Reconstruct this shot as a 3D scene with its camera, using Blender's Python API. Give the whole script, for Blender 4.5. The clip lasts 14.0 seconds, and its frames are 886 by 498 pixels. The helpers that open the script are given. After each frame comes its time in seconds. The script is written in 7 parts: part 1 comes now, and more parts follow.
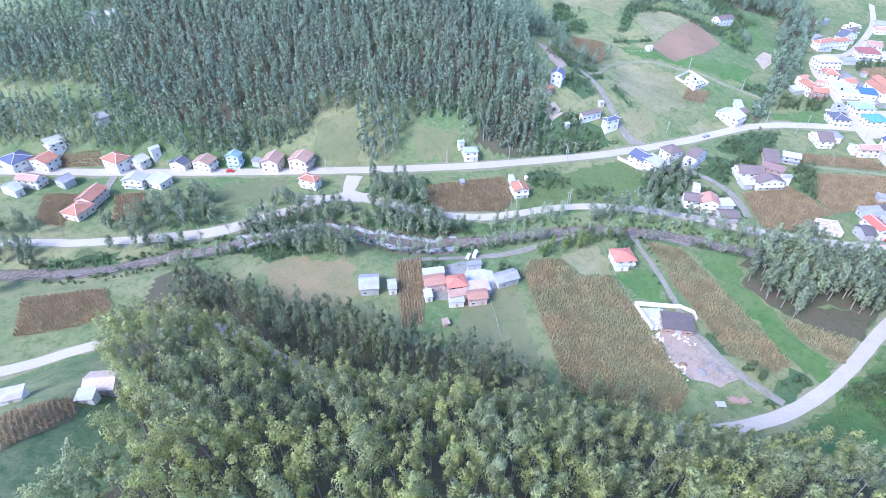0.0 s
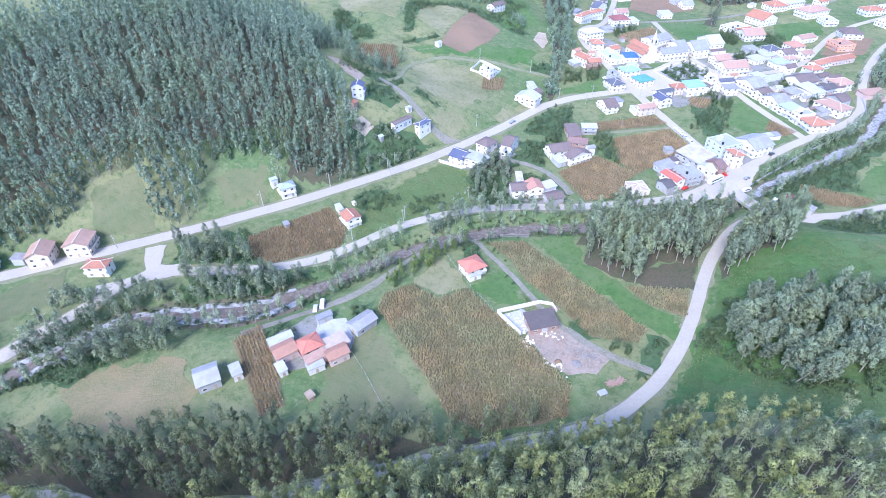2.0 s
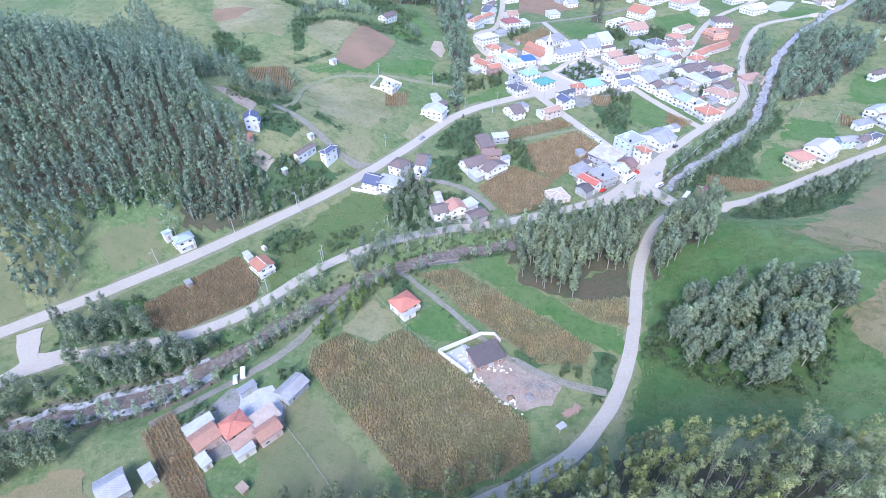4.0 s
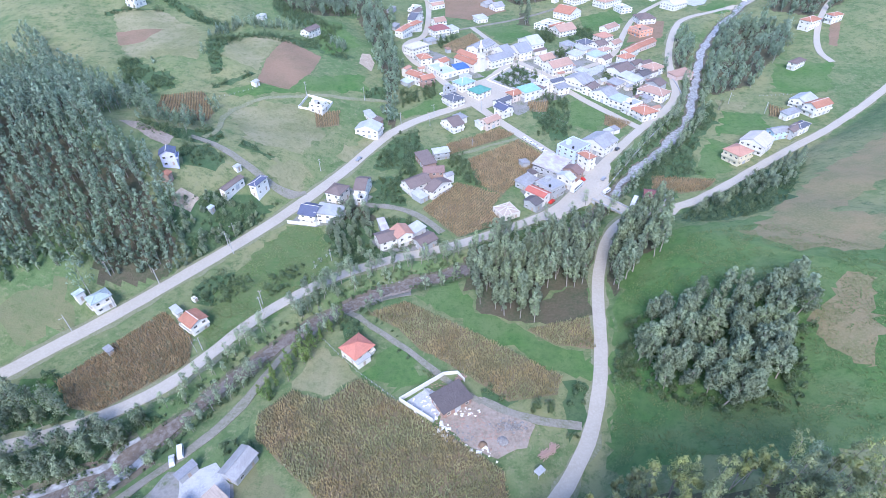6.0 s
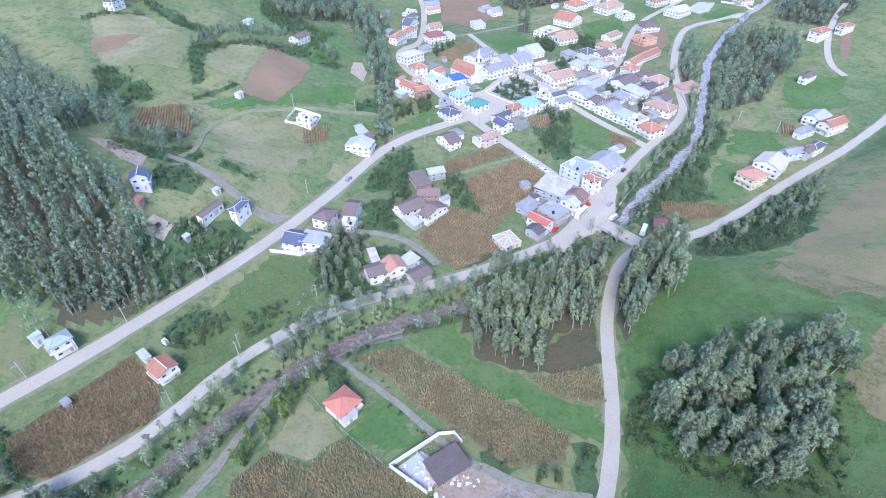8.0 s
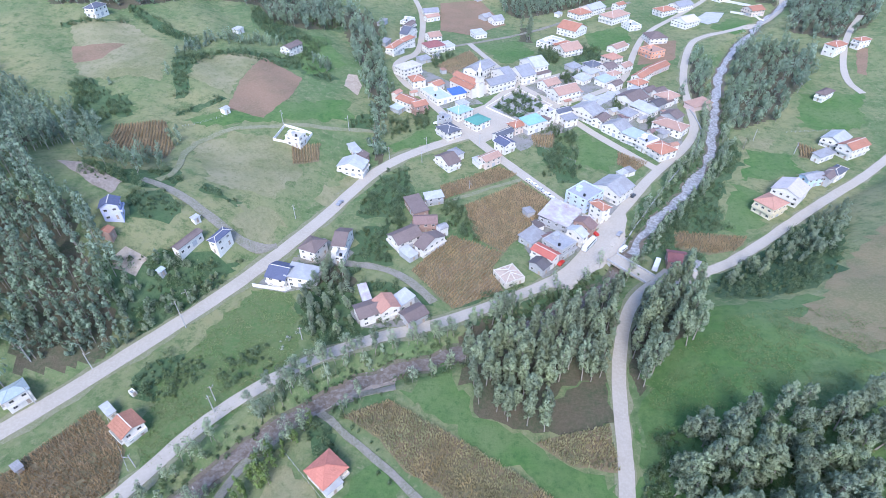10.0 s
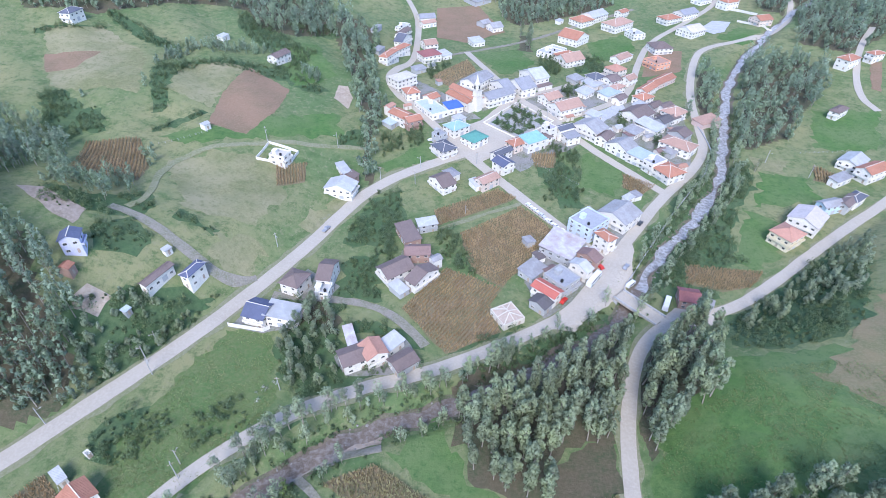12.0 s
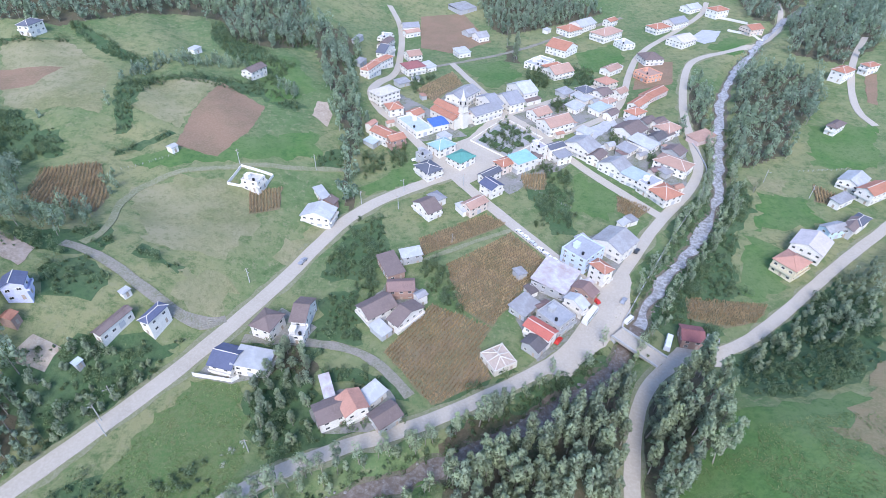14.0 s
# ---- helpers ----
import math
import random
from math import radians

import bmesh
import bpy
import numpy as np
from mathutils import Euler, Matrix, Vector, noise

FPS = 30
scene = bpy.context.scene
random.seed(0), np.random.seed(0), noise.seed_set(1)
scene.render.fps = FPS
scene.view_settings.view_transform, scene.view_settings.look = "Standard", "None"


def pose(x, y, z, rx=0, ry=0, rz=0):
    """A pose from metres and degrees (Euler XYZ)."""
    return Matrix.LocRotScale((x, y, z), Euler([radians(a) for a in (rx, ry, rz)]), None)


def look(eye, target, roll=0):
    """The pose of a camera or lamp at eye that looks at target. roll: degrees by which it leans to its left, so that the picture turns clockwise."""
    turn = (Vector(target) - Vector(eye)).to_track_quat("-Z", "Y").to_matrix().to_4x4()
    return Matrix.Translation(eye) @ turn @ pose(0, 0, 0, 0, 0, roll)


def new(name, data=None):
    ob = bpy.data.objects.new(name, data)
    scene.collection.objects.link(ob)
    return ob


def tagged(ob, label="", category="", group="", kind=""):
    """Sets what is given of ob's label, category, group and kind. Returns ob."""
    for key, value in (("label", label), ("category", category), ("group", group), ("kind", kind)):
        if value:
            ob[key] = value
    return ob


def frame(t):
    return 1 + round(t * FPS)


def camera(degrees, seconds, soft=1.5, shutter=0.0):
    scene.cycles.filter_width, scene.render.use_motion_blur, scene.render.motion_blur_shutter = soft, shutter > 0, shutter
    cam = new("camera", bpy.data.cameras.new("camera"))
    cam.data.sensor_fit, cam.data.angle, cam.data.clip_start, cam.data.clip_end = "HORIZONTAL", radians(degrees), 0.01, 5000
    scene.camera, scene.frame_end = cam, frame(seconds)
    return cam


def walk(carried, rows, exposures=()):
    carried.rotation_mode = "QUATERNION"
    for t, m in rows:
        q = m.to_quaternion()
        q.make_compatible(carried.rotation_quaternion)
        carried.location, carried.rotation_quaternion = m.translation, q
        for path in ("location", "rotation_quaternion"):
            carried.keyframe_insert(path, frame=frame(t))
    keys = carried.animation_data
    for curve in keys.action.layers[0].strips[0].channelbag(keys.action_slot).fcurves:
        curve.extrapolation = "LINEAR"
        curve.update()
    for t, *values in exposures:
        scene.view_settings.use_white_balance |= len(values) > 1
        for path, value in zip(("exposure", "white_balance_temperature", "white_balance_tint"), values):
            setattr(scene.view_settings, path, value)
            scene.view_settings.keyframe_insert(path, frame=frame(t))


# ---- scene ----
cam = camera(78.3, 14.0, soft=0.7)
PATH = [
    (0, (-0.535, 2.615, 158.512), (-1.559, 3.793, 157.262), 0.5),
    (0.5, (-3.341, 7.904, 158.166), (-4.368, 9.082, 156.918), 0.5),
    (1, (-7.0, 13.386, 158.487), (-7.908, 14.656, 157.237), 0.1),
    (1.5, (-11.395, 18.426, 158.73), (-12.009, 19.859, 157.476), -0.8),
    (2, (-15.099, 23.327, 158.721), (-15.621, 24.795, 157.467), -0.7),
    (2.5, (-17.927, 28.162, 158.331), (-18.426, 29.641, 157.08), -0.6),
    (3, (-20.547, 33.282, 158.416), (-21.024, 34.769, 157.167), -0.4),
    (3.5, (-22.54, 37.941, 158.792), (-22.91, 39.46, 157.545), -0.7),
    (4, (-24.888, 42.709, 159.032), (-25.113, 44.255, 157.782), -1.0),
    (4.2, (-25.862, 44.852, 159.074), (-26.046, 46.403, 157.825), -1.0),
    (6.3, (-28.512, 65.754, 158.716), (-28.533, 67.317, 157.469), -1.6),
    (6.5, (-28.636, 68.356, 158.79), (-28.656, 69.918, 157.541), -1.5),
    (7, (-29.048, 75.146, 159.142), (-29.07, 76.705, 157.89), -1.3),
    (7.5, (-29.131, 81.524, 159.019), (-29.133, 83.082, 157.765), -1.0),
    (8, (-29.107, 87.515, 158.824), (-29.11, 89.073, 157.571), -0.8),
    (10.5, (-28.348, 117.861, 158.63), (-28.34, 119.421, 157.378), 0.0),
    (11, (-27.95, 123.854, 158.776), (-27.939, 125.412, 157.522), 0.2),
    (11.5, (-27.656, 130.003, 158.97), (-27.641, 131.56, 157.714), 0.4),
    (12, (-27.47, 136.212, 158.809), (-27.451, 137.769, 157.552), 0.6),
    (12.5, (-27.263, 142.383, 158.82), (-27.24, 143.939, 157.564), 0.8),
    (13, (-26.747, 148.44, 158.934), (-26.721, 149.996, 157.678), 0.9),
    (13.5, (-26.439, 153.638, 159.078), (-26.399, 155.196, 157.824), 1.0),
    (14, (-26.262, 157.974, 159.055), (-26.197, 159.533, 157.803), 1.1),
]
walk(cam, [(t, look(eye, target, roll)) for t, eye, target, roll in PATH], [(0, 2.0, 5380, 22), (4.2, 1.72, 5570, 19), (8, 1.6, 5600, 18), (14, 1.48, 5850, 17)])
# ---------- world and light: bright overcast day ----------
world = bpy.data.worlds.new("sky")
scene.world = world
world.use_nodes = True
wn, wl = world.node_tree.nodes, world.node_tree.links
wn.clear()
sky = wn.new("ShaderNodeTexSky")
sky.sky_type, sky.sun_disc = "NISHITA", False
sky.sun_elevation, sky.sun_rotation = radians(44), radians(188)
sky.air_density, sky.dust_density, sky.altitude = 1.0, 3.0, 2400
bg = wn.new("ShaderNodeBackground")
bg.inputs["Strength"].default_value = 0.15
out = wn.new("ShaderNodeOutputWorld")
wl.new(sky.outputs[0], bg.inputs[0])
wl.new(bg.outputs[0], out.inputs[0])

sun = new("sun", bpy.data.lights.new("sun", "SUN"))
sun.data.energy, sun.data.angle, sun.data.color = 1.5, radians(25), (1.0, 0.97, 0.92)
sun.matrix_world = look((0, 0, 0), (0.1, 0.72, -0.69))


# ---------- materials ----------
def socket(node, name, kind):
    return [s for s in node if s.name == name and s.type == kind][0]


def mixed(nt, fac, a, b, blend="MIX"):
    m = nt.nodes.new("ShaderNodeMix")
    m.data_type, m.blend_type = "RGBA", blend
    for name, v in (("A", a), ("B", b)):
        s = socket(m.inputs, name, "RGBA")
        if isinstance(v, tuple):
            s.default_value = (*v, 1)
        else:
            nt.links.new(v, s)
    f = socket(m.inputs, "Factor", "VALUE")
    if isinstance(fac, float):
        f.default_value = fac
    else:
        nt.links.new(fac, f)
    return socket(m.outputs, "Result", "RGBA")


def noise_node(nt, co, scale, detail=4.0, rough=0.6, stretch=None):
    if stretch:
        mp = nt.nodes.new("ShaderNodeMapping")
        mp.inputs["Scale"].default_value = stretch
        nt.links.new(co, mp.inputs["Vector"])
        co = mp.outputs["Vector"]
    n = nt.nodes.new("ShaderNodeTexNoise")
    n.inputs["Scale"].default_value, n.inputs["Detail"].default_value, n.inputs["Roughness"].default_value = scale, detail, rough
    nt.links.new(co, n.inputs["Vector"])
    return n.outputs["Fac"]


def ramp(nt, fac, lo, hi):
    r = nt.nodes.new("ShaderNodeMapRange")
    r.inputs["From Min"].default_value, r.inputs["From Max"].default_value = lo, hi
    nt.links.new(fac, r.inputs["Value"])
    return r.outputs["Result"]


def surface(name, c1, c2, c3=None, big=0.05, fine=2.0, rough=0.9, bump=0.3, bump_scale=None, metal=0.0, wave=None, vary=0.0, sheen=0.3, patch=(0.4, 0.6), stretch=None):
    """Two tones in broad patches, a third in fine grain, relief, and a small change from piece to piece."""
    m = bpy.data.materials.new(name)
    m.use_nodes = True
    nt = m.node_tree
    b = nt.nodes["Principled BSDF"]
    b.inputs["Roughness"].default_value, b.inputs["Metallic"].default_value = rough, metal
    b.inputs["Specular IOR Level"].default_value = sheen
    co = nt.nodes.new("ShaderNodeTexCoord").outputs["Object"]
    col = mixed(nt, ramp(nt, noise_node(nt, co, big, 5.0, 0.65, stretch), *patch), c1, c2)
    grain = noise_node(nt, co, fine, 4.0, 0.7)
    if c3:
        col = mixed(nt, ramp(nt, grain, 0.42, 0.72), col, c3)
    if vary:
        info = nt.nodes.new("ShaderNodeObjectInfo")
        hsv = nt.nodes.new("ShaderNodeHueSaturation")
        nt.links.new(ramp_to(nt, info.outputs["Random"], 1 - vary, 1 + vary), hsv.inputs["Value"])
        nt.links.new(col, hsv.inputs["Color"])
        col = hsv.outputs["Color"]
    nt.links.new(col, b.inputs["Base Color"])
    h = noise_node(nt, co, bump_scale or fine, 5.0, 0.7)
    if wave:
        w = nt.nodes.new("ShaderNodeTexWave")
        w.wave_type, w.bands_direction = "BANDS", wave[0]
        w.inputs["Scale"].default_value, w.inputs["Distortion"].default_value = wave[1], 0.4
        nt.links.new(co, w.inputs["Vector"])
        h = w.outputs["Fac"]
    bp = nt.nodes.new("ShaderNodeBump")
    bp.inputs["Strength"].default_value, bp.inputs["Distance"].default_value = bump, 0.3
    nt.links.new(h, bp.inputs["Height"])
    nt.links.new(bp.outputs["Normal"], b.inputs["Normal"])
    return m


def ramp_to(nt, fac, lo, hi):
    r = nt.nodes.new("ShaderNodeMapRange")
    r.inputs["To Min"].default_value, r.inputs["To Max"].default_value = lo, hi
    nt.links.new(fac, r.inputs["Value"])
    return r.outputs["Result"]


def leafy(name, dark, light, tip, vary=0.2, big=0.05, spread=0.2):
    """Foliage: every leaf clump takes a tone of its own, stands of it differ slowly over the ground."""
    m = bpy.data.materials.new(name)
    m.use_nodes = True
    nt = m.node_tree
    b = nt.nodes["Principled BSDF"]
    b.inputs["Roughness"].default_value, b.inputs["Specular IOR Level"].default_value = 0.75, 0.25
    geo = nt.nodes.new("ShaderNodeNewGeometry")
    own = nt.nodes.new("ShaderNodeAttribute")
    own.attribute_name = "tone"
    half = nt.nodes.new("ShaderNodeMix")
    half.inputs[0].default_value = 0.6
    nt.links.new(geo.outputs["Random Per Island"], half.inputs[2])
    nt.links.new(own.outputs["Fac"], half.inputs[3])
    col = mixed(nt, half.outputs[0], dark, light)
    pos = noise_node(nt, geo.outputs["Position"], big, 3.0, 0.6)
    col = mixed(nt, ramp(nt, pos, 0.42, 0.66), col, tip)
    tree = ramp_to(nt, ramp(nt, noise_node(nt, geo.outputs["Position"], spread, 2.0, 0.5), 0.3, 0.7), 0.78, 1.22)
    each = nt.nodes.new("ShaderNodeHueSaturation")
    nt.links.new(tree, each.inputs["Value"])
    nt.links.new(col, each.inputs["Color"])
    col = each.outputs["Color"]
    info = nt.nodes.new("ShaderNodeObjectInfo")
    hsv = nt.nodes.new("ShaderNodeHueSaturation")
    nt.links.new(ramp_to(nt, info.outputs["Random"], 1 - vary, 1 + vary), hsv.inputs["Value"])
    nt.links.new(col, hsv.inputs["Color"])
    nt.links.new(hsv.outputs["Color"], b.inputs["Base Color"])
    tr = nt.nodes.new("ShaderNodeBsdfTranslucent")
    nt.links.new(hsv.outputs["Color"], tr.inputs["Color"])
    mx = nt.nodes.new("ShaderNodeMixShader")
    mx.inputs[0].default_value = 0.42
    nt.links.new(b.outputs[0], mx.inputs[1])
    nt.links.new(tr.outputs[0], mx.inputs[2])
    nt.links.new(mx.outputs[0], nt.nodes["Material Output"].inputs["Surface"])
    return m


def meadow():
    """Open hillside grass: olive, green and straw patches at the size of paddocks, tussocks, and trodden paler spots."""
    m = surface("meadow_grass", (0.125, 0.185, 0.072), (0.18, 0.208, 0.095), (0.09, 0.145, 0.057), 0.018, 0.3, 0.95, 0.9, 0.8)
    nt = m.node_tree
    b = nt.nodes["Principled BSDF"]
    col = b.inputs["Base Color"].links[0].from_socket
    co = nt.nodes.new("ShaderNodeTexCoord").outputs["Object"]
    col = mixed(nt, ramp(nt, noise_node(nt, co, 0.009, 5.0, 0.6), 0.42, 0.62), col, (0.245, 0.24, 0.115))
    col = mixed(nt, ramp(nt, noise_node(nt, co, 0.05, 6.0, 0.75), 0.5, 0.75), col, (0.08, 0.15, 0.05))
    weeds = ramp(nt, noise_node(nt, co, 0.16, 5.0, 0.85), 0.48, 0.68)
    col = mixed(nt, weeds, col, (0.07, 0.12, 0.042))
    straw = ramp(nt, noise_node(nt, co, 0.33, 4.0, 0.8), 0.53, 0.72)
    col = mixed(nt, straw, col, (0.24, 0.235, 0.13))
    nt.links.new(col, b.inputs["Base Color"])
    return m


def pasture(m, dark, pale):
    """Adds weeds and paler grazed spots to a grass surface."""
    nt = m.node_tree
    b = nt.nodes["Principled BSDF"]
    col = b.inputs["Base Color"].links[0].from_socket
    co = nt.nodes.new("ShaderNodeTexCoord").outputs["Object"]
    col = mixed(nt, ramp(nt, noise_node(nt, co, 0.022, 5.0, 0.65), 0.42, 0.6), col, pale)
    col = mixed(nt, ramp(nt, noise_node(nt, co, 0.07, 5.0, 0.75), 0.5, 0.7), col, tuple(0.5 * (a + b) for a, b in zip(dark, pale)))
    col = mixed(nt, ramp(nt, noise_node(nt, co, 0.3, 5.0, 0.85), 0.5, 0.72), col, dark)
    nt.links.new(col, b.inputs["Base Color"])


M = {}
M["grass"] = meadow()
M["lawn"] = surface("lush_pasture", (0.084, 0.172, 0.044), (0.118, 0.187, 0.058), (0.06, 0.13, 0.035), 0.04, 0.4, 0.95, 1.0, 0.9)
pasture(M["lawn"], (0.045, 0.11, 0.03), (0.135, 0.19, 0.072))
M["dry"] = surface("dry_grass", (0.26, 0.245, 0.125), (0.2, 0.21, 0.095), (0.15, 0.155, 0.07), 0.08, 0.9, 0.95, 0.7, 1.5)
M["dryweed"] = surface("weedy_stubble", (0.26, 0.205, 0.11), (0.18, 0.175, 0.08), (0.28, 0.23, 0.13), 0.08, 1.2, 0.95, 0.8, 1.5)
M["maize"] = surface("maize_soil", (0.24, 0.18, 0.11), (0.19, 0.17, 0.09), (0.16, 0.145, 0.08), 0.07, 1.2, 0.95, 0.6, 1.5)
M["plough"] = surface("ploughed_earth", (0.25, 0.165, 0.105), (0.2, 0.145, 0.085), (0.29, 0.2, 0.135), 0.06, 1.0, 0.95, 0.7, 1.6)
M["soil"] = surface("bare_grey_earth", (0.36, 0.32, 0.31), (0.26, 0.23, 0.22), (0.44, 0.41, 0.4), 0.15, 1.4, 0.95, 0.5, 1.5)
M["paved"] = surface("worn_pale_asphalt", (0.455, 0.405, 0.33), (0.39, 0.345, 0.28), (0.48, 0.43, 0.355), 0.06, 1.1, 0.9, 0.06, 3.0, patch=(0.3, 0.7))
M["dirt"] = surface("dirt_track", (0.25, 0.225, 0.18), (0.18, 0.18, 0.115), (0.31, 0.285, 0.245), 0.2, 1.5, 0.95, 0.35, 2.0)
M["concrete"] = surface("weathered_concrete", (0.45, 0.45, 0.45), (0.36, 0.36, 0.36), (0.52, 0.52, 0.52), 0.3, 2.0, 0.85, 0.15)
M["track"] = surface("grassy_track", (0.22, 0.22, 0.13), (0.17, 0.19, 0.09), (0.28, 0.27, 0.18), 0.2, 1.2, 0.95, 0.4)
M["rock"] = surface("river_stone", (0.26, 0.235, 0.21), (0.17, 0.155, 0.14), (0.38, 0.36, 0.335), 0.4, 2.0, 0.85, 0.4)
M["gravel"] = surface("river_gravel", (0.17, 0.135, 0.1), (0.085, 0.115, 0.05), (0.2, 0.17, 0.135), 0.09, 1.3, 0.9, 0.9, 1.6)
M["bark"] = surface("pale_bark", (0.34, 0.3, 0.25), (0.22, 0.19, 0.16), (0.42, 0.39, 0.34), 0.4, 3.0, 0.9, 0.4, stretch=(1, 1, 0.2))
M["euc"] = leafy("eucalyptus_leaves", (0.19, 0.25, 0.165), (0.44, 0.5, 0.34), (0.36, 0.42, 0.25))
M["eucnear"] = leafy("young_eucalyptus_leaves", (0.205, 0.24, 0.12), (0.43, 0.465, 0.25), (0.45, 0.47, 0.17), 0.0)
M["eucfar"] = leafy("hillside_eucalyptus_leaves", (0.18, 0.25, 0.175), (0.4, 0.48, 0.345), (0.315, 0.395, 0.245), 0.0, 0.03)
M["shrub"] = leafy("shrub_leaves", (0.1, 0.16, 0.08), (0.22, 0.285, 0.155), (0.19, 0.24, 0.11), 0.0, 0.12, 0.3)
M["maizeleaf"] = leafy("drying_maize_leaves", (0.34, 0.34, 0.17), (0.54, 0.52, 0.3), (0.5, 0.4, 0.22), 0.1, 0.05)
M["maizebrown"] = leafy("dry_maize_leaves", (0.33, 0.235, 0.13), (0.59, 0.45, 0.27), (0.46, 0.345, 0.19), 0.1, 0.06)
M["water"] = surface("silty_water", (0.125, 0.095, 0.07), (0.165, 0.13, 0.1), (0.28, 0.25, 0.22), 0.12, 0.7, 0.42, 0.4, 0.9, sheen=0.3)
M["glass"] = surface("window_glass", (0.03, 0.035, 0.04), (0.05, 0.055, 0.06), None, 0.5, 2.0, 0.12, 0.0, sheen=0.6, vary=0.3)
M["timber"] = surface("sawn_timber", (0.42, 0.33, 0.25), (0.33, 0.26, 0.2), (0.5, 0.42, 0.34), 1.0, 4.0, 0.8, 0.2)
M["post"] = surface("grey_post", (0.42, 0.41, 0.38), (0.33, 0.32, 0.3), (0.5, 0.5, 0.48), 1.0, 4.0, 0.8, 0.1)
M["tyre"] = surface("tyre_rubber", (0.02, 0.02, 0.02), (0.03, 0.03, 0.03), None, 2.0, 9.0, 0.8, 0.1)
M["olive"] = surface("olive_grass", (0.15, 0.165, 0.08), (0.125, 0.16, 0.07), (0.19, 0.175, 0.1), 0.06, 0.6, 0.95, 0.9, 1.0)
M["bare"] = surface("bare_ochre_bank", (0.42, 0.34, 0.25), (0.3, 0.24, 0.18), (0.5, 0.42, 0.33), 0.15, 0.8, 0.95, 0.8, 0.8)
M["yard"] = surface("trodden_yard", (0.24, 0.23, 0.21), (0.14, 0.16, 0.09), (0.3, 0.285, 0.265), 0.12, 1.0, 0.95, 0.4, 1.5, patch=(0.45, 0.58))
M["scrub"] = surface("rough_scrub", (0.07, 0.125, 0.05), (0.1, 0.145, 0.065), (0.05, 0.09, 0.04), 0.09, 0.6, 0.95, 1.0, 0.8)
pasture(M["dry"], (0.13, 0.155, 0.065), (0.29, 0.265, 0.155))
pasture(M["olive"], (0.1, 0.14, 0.055), (0.2, 0.195, 0.1))
M["crop"] = surface("weedy_green_field", (0.085, 0.15, 0.045), (0.11, 0.16, 0.054), (0.16, 0.18, 0.08), 0.07, 0.7, 0.95, 0.9, 1.2)
M["bar"] = surface("pinkish_gravel_bar", (0.34, 0.275, 0.215), (0.25, 0.2, 0.15), (0.39, 0.325, 0.27), 0.16, 0.8, 0.95, 0.5, 1.5)
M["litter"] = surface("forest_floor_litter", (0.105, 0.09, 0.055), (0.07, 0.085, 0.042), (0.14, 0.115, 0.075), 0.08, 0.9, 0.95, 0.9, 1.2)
M["greenleaf"] = leafy("green_crop_leaves", (0.12, 0.185, 0.065), (0.22, 0.285, 0.11), (0.27, 0.28, 0.13), 0.1, 0.08)
M["poplar"] = leafy("light_green_leaves", (0.15, 0.24, 0.075), (0.31, 0.42, 0.15), (0.3, 0.38, 0.12), big=0.12, spread=0.3)
M["foam"] = surface("broken_white_water", (0.2, 0.19, 0.175), (0.3, 0.29, 0.275), (0.56, 0.56, 0.56), 0.25, 0.55, 0.5, 0.5, 1.0, sheen=0.3)
M["euclow"] = leafy("roadside_eucalyptus_leaves", (0.13, 0.17, 0.095), (0.29, 0.335, 0.2), (0.27, 0.3, 0.15), 0.0)
M["flower"] = leafy("white_flowers", (0.5, 0.5, 0.42), (0.75, 0.75, 0.68), (0.6, 0.6, 0.5), 0.1)

PAINT = {"white": (0.79, 0.75, 0.67), "cream": (0.74, 0.68, 0.58), "grey": (0.45, 0.45, 0.44), "bluewhite": (0.62, 0.7, 0.82), "brick": (0.42, 0.28, 0.22), "pink": (0.68, 0.52, 0.47), "pinkwall": (0.72, 0.6, 0.5), "orange": (0.72, 0.38, 0.25), "lilacwall": (0.6, 0.6, 0.75), "yellow": (0.76, 0.68, 0.48), "paleblue": (0.55, 0.68, 0.75), "wood": (0.48, 0.36, 0.26)}
for key, c in PAINT.items():
    M["wall_" + key] = surface(key + "_render", c, tuple(v * 0.88 for v in c), tuple(v * 0.78 for v in c), 0.25, 1.6, 0.88, 0.12, vary=0.06, patch=(0.35, 0.75))
ROOF = {"red": (0.43, 0.2, 0.128), "brightred": (0.494, 0.151, 0.111), "orangered": (0.529, 0.207, 0.146), "orange": (0.493, 0.265, 0.191), "redtile": (0.45, 0.25, 0.175), "pink": (0.44, 0.28, 0.21), "pinktile": (0.49, 0.395, 0.32), "darkred": (0.291, 0.123, 0.116), "brown": (0.201, 0.154, 0.137), "rust": (0.26, 0.173, 0.15), "darkrust": (0.155, 0.128, 0.121), "slate": (0.129, 0.136, 0.163), "slateblue": (0.117, 0.13, 0.197), "dark": (0.14, 0.127, 0.127), "grey": (0.295, 0.295, 0.308), "teal": (0.4, 0.46, 0.46), "tealtile": (0.28, 0.42, 0.41), "turquoise": (0.29, 0.5, 0.53), "green": (0.109, 0.284, 0.237), "blue": (0.0932, 0.187, 0.51), "paleblue": (0.48, 0.54, 0.56), "lilac": (0.4, 0.375, 0.39), "cream": (0.576, 0.536, 0.475), "pinkwhite": (0.608, 0.541, 0.514), "wood": (0.397, 0.303, 0.223), "concrete": (0.339, 0.345, 0.359)}
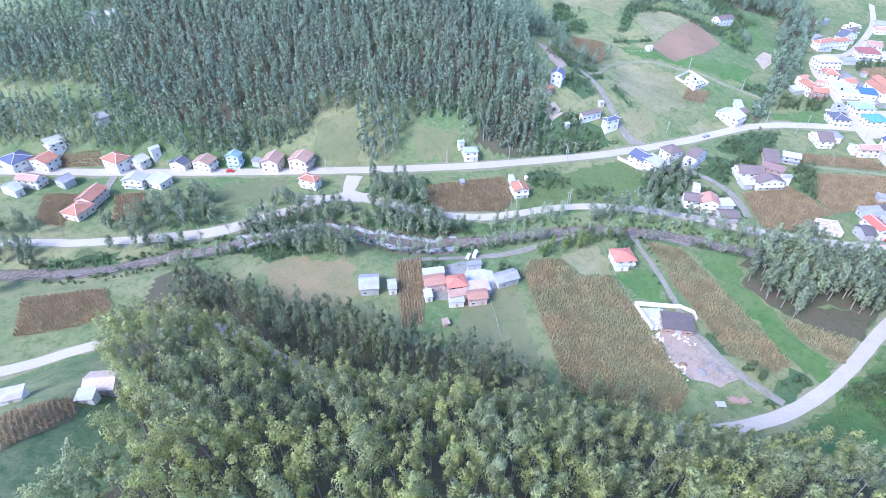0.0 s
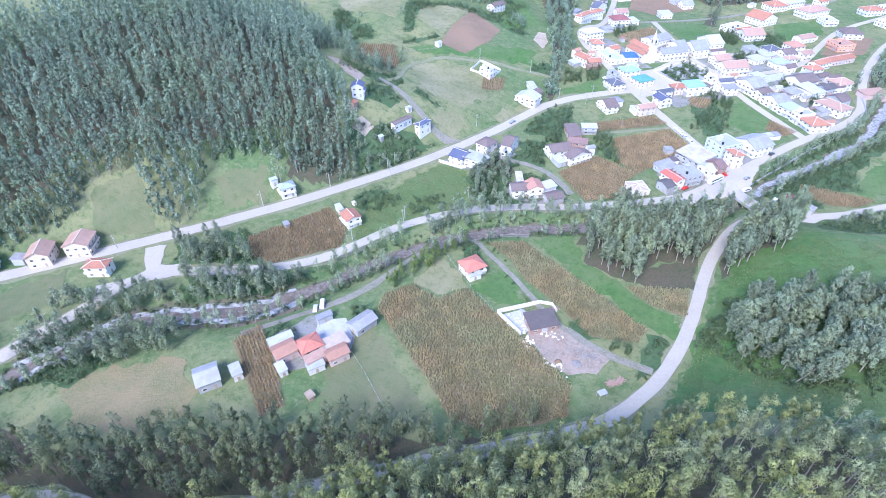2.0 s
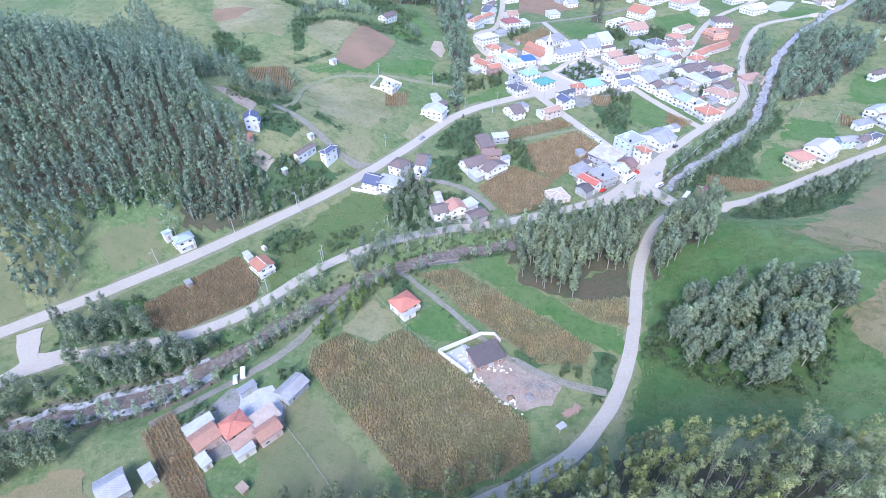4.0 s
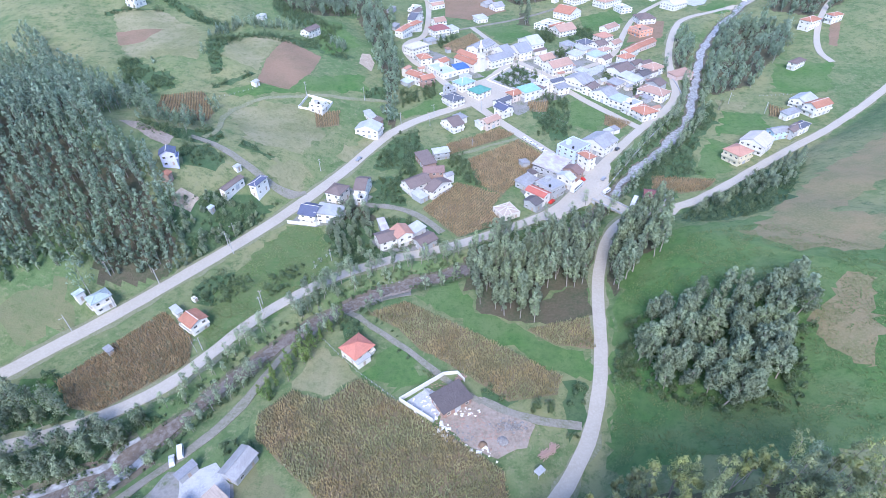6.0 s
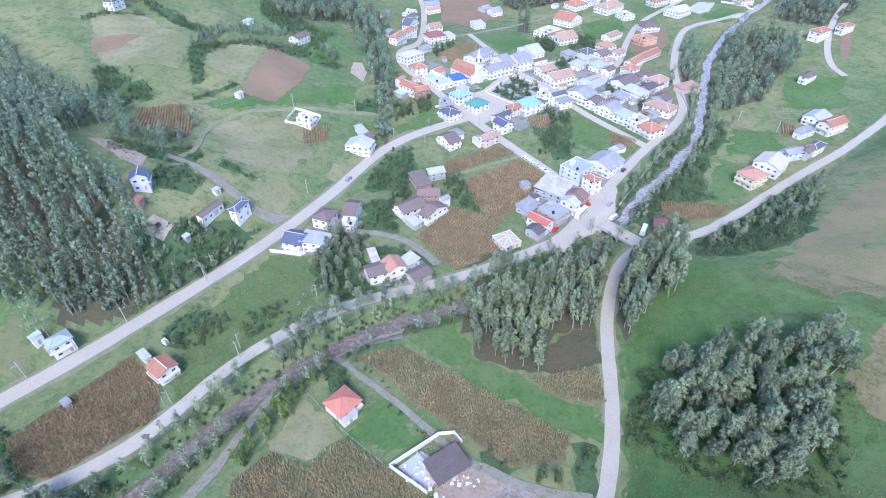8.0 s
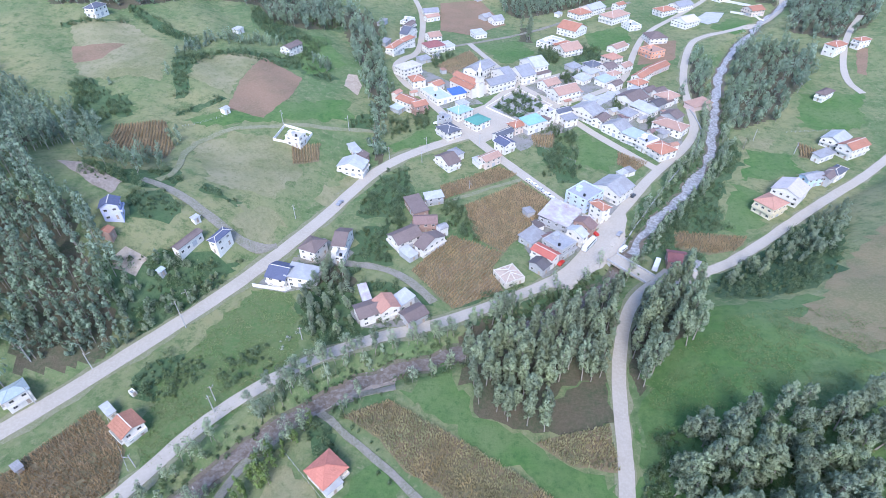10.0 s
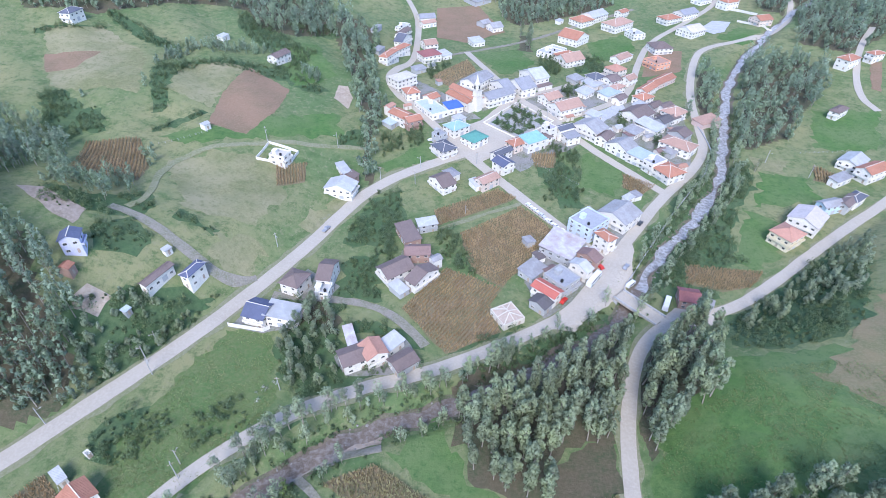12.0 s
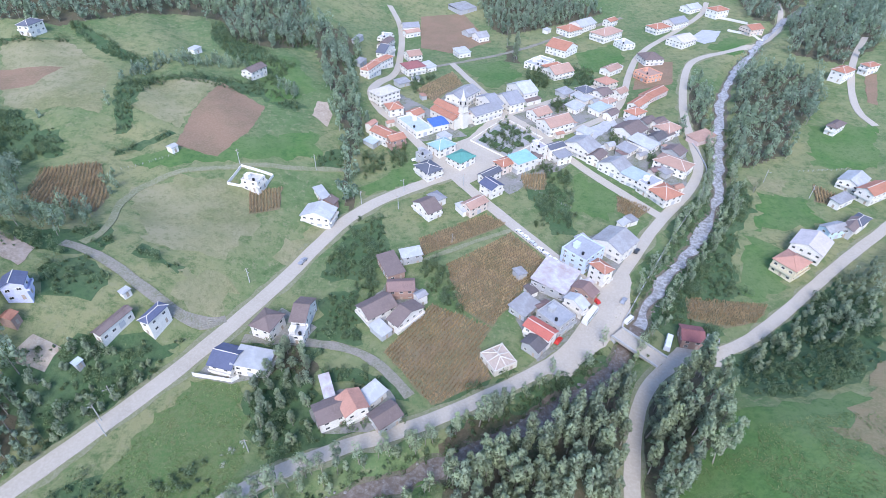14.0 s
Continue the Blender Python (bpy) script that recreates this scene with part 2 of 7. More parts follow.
for key, c in ROOF.items():
    M["roof_" + key] = surface(key + "_roof", c, tuple(v * 0.78 for v in c), tuple(min(v * 1.15, 0.8) for v in c), 0.3, 1.2, 0.8, 0.35, wave=None if key == "concrete" else ("X", 1.4), vary=0.08, patch=(0.38, 0.7))
for key, c, c2 in (("zinc", (0.37, 0.36, 0.355), (0.28, 0.265, 0.255)), ("lightzinc", (0.46, 0.455, 0.455), (0.36, 0.345, 0.335)), ("zincrust", (0.56, 0.54, 0.54), (0.4, 0.3, 0.27)), ("whitemetal", (0.52, 0.52, 0.51), (0.42, 0.41, 0.39))):
    M["roof_" + key] = surface(key + "_roof", c, c2, tuple(v * 0.85 for v in c), 0.25, 1.0, 0.5, 0.3, wave=("X", 1.4), vary=0.08)
PALETTE_WORDS = {"brightred": "bright red", "orangered": "orange-red", "redtile": "red", "pinktile": "pale pink", "darkred": "dark red", "darkrust": "dark rusty", "slateblue": "slate-blue", "dark": "dark", "tealtile": "teal", "paleblue": "pale blue", "pinkwhite": "pinkish white", "zincrust": "rust-streaked zinc", "lightzinc": "light zinc", "whitemetal": "white metal", "bluewhite": "blue and white", "pinkwall": "pink", "lilacwall": "lilac"}


# ---------- the lie of the land ----------
# lines of the plan, metres
MAIN = [(-420, -15), (-362, 39), (-313, 80), (-267, 122), (-221, 166), (-194, 193), (-165, 224), (-133, 264), (-118, 284), (-103, 308), (-88, 334), (-79, 353), (-68, 375), (-56, 389), (-42, 400), (-24, 411), (-11, 418)]
FOOT_LEFT = [(-420, -15), (-313, 80), (-221, 166), (-165, 224), (-118, 284), (-88, 334), (-62, 384), (-50, 430), (-45, 500), (-40, 600), (-30, 760), (-20, 1000)]
NEAR_ROAD = [(-330, -140), (-240, -60), (-201, -8), (-190, 22), (-172, 50), (-154, 61), (-131, 62), (-103, 72), (-65, 99), (-27, 121), (0, 138), (14, 158), (22, 176), (29, 203), (33, 230), (41, 256), (50, 274), (65, 287), (91, 292), (119, 310), (147, 331), (180, 354), (202, 368), (270, 420), (360, 500), (480, 620)]
RIVER = [(-420, -120), (-330, -50), (-254, 20), (-234, 43), (-208, 92), (-192, 122), (-167, 138), (-146, 146), (-130, 162), (-110, 190), (-82, 219), (-58, 236), (-32, 245), (-5, 256), (15, 267), (41, 283), (59, 308), (80, 335), (99, 355), (126, 388), (145, 428), (176, 504), (212, 566), (311, 679), (420, 780), (560, 900)]


def line_distance(x, y, line):
    """Distance from a line of the plan, positive on its left."""
    best = np.full(np.shape(x), 1e9)
    side = np.zeros(np.shape(x))
    for (ax, ay), (bx, by) in zip(line, line[1:]):
        ux, uy = bx - ax, by - ay
        ll = ux * ux + uy * uy
        t = np.clip(((x - ax) * ux + (y - ay) * uy) / ll, 0, 1)
        dx, dy = x - ax - t * ux, y - ay - t * uy
        d = np.hypot(dx, dy)
        c = ux * (y - ay) - uy * (x - ax)
        near = d < best - 1e-6
        best = np.where(near, d, best)
        side = np.where(near, np.sign(c), side)
    return best * np.where(side == 0, 1, side)


def smooth(a, b, v):
    t = np.clip((v - a) / (b - a), 0, 1)
    return t * t * (3 - 2 * t)


def rise(d, top, reach):
    d = np.maximum(d, 0)
    return top * (1 - np.exp(-d / reach)) * d / (d + 2.0)


MOUNDS = [(-10, 500, 120, 90, 7), (420, 580, 150, 150, 32), (-185, 450, 45, 35, 3), (-330, 600, 120, 120, 25), (60, 980, 400, 180, 60), (60, 125, 30, 26, 5)]


def height(x, y):
    x, y = np.asarray(x, float), np.asarray(y, float)
    dl = line_distance(x, y, FOOT_LEFT) - 7
    dr = -line_distance(x, y, NEAR_ROAD) - 5
    n = smooth(285, 385, y)
    z = (1 - n) * (rise(dl, 110, 175) + rise(dl, 8, 9)) + n * rise(dl, 42, 118)
    m = smooth(110, 200, y + 0.5 * x)
    z = z + (1 - m) * (rise(dr, 105, 130) + rise(dr, 4, 8)) + m * (rise(dr, 58, 130) + rise(dr, 4, 8))
    for cx, cy, rx, ry, h in MOUNDS:
        z = z + h * np.exp(-((x - cx) / rx) ** 2 - ((y - cy) / ry) ** 2)
    q = line_distance(x, y, RIVER)
    wide = 7.0 + 5.0 * smooth(205, 155, y)
    z = z - 2.8 * np.exp(-(q / wide) ** 4)
    hill = np.clip(np.maximum(dl, dr) / 60, 0, 1)
    z = z + hill * (1.3 * np.sin(x / 17 + 2 * np.sin(y / 41)) * np.cos(y / 23 + x / 57) + 0.6 * np.sin(x / 7.1 + y / 9.7))
    return z


# ---------- mesh helpers ----------
def mesh_of(name, verts, faces, material):
    me = bpy.data.meshes.new(name)
    me.from_pydata([tuple(map(float, v)) for v in verts], [], [tuple(map(int, f)) for f in faces])
    me.materials.append(material)
    return me


def quads(name, corners, material):
    """A mesh of loose four-cornered faces: corners is an array (n, 4, 3)."""
    n = len(corners)
    me = bpy.data.meshes.new(name)
    me.vertices.add(4 * n)
    me.vertices.foreach_set("co", np.asarray(corners, np.float32).ravel())
    me.loops.add(4 * n)
    me.loops.foreach_set("vertex_index", np.arange(4 * n, dtype=np.int32))
    me.polygons.add(n)
    me.polygons.foreach_set("loop_start", np.arange(0, 4 * n, 4, dtype=np.int32))
    me.update(calc_edges=True)
    me.materials.append(material)
    return me


def shards(name, corners, material, normals=None, tone=None):
    """A mesh of loose three-cornered faces: corners is an array (n, 3, 3). normals round off a clump of leaves, tone is each plant's own."""
    n = len(corners)
    me = bpy.data.meshes.new(name)
    me.vertices.add(3 * n)
    me.vertices.foreach_set("co", np.asarray(corners, np.float32).ravel())
    me.loops.add(3 * n)
    me.loops.foreach_set("vertex_index", np.arange(3 * n, dtype=np.int32))
    me.polygons.add(n)
    me.polygons.foreach_set("loop_start", np.arange(0, 3 * n, 3, dtype=np.int32))
    me.update(calc_edges=True)
    if normals is not None:
        at = me.attributes.new("custom_normal", "FLOAT_VECTOR", "POINT")
        at.data.foreach_set("vector", np.repeat(np.asarray(normals, np.float32), 3, axis=0).ravel())
    at = me.attributes.new("tone", "FLOAT", "POINT")
    at.data.foreach_set("value", np.full(3 * n, 0.5, np.float32) if tone is None else np.repeat(np.asarray(tone, np.float32), 3))
    me.materials.append(material)
    return me


def box_data(x0, y0, z0, x1, y1, z1):
    v = [(x0, y0, z0), (x1, y0, z0), (x1, y1, z0), (x0, y1, z0), (x0, y0, z1), (x1, y0, z1), (x1, y1, z1), (x0, y1, z1)]
    f = [(0, 3, 2, 1), (4, 5, 6, 7), (0, 1, 5, 4), (1, 2, 6, 5), (2, 3, 7, 6), (3, 0, 4, 7)]
    return v, f


def boxes(name, rows, material):
    vs, fs = [], []
    for row in rows:
        v, f = box_data(*row)
        k = len(vs)
        vs += v
        fs += [tuple(i + k for i in q) for q in f]
    return mesh_of(name, vs, fs, material)


def under(name, me, parent, m=None, label=""):
    ob = new(name, me)
    ob.parent = parent
    if m is not None:
        ob.matrix_basis = m
    if label:
        ob["label"] = label
    return ob


def z_at(x, y):
    return float(height(x, y))


def dense(line, step):
    pts = []
    for (ax, ay), (bx, by) in zip(line, line[1:]):
        n = max(1, int(math.hypot(bx - ax, by - ay) / step))
        pts += [(ax + (bx - ax) * i / n, ay + (by - ay) * i / n) for i in range(n)]
    return pts + [tuple(line[-1])]


def rounded(line, times=2):
    """Corner cutting: bends of a road become curves."""
    p = [tuple(map(float, q)) for q in line]
    for _ in range(times):
        q = [p[0]]
        for a, b in zip(p, p[1:]):
            q += [(a[0] * 0.75 + b[0] * 0.25, a[1] * 0.75 + b[1] * 0.25), (a[0] * 0.25 + b[0] * 0.75, a[1] * 0.25 + b[1] * 0.75)]
        p = q + [p[-1]]
    return p


def strip(name, line, width, material, lift, label, category, ragged=0.25, level=None):
    """A band of ground surface along a line, with slightly uneven edges and a thickness."""
    pts = np.array(dense(rounded(line), 2.0))
    d = np.gradient(pts, axis=0)
    d /= np.hypot(d[:, 0], d[:, 1])[:, None] + 1e-9
    nrm = np.stack([-d[:, 1], d[:, 0]], 1)
    wob = np.array([[noise.noise((x * 0.13, y * 0.13, s)) for s in (1.5, 7.5)] for x, y in pts]) * ragged * 2
    cols = np.linspace(-1, 1, 7)
    grid = np.zeros((len(pts), 9, 3))
    for j, c in enumerate(cols):
        off = c * (width / 2 + (wob[:, 0] if c < 0 else wob[:, 1]) * abs(c))
        grid[:, j + 1, :2] = pts + nrm * off[:, None]
    grid[:, 0], grid[:, 8] = grid[:, 1], grid[:, 7]
    if level is None:
        grid[..., 2] = height(grid[..., 0], grid[..., 1]) + lift
    else:
        grid[..., 2] = level(pts)[:, None]
    grid[:, 0, 2] -= 0.6 + lift
    grid[:, 8, 2] -= 0.6 + lift
    n = len(pts)
    idx = np.arange(n * 9).reshape(n, 9)
    f = np.stack([idx[:-1, :-1], idx[:-1, 1:], idx[1:, 1:], idx[1:, :-1]], -1).reshape(-1, 4)[:, ::-1]
    ob = new(name, mesh_of(name, grid.reshape(-1, 3), f, material))
    return tagged(ob, label, category, kind="structure")


def inside(poly, x, y):
    r = np.zeros(np.shape(x), bool)
    for (ax, ay), (bx, by) in zip(poly, poly[1:] + poly[:1]):
        cut = ((ay > y) != (by > y)) & (x < (bx - ax) * (y - ay) / (by - ay + 1e-12) + ax)
        r ^= cut
    return r


def patch(name, poly, material, lift, label, category, cell=2.5, ragged=0.5):
    """A piece of ground with its own cover, laid over the land."""
    ring = []
    for x, y in dense(list(poly) + [poly[0]], 3.0)[:-1]:
        ring.append((x + ragged * noise.noise((x * 0.21, y * 0.21, 3.1)) * 2, y + ragged * noise.noise((x * 0.21, y * 0.21, 9.3)) * 2))
    bm = bmesh.new()
    face = bm.faces.new([bm.verts.new((x, y, 0)) for x, y in ring])
    bmesh.ops.triangulate(bm, faces=[face])
    xs, ys = [p[0] for p in ring], [p[1] for p in ring]
    for lo, hi, no in ((min(xs), max(xs), (1, 0, 0)), (min(ys), max(ys), (0, 1, 0))):
        k = math.ceil(lo / cell) * cell
        while k < hi:
            bmesh.ops.bisect_plane(bm, geom=bm.verts[:] + bm.edges[:] + bm.faces[:], plane_co=(no[0] * k, no[1] * k, 0), plane_no=no)
            k += cell
    co = np.array([v.co[:2] for v in bm.verts])
    zz = height(co[:, 0], co[:, 1]) + lift
    for v, z in zip(bm.verts, zz):
        v.co.z = z
    bmesh.ops.recalc_face_normals(bm, faces=bm.faces)
    if bm.faces and sum(f.normal.z for f in bm.faces) < 0:
        bmesh.ops.reverse_faces(bm, faces=bm.faces)
    me = bpy.data.meshes.new(name)
    bm.to_mesh(me)
    bm.free()
    me.materials.append(material)
    return tagged(new(name, me), label, category, kind="structure")


# ---------- the land ----------
def land():
    xs = np.concatenate([np.linspace(-2600, -470, 24), np.arange(-450, 350, 2.5), np.linspace(360, 2600, 28)])
    ys = np.concatenate([np.linspace(-1500, -130, 16), np.arange(-110, 760, 2.5), np.linspace(770, 3200, 32)])
    gx, gy = np.meshgrid(xs, ys)
    gz = height(gx, gy)
    n, k = gx.shape
    idx = np.arange(n * k).reshape(n, k)
    f = np.stack([idx[:-1, :-1], idx[:-1, 1:], idx[1:, 1:], idx[1:, :-1]], -1).reshape(-1, 4)
    me = bpy.data.meshes.new("ground")
    me.vertices.add(n * k)
    me.vertices.foreach_set("co", np.stack([gx, gy, gz], -1).astype(np.float32).ravel())
    me.loops.add(len(f) * 4)
    me.loops.foreach_set("vertex_index", f.astype(np.int32).ravel())
    me.polygons.add(len(f))
    me.polygons.foreach_set("loop_start", np.arange(0, len(f) * 4, 4, dtype=np.int32))
    me.polygons.foreach_set("use_smooth", np.ones(len(f), bool))
    me.update(calc_edges=True)
    me.materials.append(M["grass"])
    tagged(new("ground", me), "green valley meadows rising into hills", "ground", kind="structure")


land()
FLOORS = []


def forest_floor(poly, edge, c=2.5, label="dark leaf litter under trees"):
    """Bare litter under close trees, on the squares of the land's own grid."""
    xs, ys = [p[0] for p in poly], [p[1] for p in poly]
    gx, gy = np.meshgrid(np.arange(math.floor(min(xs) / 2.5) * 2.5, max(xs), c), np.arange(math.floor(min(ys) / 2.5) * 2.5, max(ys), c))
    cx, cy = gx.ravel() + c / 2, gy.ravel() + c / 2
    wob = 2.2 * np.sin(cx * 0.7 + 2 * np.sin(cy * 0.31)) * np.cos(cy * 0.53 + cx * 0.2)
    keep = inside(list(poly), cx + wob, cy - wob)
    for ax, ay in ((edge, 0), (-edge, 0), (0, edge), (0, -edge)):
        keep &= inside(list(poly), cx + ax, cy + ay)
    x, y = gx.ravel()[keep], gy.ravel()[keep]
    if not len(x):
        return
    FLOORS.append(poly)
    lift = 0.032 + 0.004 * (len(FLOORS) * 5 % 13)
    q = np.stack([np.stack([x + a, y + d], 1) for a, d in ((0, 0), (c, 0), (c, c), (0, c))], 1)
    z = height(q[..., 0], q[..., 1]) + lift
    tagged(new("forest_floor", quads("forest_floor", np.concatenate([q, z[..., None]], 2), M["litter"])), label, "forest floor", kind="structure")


FIELD_WORDS = {"maize": ("soil of a drying maize field", "field"), "plough": ("brown ploughed field", "field"), "lawn": ("lush green pasture", "field"), "dry": ("pale dry grass field", "field"), "dryweed": ("weedy brown stubble field", "field"), "soil": ("bare grey earth yard", "yard"), "concrete": ("pale concrete yard", "yard"), "paved": ("pale worn asphalt square", "road"), "yard": ("trodden grey yard between houses", "yard"), "scrub": ("rough green scrub ground", "scrub"), "crop": ("weedy green field crop", "field"), "bar": ("pinkish bare gravel ground", "ground"), "olive": ("olive grass paddock", "field"), "bare": ("bare ochre earth bank", "bank")}
LIFT = {"lawn": 0.1, "bar": 0.165, "crop": 0.105, "olive": 0.11, "dry": 0.12, "dryweed": 0.13, "yard": 0.14, "maize": 0.15, "plough": 0.16, "soil": 0.17, "bare": 0.18, "concrete": 0.19, "paved": 0.2}
PAVED, ROADS, HOUSES = [], [], []
MAIZE, CROPS, LAID = [], [], []


def field(kind, poly):
    lift = LIFT[kind] + 0.001 * (len(LAID) % 9)
    LAID.append(kind)
    label, category = FIELD_WORDS[kind]
    patch("field" if category == "field" else "yard", poly, M[kind], lift, label, category, ragged=2.6 if kind in ("lawn", "olive", "dry", "crop", "dryweed") else 0.6)
    if kind == "maize":
        MAIZE.append(poly)
    if kind == "crop":
        CROPS.append((poly, 3.2))
    if kind in ("paved", "maize", "concrete"):
        PAVED.append(poly)


def road(kind, width, line, lift=0.26):
    ROADS.append((line, width))
    words = {"paved": "pale worn asphalt road", "dirt": "grey dirt lane with stones", "track": "grassy track with two ruts"}
    strip("road" if kind == "paved" else "track", line, width, M[kind], lift, words[kind], "road" if kind == "paved" else "track", 0.12 if kind == "paved" else 0.35)


# ---------- roads and river ----------
SECOND = [(-300, 5), (-271, 33), (-260, 41), (-224, 84), (-213, 112), (-202, 150), (-185, 158), (-158, 167), (-133, 182), (-120, 200), (-110, 216), (-96, 230), (-80, 243), (-54, 255), (-35, 260), (-18, 267), (6, 279), (28, 292), (46, 318), (62, 338), (88, 373), (118, 404), (133, 428), (139, 455), (150, 504), (180, 577), (198, 600), (236, 610), (276, 631), (304, 670), (330, 730)]
for line, wide in ((MAIN, 11.0), (SECOND, 8.2), (NEAR_ROAD, 6.4)):
    strip("verge", line, wide, M["track"], 0.095, "trodden earth and grass verge", "verge", 1.1)
road("paved", 7.0, MAIN)
road("paved", 5.4, SECOND)
road("paved", 4.9, NEAR_ROAD)
road("dirt", 4.5, [(-105.9, 312.3), (-115.9, 307.1), (-126.0, 309.4), (-143.7, 319.4), (-158.0, 326.3), (-165.7, 326.7)], 0.3)
road("track", 3, [(-160.4, 329.5), (-156.1, 339.8), (-163.3, 368.3), (-154.9, 388.8), (-126.9, 402.2), (-87.2, 413.6), (-69.5, 419.1)], 0.3)
road("dirt", 3.8, [(-96.6, 301.7), (-76.9, 299.9), (-55.0, 296.7), (-41.6, 287.1), (-32.1, 273.8)], 0.24)
road("paved", 6, [(-6.9, 411.0), (15.1, 375.9), (28.6, 355.3), (48.0, 324.8)], 0.24)
road("paved", 5.5, [(-6.9, 411.0), (-23.5, 437.4), (-44.5, 477.8), (-59.4, 499.3), (-63.5, 519.4), (-57.1, 542.1), (-46.5, 561.4), (-44.9, 634.4), (-47.1, 680.8), (-58.9, 717.5)], 0.24)
road("dirt", 4, [(-46.5, 561.4), (-4.0, 587.3), (44.6, 614.6), (102.0, 661.9), (165.4, 704.1)], 0.24)
road("paved", 5.5, [(-6.9, 411.0), (11.3, 424.2), (22.0, 433.0), (33.8, 442.4), (47.3, 456.5)], 0.24)
road("paved", 5.5, [(47.3, 456.5), (58.1, 433.0), (93.3, 379.7)], 0.24)
road("paved", 5, [(47.3, 456.5), (35.8, 473.4), (26.2, 489.9), (13.3, 527.1), (-4.0, 587.3)], 0.24)
road("paved", 5, [(47.3, 456.5), (87.3, 483.1), (109.1, 506.5), (133.4, 571.4), (157.2, 619.1), (199.8, 660.3), (247.3, 709.2), (262.6, 741.2)], 0.24)
road("paved", 4.5, [(25.7, 485.8), (53.9, 505.5), (82.6, 528.5), (103.8, 546.9)], 0.24)
road("paved", 5, [(20.2, 431.7), (0.2, 449.6), (-23.5, 439.2)], 0.24)
road("paved", 5, [(0.3, 451.5), (25.7, 485.8)], 0.24)
road("track", 2.2, [(-27.0, 347.1), (-8.4, 357.7), (15.7, 369.2)], 0.24)
road("dirt", 2.6, [(-71.6, 223.6), (-57.9, 210.5), (-42.8, 197.8), (-29.2, 184.2), (-18.5, 175.8)], 0.24)
road("dirt", 3.6, [(-139.4, 134.4), (-126.8, 147.2), (-113.6, 159.1), (-101.4, 175.2), (-97.2, 189.4), (-90.4, 205.9)], 0.24)
road("dirt", 3.6, [(-85.5, 210.6), (-76.8, 221.4), (-70.8, 225.6), (-60.0, 229.5), (-45.4, 232.0)], 0.24)
road("dirt", 3.0, [(-18.5, 177.0), (-9.5, 172.0), (-1.0, 168.5), (5.2, 167.3), (14.0, 166.0)], 0.24)
road("paved", 5, [(-208.4, 166.1), (-197.8, 154.1), (-203.9, 143.3), (-213.4, 135.3)], 0.24)
road("dirt", 4, [(-309.8, 80.1), (-292.3, 65.1), (-286.3, 59.8)], 0.24)
road("paved", 4.5, [(262.7, 470.8), (261.8, 489.8), (274.9, 520.3), (299.1, 561.2), (330.0, 597.4)], 0.24)
RAPIDS = [p for p in RIVER if 85 < p[1] < 165]
strip("river_bed", RAPIDS, 17, M["gravel"], 0.05, "wide stony bed of the river", "river bed", 1.2)
strip("water", RAPIDS, 11.5, M["foam"], 0.0, "wide shallow rapids with white riffles", "river", 1.5, level=lambda p: height(p[:, 0], p[:, 1]) + 0.3)
UPPER = [p for p in RIVER if p[1] > 300]
strip("water", UPPER, 4.8, M["foam"], 0.0, "steep stretch of broken white water", "river", 1.6, level=lambda p: height(p[:, 0], p[:, 1]) + 0.42)
strip("river_bed", RIVER, 8.5, M["gravel"], 0.1, "stony grey river bed", "river bed", 1.0)
strip("water", RIVER, 5.4, M["water"], 0.0, "shallow silty brown river with white riffles", "river", 1.3, level=lambda p: height(p[:, 0], p[:, 1]) + 0.35)


# ---------- fields ----------
field("maize", [(-42.0, 293.7), (-23.5, 319.0), (-0.2, 306.0), (-5.5, 295.9), (-3.1, 280.8), (-24.3, 269.7)])
field("maize", [(-16.8, 343.8), (15.3, 366.1), (28.5, 346.1), (7.9, 316.9), (-0.2, 306.6), (-12.6, 317.2)])
field("maize", [(-29.6, 362.2), (4.4, 382.0), (13.7, 373.6), (-27.5, 349.8)])
field("plough", [(-150.0, 487.1), (-121.6, 467.0), (-122.9, 434.4), (-132.8, 409.3), (-155.1, 415.1), (-156.0, 446.8)])
field("dry", [(-188.0, 480.6), (-150.0, 487.1), (-156.3, 447.8), (-157.6, 430.2), (-184.1, 440.7)])
field("maize", [(-204.1, 384.0), (-181.0, 391.6), (-167.7, 366.4), (-167.0, 353.9), (-194.5, 353.2)])
field("plough", [(-269.8, 473.4), (-253.5, 478.7), (-238.9, 480.7), (-244.2, 459.2), (-258.8, 452.3)])
field("maize", [(-112.9, 387.0), (-98.1, 393.7), (-97.0, 379.2), (-109.5, 371.1)])
field("bare", [(-159.9, 278.9), (-157.1, 285.3), (-149.1, 284.4), (-151.6, 276.3), (-158.9, 275.6)])
field("bar", [(-200.3, 327.6), (-190.2, 328.3), (-170.4, 319.2), (-170.1, 308.6), (-181.8, 313.3)])
field("dry", [(-124.6, 326.1), (-109.9, 332.9), (-105.6, 325.9), (-109.7, 314.6), (-115.6, 311.0), (-124.6, 314.9)])
field("dry", [(-92.3, 359.0), (-76.4, 372.9), (-69.4, 360.6), (-80.3, 346.6), (-92.3, 344.3)])
field("maize", [(26.4, 417.7), (41.9, 419.1), (38.1, 402.9), (27.1, 404.3)])
field("maize", [(75.2, 398.1), (89.6, 386.0), (79.2, 376.3), (72.0, 384.5)])
field("lawn", [(57.3, 421.2), (78.1, 399.7), (64.9, 376.3), (47.4, 384.4)])
field("plough", [(-28.9, 705.4), (12.3, 712.5), (33.1, 642.6), (-2.9, 613.3), (-28.8, 627.4)])
